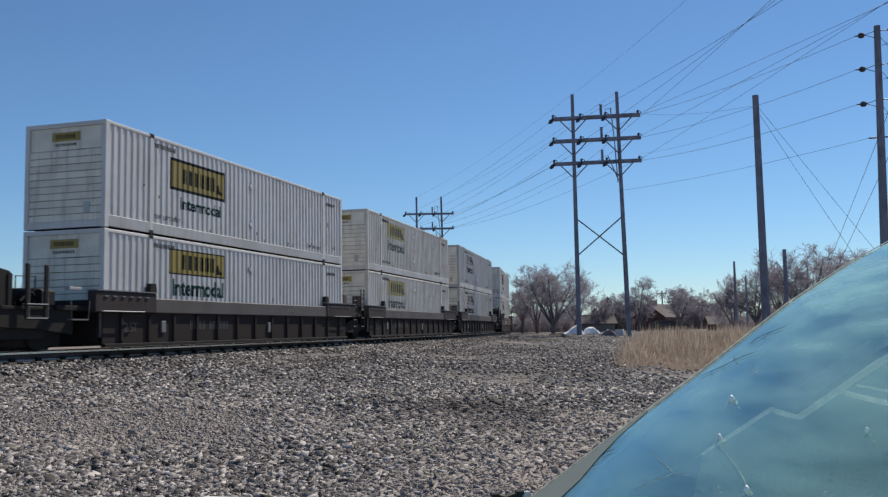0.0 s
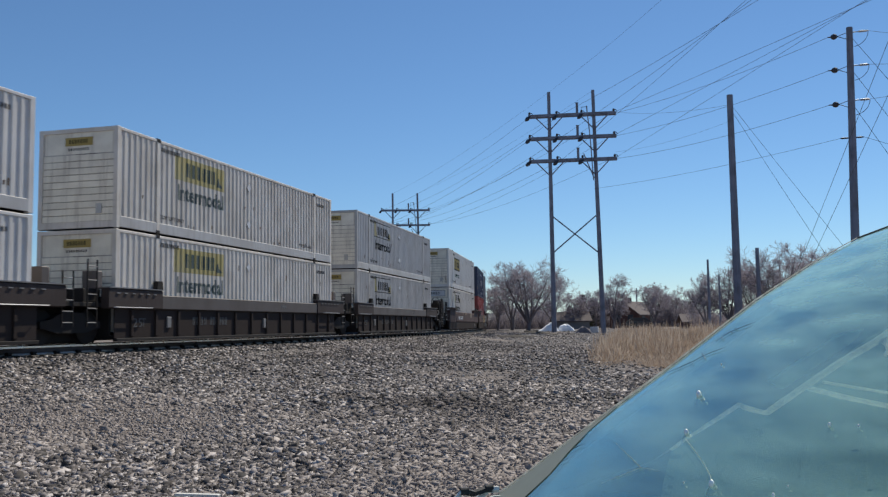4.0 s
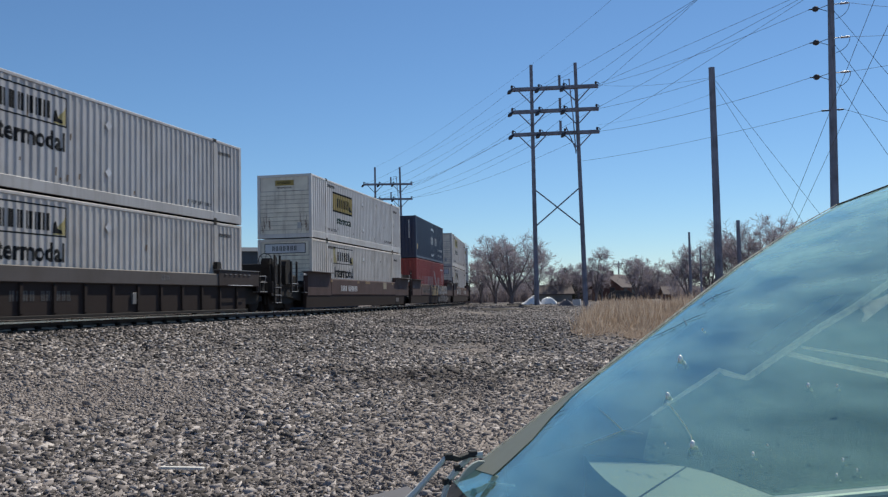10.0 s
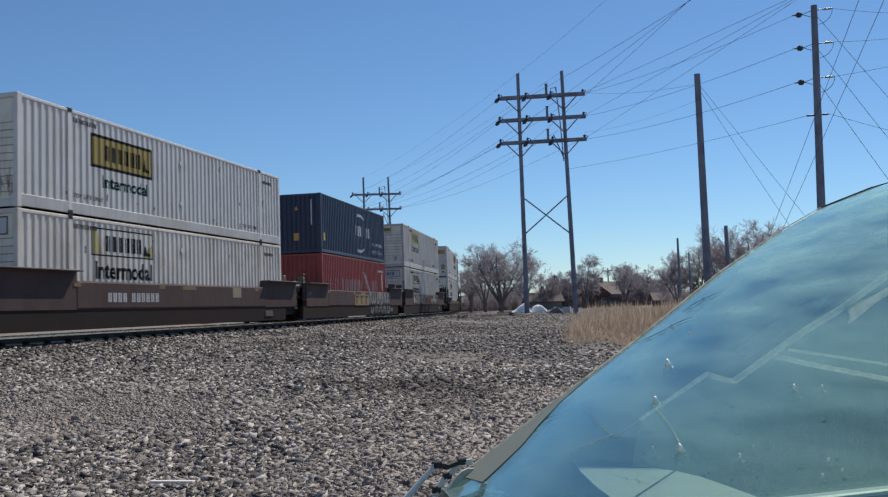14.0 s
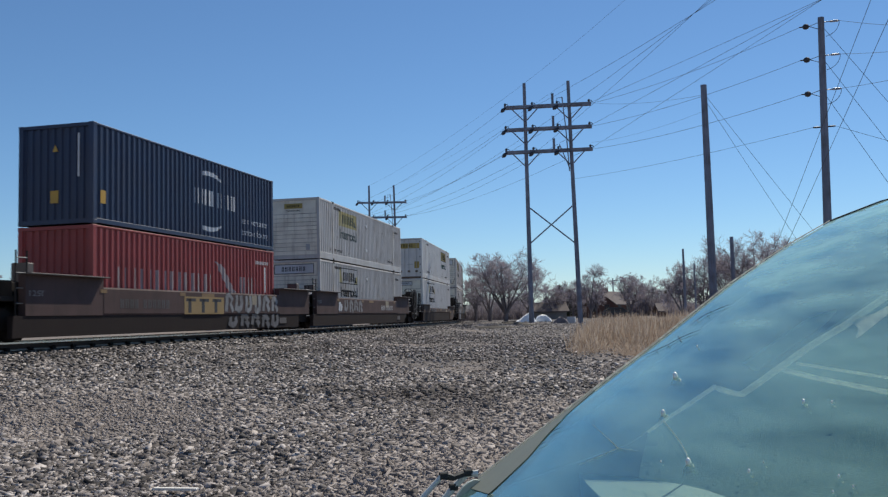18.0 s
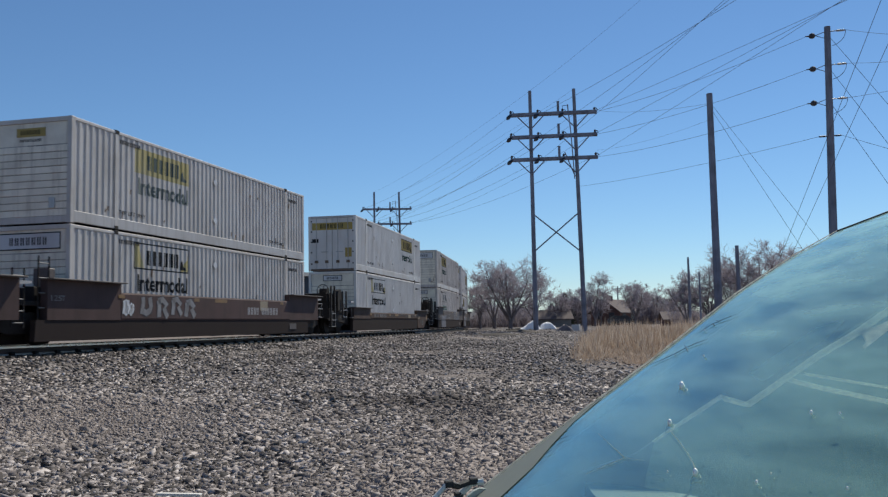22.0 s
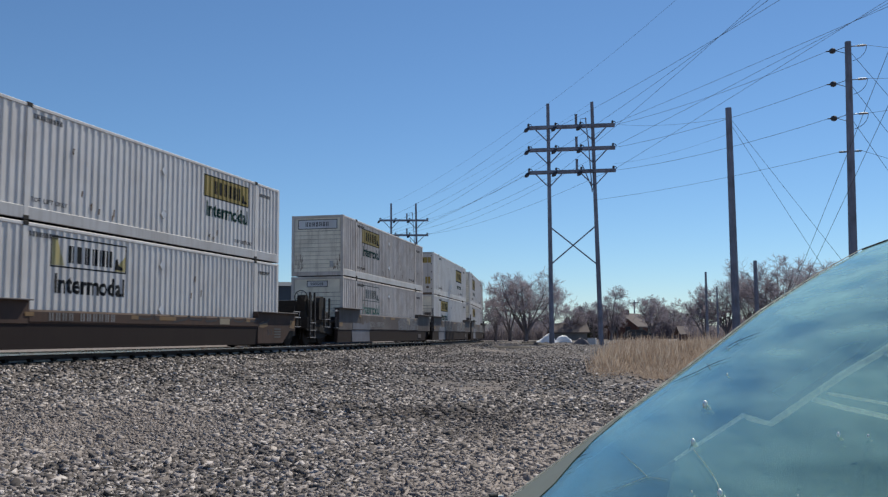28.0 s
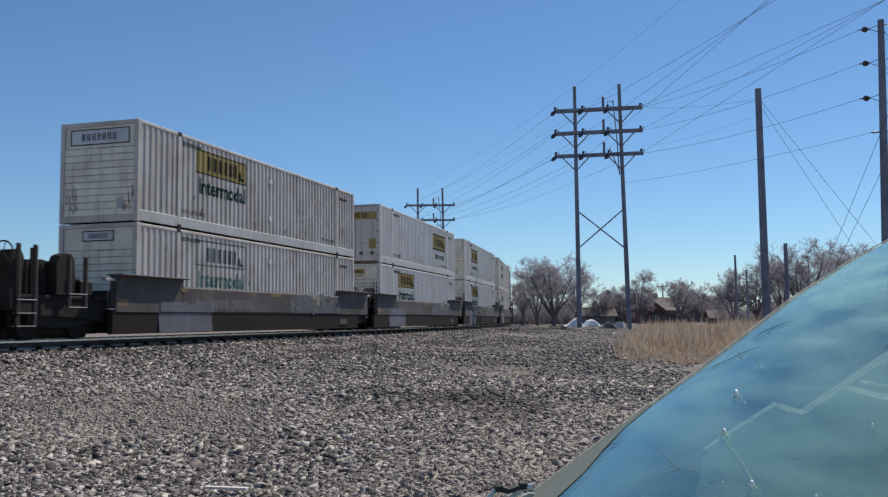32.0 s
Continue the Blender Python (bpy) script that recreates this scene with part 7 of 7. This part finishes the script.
        for u0, u1, n in ((-0.05, 1.58, "front_door"), (1.60, 2.7, "rear_door")):
            d = part(n, Mesh().prism([(-u0 - 0.02, 0.34), (-u1 + 0.01, 0.34), (-u1 + 0.01, 0.862), (-u0 - 0.02, 0.862)], x0 + 0.02 * s, x0 + 0.11 * s, "x"), CARPAINT, c)
            part("door_handle", Mesh().box(min(x0 + 0.11 * s, x0 + 0.135 * s), max(x0 + 0.11 * s, x0 + 0.135 * s), -u1 + 0.12, -u1 + 0.30, 0.80, 0.83, 0.005), TRIM, d)
            part("belt_strip", Mesh().box(min(x0 + 0.0 * s, x0 + 0.018 * s), max(x0, x0 + 0.018 * s), -u1, -u0, 0.866, 0.873), CHALK, d, "pale belt strip")
        part("sill_panel", Mesh().box(min(x0 + 0.02 * s, x0 + 0.1 * s), max(x0 + 0.02 * s, x0 + 0.1 * s), -2.7, 0.05, 0.22, 0.335, 0.02), TRIM, c)
        o = [(0.06, 0.30), (0.25, 0.30)] + [(0.62 + 0.36 * math.cos(a), 0.33 + 0.36 * math.sin(a)) for a in np.linspace(math.pi, 0, 9)] + [(1.25, 0.32), (1.28, 0.62), (0.9, 0.80), (0.06, 0.94)]
        part("front_fender", Mesh().prism(o, x0 - 0.02 * s, x0 + 0.11 * s, "x"), CARPAINT, c)
        o = [(-2.72, 0.30), (-2.62, 0.30)] + [(-2.95 + 0.36 * math.cos(a), 0.33 + 0.36 * math.sin(a)) for a in np.linspace(0, math.pi, 9)] + [(-3.6, 0.35), (-3.65, 0.85), (-2.72, 0.95)]
        part("rear_fender", Mesh().prism(o, x0 - 0.02 * s, x0 + 0.11 * s, "x"), CARPAINT, c)
        for yy in (0.62, -2.95):
            w = part("wheel", Mesh().lathe([(0.18, x0 + 0.09 * s), (0.30, x0 + 0.10 * s), (0.325, x0 + 0.06 * s), (0.325, x0 - 0.08 * s), (0.29, x0 - 0.11 * s), (0.18, x0 - 0.10 * s)], "x", 24, (0, yy, 0.325)), TRIM, c, "black tyre")
            part("rim", Mesh().lathe([(0.03, x0 + 0.105 * s), (0.17, x0 + 0.085 * s), (0.19, x0 + 0.095 * s), (0.19, x0 - 0.05 * s)], "x", 20, (0, yy, 0.325)), STEEL, w)
    hx = [0.0 - 1.46 * i / 8 for i in range(9)]
    part("bonnet", sheet([[(x, y + 0.5 * screen_bulge(x), z + 0.03 * screen_bulge(x) / 0.075) for x in hx] for y, z in ((0.10, 0.925), (0.4, 0.895), (0.8, 0.84), (1.1, 0.76), (1.25, 0.66))], 0.02), CARPAINT, c, "pewter bonnet", smooth=True)
    part("cowl_panel", sheet([[(x, y + screen_bulge(x) * 0.9, z) for x in hx] for y, z in ((-0.01, 0.968), (0.05, 0.925), (0.11, 0.912))], 0.015), TRIM, c, "black cowl panel under the wipers")
    part("front_bumper", Mesh().prism([(1.2, 0.25), (1.36, 0.3), (1.38, 0.55), (1.24, 0.66), (1.15, 0.6)], -1.5, 0.04, "x"), CARPAINT, c)
    part("boot", Mesh().prism([(-2.7, 0.35), (-3.7, 0.38), (-3.72, 0.8), (-3.6, 0.95), (-2.72, 0.96)], -1.44, -0.02, "x"), CARPAINT, c)
    part("underbody", Mesh().box(-1.44, -0.02, -3.5, 1.1, 0.22, 0.34), TRIM, c)
    part("rear_window", sheet([[(x, -u + 0.3 * screen_bulge(x), z) for x in hx] for u, z in ((2.75, 1.385), (3.1, 1.16), (3.3, 0.97))], 0.005), GLASS, c, smooth=True).visible_shadow = False
    part("dashboard", Mesh().prism([(0.0, 0.945), (-0.10, 0.985), (-0.24, 1.005), (-0.31, 1.0), (-0.36, 0.97), (-0.39, 0.90), (-0.36, 0.55), (0.0, 0.55)], -1.42, -0.455, "x"), DASH, c, "pale sunlit dashboard", smooth=False)
    # outline of the dash's sunlit patch, traced to fit the camera's view
    edge = [(-0.023, -0.252), (-0.062, -0.286), (-0.103, -0.319), (-0.153, -0.346), (-0.201, -0.365), (-0.263, -0.374), (-0.329, -0.37), (-0.45, -0.36), (-0.45, -0.145), (-0.387, -0.157), (-0.255, -0.184), (-0.126, -0.218)]
    part("dash_end_pad", Mesh().prism(edge, 0.92, 1.0, "z"), DASH, c, "pale pad shaped like the sunlit patch of the dashboard")
    part("dash_seam", Mesh().tube([(-0.201, -0.365, 1.001), (-0.40, -0.16, 1.001)], 0.0015, 5), TRIM, c)
    wheel = Mesh().tube([(-1.08 + 0.18 * math.cos(a), -0.55 - 0.07 * math.sin(a), 0.90 + 0.17 * math.sin(a)) for a in np.linspace(0, 2 * math.pi, 25)], 0.015, 6)
    part("steering_wheel", wheel, TRIM, c)
    for x in (-0.37, -1.08):
        seat = part("front_seat", Mesh().box(x - 0.25, x + 0.25, -1.35, -0.85, 0.42, 0.60, 0.05), CLOTH, c, "grey cloth front seat")
        part("seat_back", Mesh().prism([(-1.30, 0.55), (-1.45, 0.55), (-1.60, 1.12), (-1.50, 1.14)], x - 0.24, x + 0.24, "x"), CLOTH, seat)
        part("headrest", Mesh().prism([(-1.53, 1.17), (-1.62, 1.17), (-1.66, 1.36), (-1.57, 1.37)], x - 0.13, x + 0.13, "x"), CLOTH, seat)
    part("rear_bench", Mesh().box(-1.36, -0.1, -2.3, -1.95, 0.42, 0.62, 0.05).prism([(-2.3, 0.5), (-2.5, 0.5), (-2.62, 1.1), (-2.52, 1.12)], -1.36, -0.1, "x"), CLOTH, c)
    part("mirror", Mesh().box(-0.86, -0.62, -0.66, -0.62, 1.27, 1.34, 0.015), TRIM, c, "inside mirror")
    # wiper at the foot of the screen
    w = part("wiper_arm", Mesh().tube([(-0.079, 0.13, 0.935), (-0.081, 0.091, 0.971), (-0.083, 0.065, 0.998), (-0.085, 0.036, 1.027)], [0.008, 0.006, 0.005, 0.004], 6), CHALK, c, "grey wiper arm")
    part("wiper_blade", Mesh().tube([(-0.066, -0.036, 1.022), (-0.060, -0.016, 1.021), (-0.056, 0.006, 1.000), (-0.054, 0.026, 0.979), (-0.056, 0.036, 0.950)], 0.006, 6), CHALK, w, "worn grey wiper blade")
    for p in ((-0.062, -0.018, 1.024), (-0.056, 0.008, 1.0), (-0.054, 0.028, 0.977), (-0.085, 0.034, 1.026)):
        part("wiper_joint", Mesh().box(p[0] - 0.006, p[0] + 0.006, p[1] - 0.007, p[1] + 0.007, p[2] - 0.006, p[2] + 0.006, 0.002), TRIM, w, "black joint")
    part("wiper_link", Mesh().tube([(-0.085, 0.034, 1.026), (-0.07, 0.012, 1.018), (-0.062, -0.018, 1.024)], 0.006, 5), TRIM, w)
    part("edge_seal", Mesh().tube([(0.001, -u, z + 0.001) for u, z in SCREEN[6:]], 0.0025, 6), TRIM, g, "thin black rubber edge")
    # cracks in the screen
    part("crack", Mesh().tube([(-0.421, -0.205, 1.143), (-0.481, -0.185, 1.134), (-0.533, -0.167, 1.125), (-0.571, -0.152, 1.117), (-0.594, -0.14, 1.11)], 0.0005, 4), HAZE, g, "curved crack in the glass")
    # white beads and crescents stand in for sun glints on the chips
    for p, r in (((-0.293, -0.305, 1.194), 1.0), ((-0.401, -0.218, 1.149), 0.8), ((-0.594, -0.14, 1.11), 0.8), ((-0.231, -0.387, 1.239), 0.35), ((-0.669, -0.258, 1.186), 0.45), ((-0.714, -0.145, 1.117), 0.4), ((-0.836, -0.166, 1.129), 0.3), ((-0.864, -0.159, 1.124), 0.25), ((-0.848, -0.148, 1.117), 0.25), ((-0.719, -0.161, 1.127), 0.2), ((-0.54, -0.132, 1.104), 0.25), ((-0.715, -0.262, 1.189), 0.3)):
        part("chip", Mesh().lathe([(0.0008 * r, -0.006 * r), (0.0028 * r, -0.004 * r), (0.0042 * r, 0.0), (0.0038 * r, 0.004 * r), (0.001 * r, 0.0075 * r)], "z", 12, p), SPARK, g, "glinting stone chip", smooth=True)
        if r > 0.7:
            tail = [(p[0] - 0.002, p[1], p[2]), (p[0] + 0.003, p[1] + 0.004, p[2] - 0.007), (p[0] + 0.001, p[1] + 0.007, p[2] - 0.013), (p[0] - 0.004, p[1] + 0.009, p[2] - 0.017)]
            part("chip_tail", Mesh().tube(tail, [0.0012, 0.0010, 0.0008, 0.0004], 5), HAZE, g, "milky crescent below the chip")
    star = [(-0.397, -0.144, 1.102), (-0.211, -0.192, 1.115), (-0.327, -0.162, 1.108), (-0.455, -0.145, 1.106), (-0.343, -0.106, 1.073)]
    for q, r in zip(star[1:], (0.0004, 0.0007, 0.0003, 0.0006)):
        m = tuple((a + b) / 2 for a, b in zip(star[0], q))
        part("crack", Mesh().tube([star[0], m, q], [r, r * 0.8, r * 0.3], 4), HAZE, g, "star-shaped crack in the glass")
    # reflected twigs near the screen's edge, built as dark tubes with short spurs
    lines = [[(-0.033, -0.392, 1.216), (-0.059, -0.404, 1.227), (-0.086, -0.415, 1.238), (-0.104, -0.43, 1.25), (-0.13, -0.437, 1.259), (-0.159, -0.442, 1.266)],
             [(-0.08, -0.471, 1.274), (-0.078, -0.487, 1.284), (-0.086, -0.499, 1.293), (-0.101, -0.504, 1.298), (-0.126, -0.508, 1.305), (-0.146, -0.514, 1.311)],
             [(-0.075, -0.169, 1.084), (-0.084, -0.179, 1.092), (-0.108, -0.185, 1.10)], [(-0.098, -0.138, 1.068), (-0.107, -0.142, 1.072), (-0.116, -0.147, 1.077)]]
    for ln in lines:
        part("scratch", Mesh().tube(ln, [0.0003] + [0.0006] * (len(ln) - 2) + [0.0002], 4), REFLECTED, g, "dark branching tube standing in for reflected twigs")
    for a, b in ((lines[0][1], (-0.076, -0.397, 1.2245)), (lines[0][2], (-0.101, -0.407, 1.2355)), (lines[0][3], (-0.127, -0.418, 1.2445)), (lines[0][3], (-0.085, -0.438, 1.253)), (lines[1][1], (-0.092, -0.477, 1.28)), (lines[1][2], (-0.108, -0.49, 1.291)), (lines[1][3], (-0.085, -0.51, 1.3))):
        part("scratch", Mesh().tube([a, b], [0.0005, 0.0011], 4), REFLECTED, g, "dark branching tube standing in for reflected twigs")
    return c


make_car()

# ---------------------------------------------------------------- loose stones
def stone_shape(rng, n):
    """n angular flakes with four-cornered tops, unit size; the first four points are the top."""
    a = np.array([0.0, 1.4, 3.1, 4.6])[None] + rng.uniform(-0.5, 0.5, (n, 4))
    r = rng.uniform(0.6, 1.25, (n, 4))
    long = rng.uniform(0.8, 1.45, (n, 1))
    tip = rng.normal(0, 0.30, (n, 2))
    x, y = r * np.cos(a) * long, r * np.sin(a) / long ** 0.5
    top = np.stack([x, y, 0.28 + tip[:, :1] * x + tip[:, 1:] * y + rng.uniform(-0.1, 0.1, (n, 4))], 2)
    low = np.stack([x * 1.05, y * 1.05, rng.uniform(-0.6, -0.3, (n, 4))], 2)
    low[:, :, :2] += rng.uniform(-0.25, 0.25, (n, 1, 2))
    v = np.concatenate([top, low], 1)
    yaw = rng.uniform(0, 2 * math.pi, n)[:, None]
    c, s = np.cos(yaw), np.sin(yaw)
    return np.stack([v[:, :, 0] * c - v[:, :, 1] * s, v[:, :, 0] * s + v[:, :, 1] * c, v[:, :, 2]], 2)


SHARD = [(0, 1, 2), (0, 2, 3), (0, 4, 5, 1), (1, 5, 6, 2), (2, 6, 7, 3), (3, 7, 4, 0)]
CORNERS = np.array([i for q in SHARD for i in q])
STARTS = np.array([0, 3, 6, 10, 14, 18])


def scatter_stones():
    rng = np.random.default_rng(4)
    spots = []
    for lo, hi, count, size in ((4.6, 9.0, 70000, 0.0172), (9.0, 14.0, 64000, 0.022), (14.0, 22.0, 52000, 0.030), (22.0, 45.0, 36000, 0.044), (45.0, 85.0, 18000, 0.065)):
        a = np.radians(rng.uniform(-46.5, -4 + (2 if lo > 14 else 0), count) - np.abs(rng.normal(0, 1.0, count)))
        d = np.sqrt(rng.uniform(lo * lo, hi * hi, count))
        s = size * rng.lognormal(0, 0.36, count)
        spots.append(np.stack([d * np.sin(a), d * np.cos(a), s], 1))
    a, d = np.radians(rng.uniform(-6, 20, 7000)), np.sqrt(rng.uniform(36, 900, 7000))
    spots.append(np.stack([d * np.sin(a), d * np.cos(a), 0.012 * rng.lognormal(0, 0.6, 7000)], 1))
    side = rng.uniform(1.15, 4.6, 26000)
    run = rng.uniform(10, 75, 26000)
    mid = np.array([on_line(v) for v in run])
    spots.append(np.stack([mid[:, 0] + side * np.cos(mid[:, 2]), mid[:, 1] + side * np.sin(mid[:, 2]), 0.05 * rng.lognormal(0, 0.4, 26000)], 1))
    p = np.concatenate(spots)
    off = from_track(p[:, 0], p[:, 1])
    p = p[(off > 1.12) & ((off < np.interp(p[:, 1], [0, 14, 26, 60, 90], [30, 26, 16, 15, 16]) + rng.normal(0, 1.5, len(p))) | (rng.random(len(p)) < 0.12)) & (rng.random(len(p)) > 0.5 * worn(p[:, 0], p[:, 1])) & (rng.random(len(p)) > 0.75 * np.clip((verge(p[:, 0], p[:, 1]) + 2.6) / 3.4, 0, 1))]
    off = from_track(p[:, 0], p[:, 1])
    z = ground_height(p[:, 0], p[:, 1]) + p[:, 2] * rng.uniform(0.0, 0.6, len(p))
    p[:, 2] *= 1 - 0.35 * worn(p[:, 0], p[:, 1])
    z = np.where(off < 1.5, np.minimum(z, 0.67), z)
    p[:, 2] = np.minimum(p[:, 2], 0.055)
    v = stone_shape(rng, len(p)) * p[:, 2][:, None, None]
    v[:, :, 2] *= np.interp(np.hypot(p[:, 0], p[:, 1]), [6, 14, 30], [1.0, 0.85, 0.62])[:, None]
    v += np.stack([p[:, 0], p[:, 1], z], 1)[:, None, :]
    f = CORNERS[None] + (np.arange(len(p)) * 8)[:, None]
    me = bpy.data.meshes.new("ballast")
    me.vertices.add(len(p) * 8)
    me.vertices.foreach_set("co", v.ravel())
    nf = len(p) * 6
    me.loops.add(len(p) * 22)
    me.loops.foreach_set("vertex_index", f.ravel().astype(np.int32))
    me.polygons.add(nf)
    me.polygons.foreach_set("loop_start", (STARTS[None] + (np.arange(len(p)) * 22)[:, None]).ravel().astype(np.int32))
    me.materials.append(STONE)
    me.update(calc_edges=True)
    # dark patches stand in for shaded slopes, fading out to the right of the view
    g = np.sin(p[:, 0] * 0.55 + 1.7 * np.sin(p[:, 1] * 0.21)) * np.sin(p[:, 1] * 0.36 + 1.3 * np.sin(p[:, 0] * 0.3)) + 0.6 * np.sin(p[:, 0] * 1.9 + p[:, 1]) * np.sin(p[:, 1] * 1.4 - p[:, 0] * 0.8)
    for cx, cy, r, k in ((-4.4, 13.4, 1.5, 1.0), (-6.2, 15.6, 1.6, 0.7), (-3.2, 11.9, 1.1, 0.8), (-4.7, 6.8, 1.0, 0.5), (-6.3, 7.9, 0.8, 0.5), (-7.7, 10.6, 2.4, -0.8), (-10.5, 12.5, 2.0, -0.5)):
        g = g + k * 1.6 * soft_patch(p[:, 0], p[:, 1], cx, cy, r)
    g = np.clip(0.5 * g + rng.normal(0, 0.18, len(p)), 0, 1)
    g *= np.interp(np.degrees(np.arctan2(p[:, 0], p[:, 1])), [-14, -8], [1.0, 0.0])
    me.attributes.new("slope_shade", "FLOAT", "POINT").data.foreach_set("value", np.repeat(g, 8).astype(np.float32))
    dust = sum(k * soft_patch(p[:, 0], p[:, 1], cx, cy, r) for cx, cy, r, k in ((-7.7, 10.6, 2.4, 0.6), (-9.6, 11.8, 2.0, 0.5), (-8.0, 9.0, 1.2, 0.4), (-1.8, 9.6, 1.6, 0.9), (-1.2, 7.4, 1.4, 0.9), (-2.2, 12.5, 1.5, 0.7), (-2.4, 7.0, 1.0, 0.5), (-4.6, 20.0, 3.0, 0.3)))
    dust = np.clip(dust * rng.uniform(0.4, 1.2, len(p)), 0, 0.8)
    me.attributes.new("dust", "FLOAT", "POINT").data.foreach_set("value", np.repeat(dust, 8).astype(np.float32))
    me.update(calc_edges=True)
    me.validate()
    tagged(new("ballast", me), "loose angular grey and pinkish ballast stones", "gravel", kind="stuff")


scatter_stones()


def single_stones():
    """The nearest large stones, each a piece of its own on the ground."""
    rng = np.random.default_rng(12)
    shapes = []
    for v in stone_shape(rng, 10):
        me = bpy.data.meshes.new("stone")
        me.from_pydata(v.tolist(), [], SHARD)
        me.materials.append(STONE)
        shapes.append(me)
    ground = bpy.data.objects["ground"]
    for i in range(280):
        d, a = 5.2 + 4.5 * rng.random() ** 1.3, radians(rng.uniform(-46, -12))
        x, y = d * math.sin(a), d * math.cos(a)
        ob = new("stone", shapes[i % 10])
        ob.parent = ground
        s = rng.uniform(0.022, 0.036)
        ob.matrix_basis = Matrix.Translation((x, y, ground_at(x, y) + s * 0.6)) @ Matrix.Rotation(rng.uniform(0, 6.28), 4, "Z") @ Matrix.Diagonal((s, s, s, 1))


single_stones()


def plank():
    x0, y0 = polar(-34.25, 7.757)
    x1, y1 = polar(-31.7, 7.579)
    m = Mesh().box(-0.19, 0.19, -0.024, 0.022, 0.0, 0.018, 0.004)
    z = ground_at((x0 + x1) / 2, (y0 + y1) / 2) + 0.055
    solid("wood_strip", m, surface("bleached_wood", (0.82, 0.78, 0.72), 0.8, dirt=(0.4, 0.33, 0.26)), "pale bleached wood strip lying on the stones", "debris",
          at=Matrix.Translation(((x0 + x1) / 2, (y0 + y1) / 2, z)) @ Matrix.Rotation(math.atan2(y1 - y0, x1 - x0), 4, "Z"))


plank()

motions()
